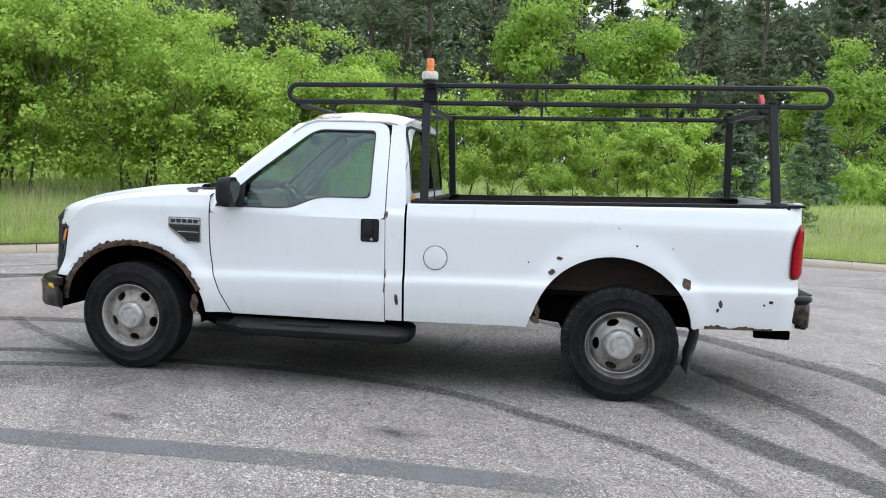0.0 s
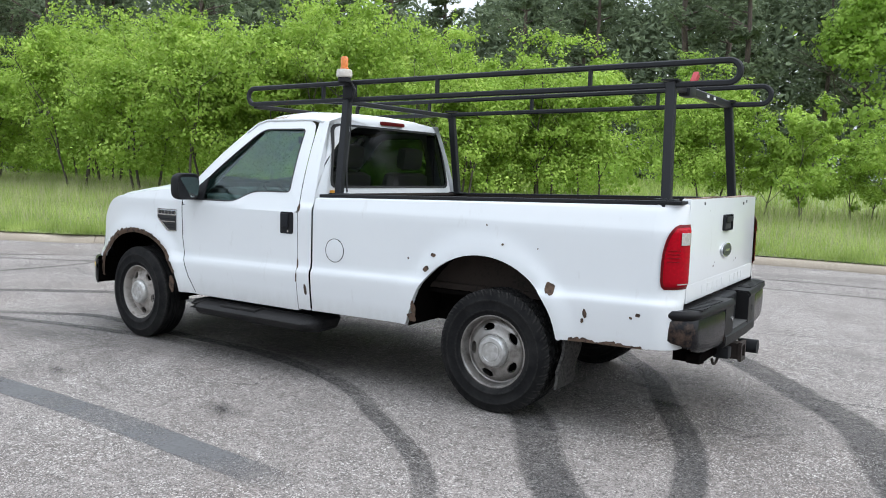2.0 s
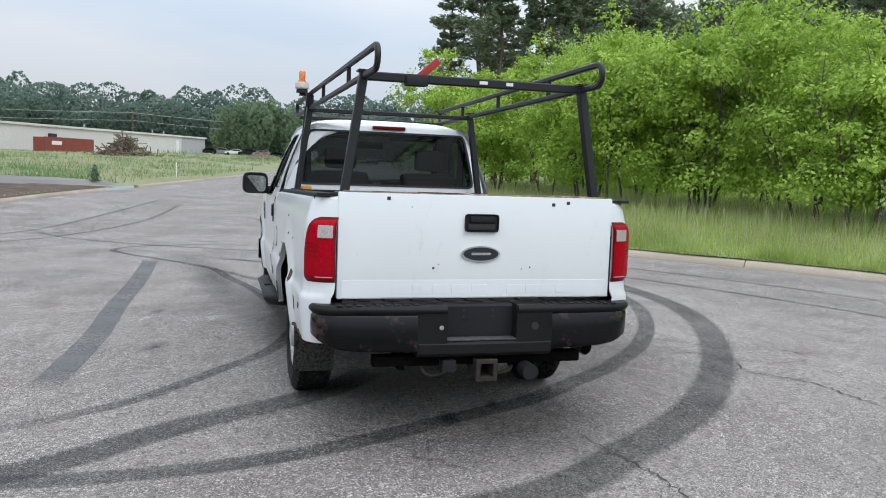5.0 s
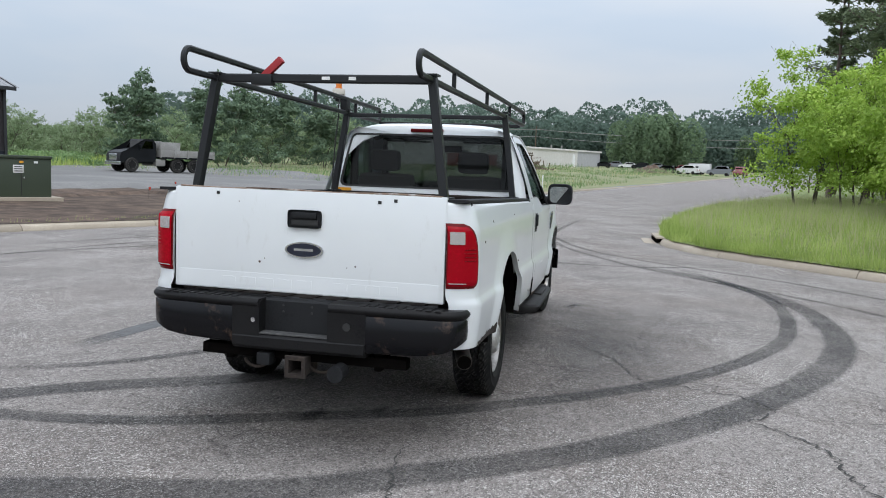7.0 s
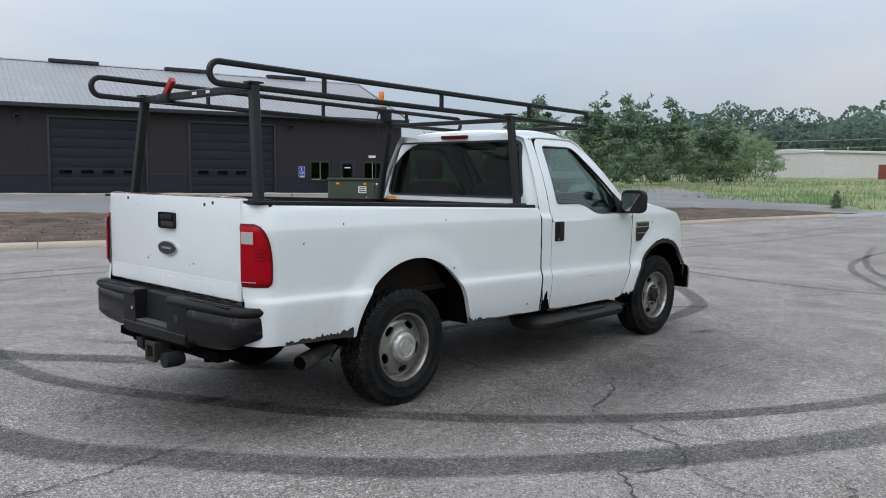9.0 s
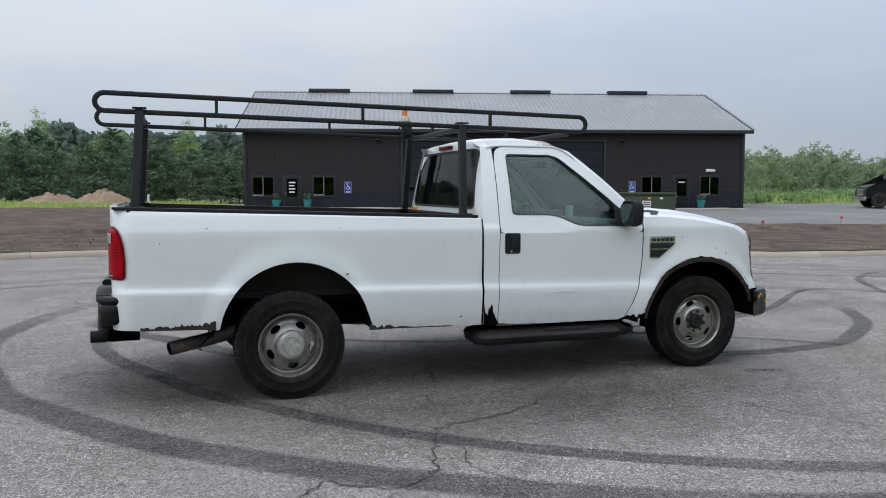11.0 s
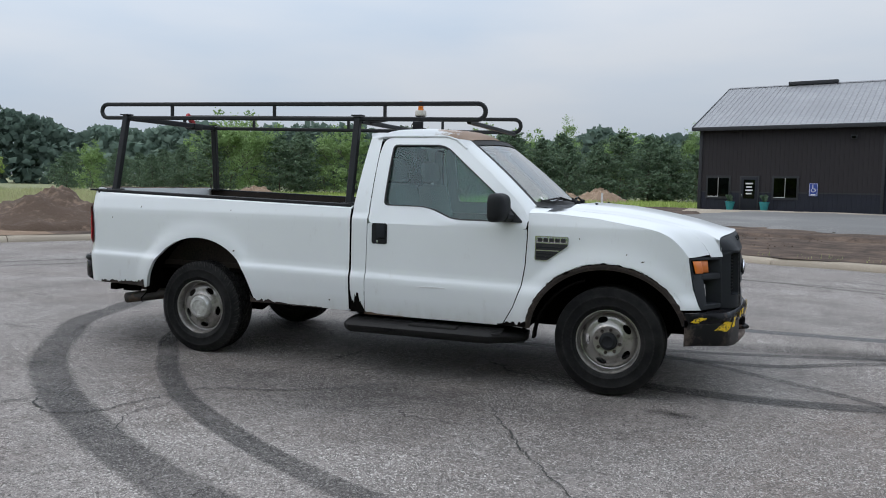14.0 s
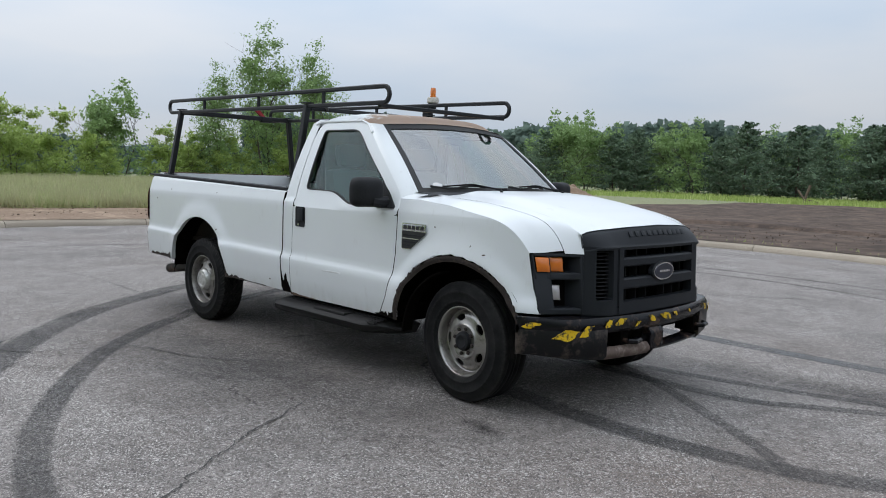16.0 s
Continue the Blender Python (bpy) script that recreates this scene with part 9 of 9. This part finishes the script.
# plantation of pines beyond the field to the north-west
PINE_LABEL = "dark green bushy pine at the field's far edge"
ty = conifer("field_pine", 8.0, 51, NEEDLE_B, 5600, PINE_LABEL, .02, .46, False, .42, (.10, .60), .36)
tz = conifer("field_pine", 7.2, 52, NEEDLE_B, 5400, PINE_LABEL, .02, .52, False, .40, (.05, .55), .36)
tx = broadleaf("field_tree", 8.5, 3.2, 53, .30, POPLAR, 4200, 2, .03, "pale green broadleaved tree at the field's far edge", puff=.7)
spy, spz, spx = [], [], []
for k in range(76):
    t = (k % 42) / (41 if k < 42 else 33) + rnd.uniform(-.008, .008)
    a = radians(63 + 72 * t)
    row = k // 42
    r = 88 + rnd.uniform(-3, 3) - 10 * t + row * 8
    x, y = 3 + r * math.cos(a), -5 + r * math.sin(a)
    s = (rnd.uniform(.74, .92) + .10 * row) * (1 - .40 * smoothstep((t - .86) / .06))
    kind = rnd.random()
    light = .18 if not row else .45
    (spx if kind < light else spy if kind < light + (1 - light) * .5 else spz).append((x, y, s, rnd.uniform(0, 360)))
plant_all(ty, spy, "plantation beyond the field")
plant_all(tz, spz, "plantation beyond the field")
spx += [(-48.7, 18.1, .80, 100), (-47.6, 16.6, .62, 10), (-60, 5, .6, 20), (-56, -2, .6, 120), (-60, 33, .55, 90)]
plant_all(tx, spx, "plantation beyond the field")
tpop = broadleaf("poplar", 10.6, 2.4, 56, .20, POPLAR, 11000, 2, .03, "tall thin grey-green poplar at the field's edge", puff=.6, clumps=150, low=.34, airy=True)
plant_all(tpop, [(-44.2, 27.2, 1.03, 80), (-42.0, 30.2, .93, 0), (-46.0, 23.8, .76, 210), (1.5, 86, .80, 10), (-14.5, 92, .9, 90)], "poplars at the field's edge")
twl = broadleaf("willow", 6.4, 3.6, 59, .22, WILLOW, 9000, 3, .02, "rounded yellow-green willow at the field's edge", puff=.7, clumps=150, low=.42)
plant_all(twl, [(-45.1, 10.2, .78, 0), (-46.0, 12.9, .74, 90), (-45.9, 7.1, .84, 150), (-47.0, 20.9, .66, 40), (-46.6, 22.3, .60, 200), (-44.8, 25.2, .58, 280), (-43.0, 28.3, .62, 330), (-41.5, 31.2, .58, 60), (-45.2, 15.6, .45, 220)], "willows at the field's edge")
# greenery behind the parked truck to the north-east
tv = broadleaf("thicket_tree", 9.0, 4.2, 57, .34, THICKET, 3400, 3, .03, "dull green broadleaved tree in a far thicket", puff=.75)
spv = []
for k in range(34):
    t = k / 33
    a = radians(48 - 27 * t)
    r = 98 + rnd.uniform(-8, 14) + 15 * t
    spv.append((r * math.cos(a), r * math.sin(a) * (1 - .1 * t), rnd.uniform(.42, .74) + .2 * t, rnd.uniform(0, 360)))
plant_all(tv, spv, "thicket behind the drive")
tbp = broadleaf("big_pine", 9.6, 4.5, 58, .34, NEEDLE_B, 11000, 2, .04, "big dark round-topped pine standing in the field", puff=.6, clumps=120, low=.3)
plant_all(tbp, [(68.5, 48.6, 1.0, 0), (66.7, 37.8, .95, 60), (77.5, 38.2, 1.0, 100), (82, 33, .8, 200)], "big pines beyond the drive")
ob = copy_thing(ts, Matrix.Translation((37.9, 7.6, .1)) @ Matrix.Scale(.36, 4))
tagged(ob, "small dark conifer seedling at the road's edge", group="young conifers in the meadow")


# far woods on the horizon: many leaf clumps along a ridge
def far_wood(name, a0, a1, r, h, n, seed, material, label, size=1.5, aspect=.9):
    rs = np.random.RandomState(seed)
    a = np.radians(rs.uniform(a0, a1, n))
    wv = sum(w * np.sin(a * f * r / 100 + seed * f) for w, f in ((.06, 9), (.06, 23), (.04, 41), (.025, 67), (.015, 97)))
    hh = h * (.80 + wv + .07 * rs.rand(n))
    u = rs.rand(n)
    z = hh * u ** .75
    rr = r + rs.uniform(-6, 6, n) + (1 - u) * -10
    c = np.stack([rr * np.cos(a), rr * np.sin(a), z], 1)
    ob = leaf_mesh(name, c, size, material, None, seed, flat=.8, aspect=aspect)
    return tagged(ob, label, "woodland", kind="stuff")


def billow(name, crowns, per, size, material, label, seed, rough=.45, down=.28, lobed=14, swell=.30):
    """Broad crowns in billows: leaf clumps lying on lumpy domes."""
    rs = np.random.RandomState(seed)
    pos, nrm = [], []
    for x, y, z, r, rz in crowns:
        d = rs.normal(size=(per, 3))
        d[:, 2] = np.abs(d[:, 2]) * np.where(rs.rand(per) > down, 1, -.9)
        d /= np.linalg.norm(d, axis=1)[:, None]
        lobes = rs.normal(size=(lobed, 3))
        lobes /= np.linalg.norm(lobes, axis=1)[:, None]
        near = d @ lobes.T
        k = near.argmax(1)
        bulge = np.exp((near.max(1) - 1) * 9)
        pos.append(np.array([x, y, z]) + d * np.array([r, r, rz]) * (1.06 - swell + swell * bulge + .06 * rs.rand(per))[:, None])
        nrm.append(d + (d - lobes[k] * .75) * .6 + rs.normal(size=(per, 3)) * rough)
        if per > 700:
            # denser foliage inside
            m = per // 6
            e = d[:m] * np.array([1, 1, 1])
            pos.append(np.repeat(np.array([[x, y, z]]), m * 3, 0) + np.repeat(e, 3, 0) * np.array([r, r, rz]) * .70 + rs.normal(size=(m * 3, 3)) * .25)
            nrm.append(np.repeat(e, 3, 0) + rs.normal(size=(m * 3, 3)) * .1)
    ob = leaf_mesh(name, np.concatenate(pos), size, material, None, seed, aspect=.85, normals=np.concatenate(nrm))
    return tagged(ob, label, "woodland", kind="stuff")


rnd = random.Random(301)
spots = []
for row, (r0, h0) in enumerate(((238, 12.5), (250, 16.2), (262, 18.3))):
    a = -22.0
    while a < 33:
        h = h0 * (1 + .10 * math.sin(a * .55 + row) + rnd.uniform(-.14, .10))
        w = rnd.uniform(4.2, 8.0)
        r = r0 + rnd.uniform(-4, 4)
        spots.append((r * math.cos(radians(a)), r * math.sin(radians(a)), h * .50 + rise(r * math.cos(radians(a))), w, h * .56))
        a += math.degrees(w * .95 / r)
GROVE = ((220, -2.1, 14, 7), (216.8, -8.3, 15, 7), (218.4, -14.1, 14, 6.5), (228, -35, 9.5, 5))
billow("far_woods", spots, 900, 1.0, HAZED_LEAF, "line of hazy green broadleaved woods on the horizon", 61, 2.0, .48, 60, .16)
spots = []
for x, y, h, w in GROVE:
    for k in (-1, 0, 1):
        spots.append((x + rnd.uniform(-3, 3), y + w * .5 * k, h * .50 + rise(x), w * rnd.uniform(.42, .60), h * rnd.uniform(.40, .56)))
billow("far_grove", spots, 800, .8, HAZED_LIGHT_LEAF, "light olive-green trees standing before the far woods", 67, 2.0, .5, 50, .16)
spots = []
for k in range(64):
    x = -16 + 58 * rnd.random()
    y = -27.5 - 6 * rnd.random() + (.42 * max(0, x - 14))
    h = rnd.uniform(.8, 2.2)
    spots.append((x, y, on_land(x, y) + h * .42, h * rnd.uniform(.5, .8), h * .55))
for k in range(46):
    x = 5 + 38 * rnd.random()
    y = -17.2 - 4.5 * rnd.random() - .05 * (x - 20)
    h = rnd.uniform(.9, 2.1)
    if noise.noise((x * .16, y * .16, 3)) > -.15:
        spots.append((x, y, on_land(x, y) + h * .42, h * rnd.uniform(.5, .8), h * .55))
billow("undergrowth", spots, 620, .17, LEAF_B, "dense undergrowth of mid-green shrubs below the pines", 65, .9)
spots = []
for k in range(70):
    x = 40 + 45 * rnd.random()
    y = 41.5 + 14 * rnd.random() + .12 * (x - 40)
    h = rnd.uniform(.5, 1.5)
    spots.append((x, y, on_land(x, y) + h * .3, h * rnd.uniform(.8, 1.5), h * .55))
billow("weedy_shrubs", spots, 260, .22, LEAF_C, "low weedy shrubs between the drive and the trees", 66, .9)
far_wood("far_woods_north", 62, 150, 150, 13, 36000, 62, HAZED_LEAF, "line of dull green woods behind the plantation")
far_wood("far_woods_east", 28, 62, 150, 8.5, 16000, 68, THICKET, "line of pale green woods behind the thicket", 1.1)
far_wood("far_woods_west", 150, 240, 120, 5.2, 26000, 63, HAZED_LEAF, "line of dull green woods beyond the western field", .9)
far_wood("far_woods_south", -125, -24, 74, 22, 190000, 64, NEEDLE, "dark mass of pine wood behind the meadow", .72, .40)


# grass blades
def grass(name, spots, h0, h1, width, material, label, seed, lean=.35):
    rs = np.random.RandomState(seed)
    p = np.array(spots)
    n = len(p)
    a = rs.uniform(0, 6.283, n)
    h = rs.uniform(h0, h1, n)
    l = rs.normal(size=(n, 2)) * lean * h[:, None]
    w = width * rs.uniform(.6, 1.4, n)
    v = np.empty((n, 3, 3))
    v[:, 0] = p + np.stack([np.cos(a) * w, np.sin(a) * w, -.02 + 0 * a], 1)
    v[:, 1] = p - np.stack([np.cos(a) * w, np.sin(a) * w, .02 + 0 * a], 1)
    v[:, 2] = p + np.stack([l[:, 0], l[:, 1], h], 1)
    me = bpy.data.meshes.new(name)
    me.vertices.add(n * 3)
    me.vertices.foreach_set("co", v.reshape(-1))
    me.loops.add(n * 3)
    me.loops.foreach_set("vertex_index", np.arange(n * 3))
    me.polygons.add(n)
    me.polygons.foreach_set("loop_start", np.arange(n) * 3)
    me.update(calc_edges=True)
    me.materials.append(material)
    return tagged(new(name, me), label, "grass", kind="stuff")


def kerb_spots(i0, i1, d0, d1, n, seed, power=1.6, clump=.0):
    rs = random.Random(seed)
    out = []
    lens = [math.hypot(BOUND[k + 1][0] - BOUND[k][0], BOUND[k + 1][1] - BOUND[k][1]) for k in range(i0, i1)]
    tot = sum(lens)
    while len(out) < n:
        q = rs.uniform(0, tot)
        k = 0
        while q > lens[k]:
            q -= lens[k]
            k += 1
        t = q / lens[k]
        A, B = BOUND[i0 + k], BOUND[i0 + k + 1]
        phi = A[2] + (B[2] - A[2]) * t
        d = d0 + (d1 - d0) * rs.random() ** power
        x = A[0] + (B[0] - A[0]) * t + math.cos(radians(phi)) * d
        y = A[1] + (B[1] - A[1]) * t + math.sin(radians(phi)) * d
        if clump and noise.noise((x * .9, y * .9, seed)) < clump * rs.uniform(-1, 1):
            continue
        out.append((x, y, land_z(x, y, d, phi)))
    return out


SOUTH_I = next(k for k in range(NB) if BOUND[k][0] < 41)
grass("tall_grass", kerb_spots(SOUTH_I, 44, .15, 9.0, 90000, 1, 1.4), .08, .34, .008, BLADE, "tall green grass behind the curb", 71)
grass("meadow_grass", kerb_spots(SOUTH_I, 44, 7.0, 34.0, 45000, 2, 1.2), .15, .40, .025, BLADE, "rough green meadow grass under the trees", 72)
grass("seed_grass", kerb_spots(SOUTH_I, 46, .6, 10.0, 16000, 3, 1.0), .35, .62, .008, BLADE_DRY, "pale seeding grass stems behind the curb", 73, .2)
grass("dry_field_grass", kerb_spots(46, 55, 3.6, 40.0, 45000, 4, 1.2), .12, .50, .025, BLADE_DRY, "tall pale dry grass on the western field", 74, .25)
grass("west_field_grass", kerb_spots(54, 62, 7.5, 42.0, 26000, 9, 1.1), .12, .48, .025, BLADE_DRY, "pale grass on the field behind the bare earth", 84, .3)


def strewn(n, x0, x1, y0, y1, seed, power=1.0, clump=-1.0, keep=lambda x, y: True):
    """Plants scattered over a rectangle of land, thinned to clumps."""
    rs = random.Random(seed)
    out = []
    while len(out) < n:
        x, y = x0 + (x1 - x0) * rs.random() ** power, rs.uniform(y0, y1)
        if keep(x, y) and noise.noise((x * .22, y * .22, seed)) > clump * rs.random():
            out.append((x, y, on_land(x, y)))
    return out


def north_of_road(x, y):
    return y > 7.0 - .245 * (x - 42)


grass("north_field_grass", strewn(22000, -42, 3, 45, 85, 11), .15, .5, .03, BLADE, "green field grass beyond the bare earth", 75, .3)
grass("road_field_grass", strewn(26000, 42, 152, -20, 58, 12, 1.4, .12, north_of_road), .06, .28, .026, LEAF_C, "weedy grey-green grass beside the road", 76, .45)
grass("road_field_weeds", strewn(4500, 42, 112, -12, 34, 15, 1.4, .5, north_of_road), .20, .70, .030, LEAF_C, "tall green weeds in clumps beside the road", 81, .4)
grass("road_field_straw", strewn(12000, 42, 152, -20, 58, 13, 1.4, .1, north_of_road), .10, .42, .03, BLADE_DRY, "pale dry stems among the weeds beside the road", 80, .3)
grass("east_field_grass", strewn(9000, 46, 100, 34, 85, 14, 1.0, -1.0, lambda x, y: y > 40 + .35 * (x - 46)), .3, .9, .08, BLADE, "green weeds behind the drive", 77, .25)
grass("verge_weeds", kerb_spots(62, 86, .32, .8, 500, 5, 1.6, .8), .03, .10, .006, BLADE, "thin weeds behind the curb on bare earth", 78)

grass("kerb_edge_grass", kerb_spots(SOUTH_I, 46, .11, .55, 14000, 6, 1.0, .35), .05, .20, .006, BLADE, "ragged grass overhanging the curb", 79, .6)
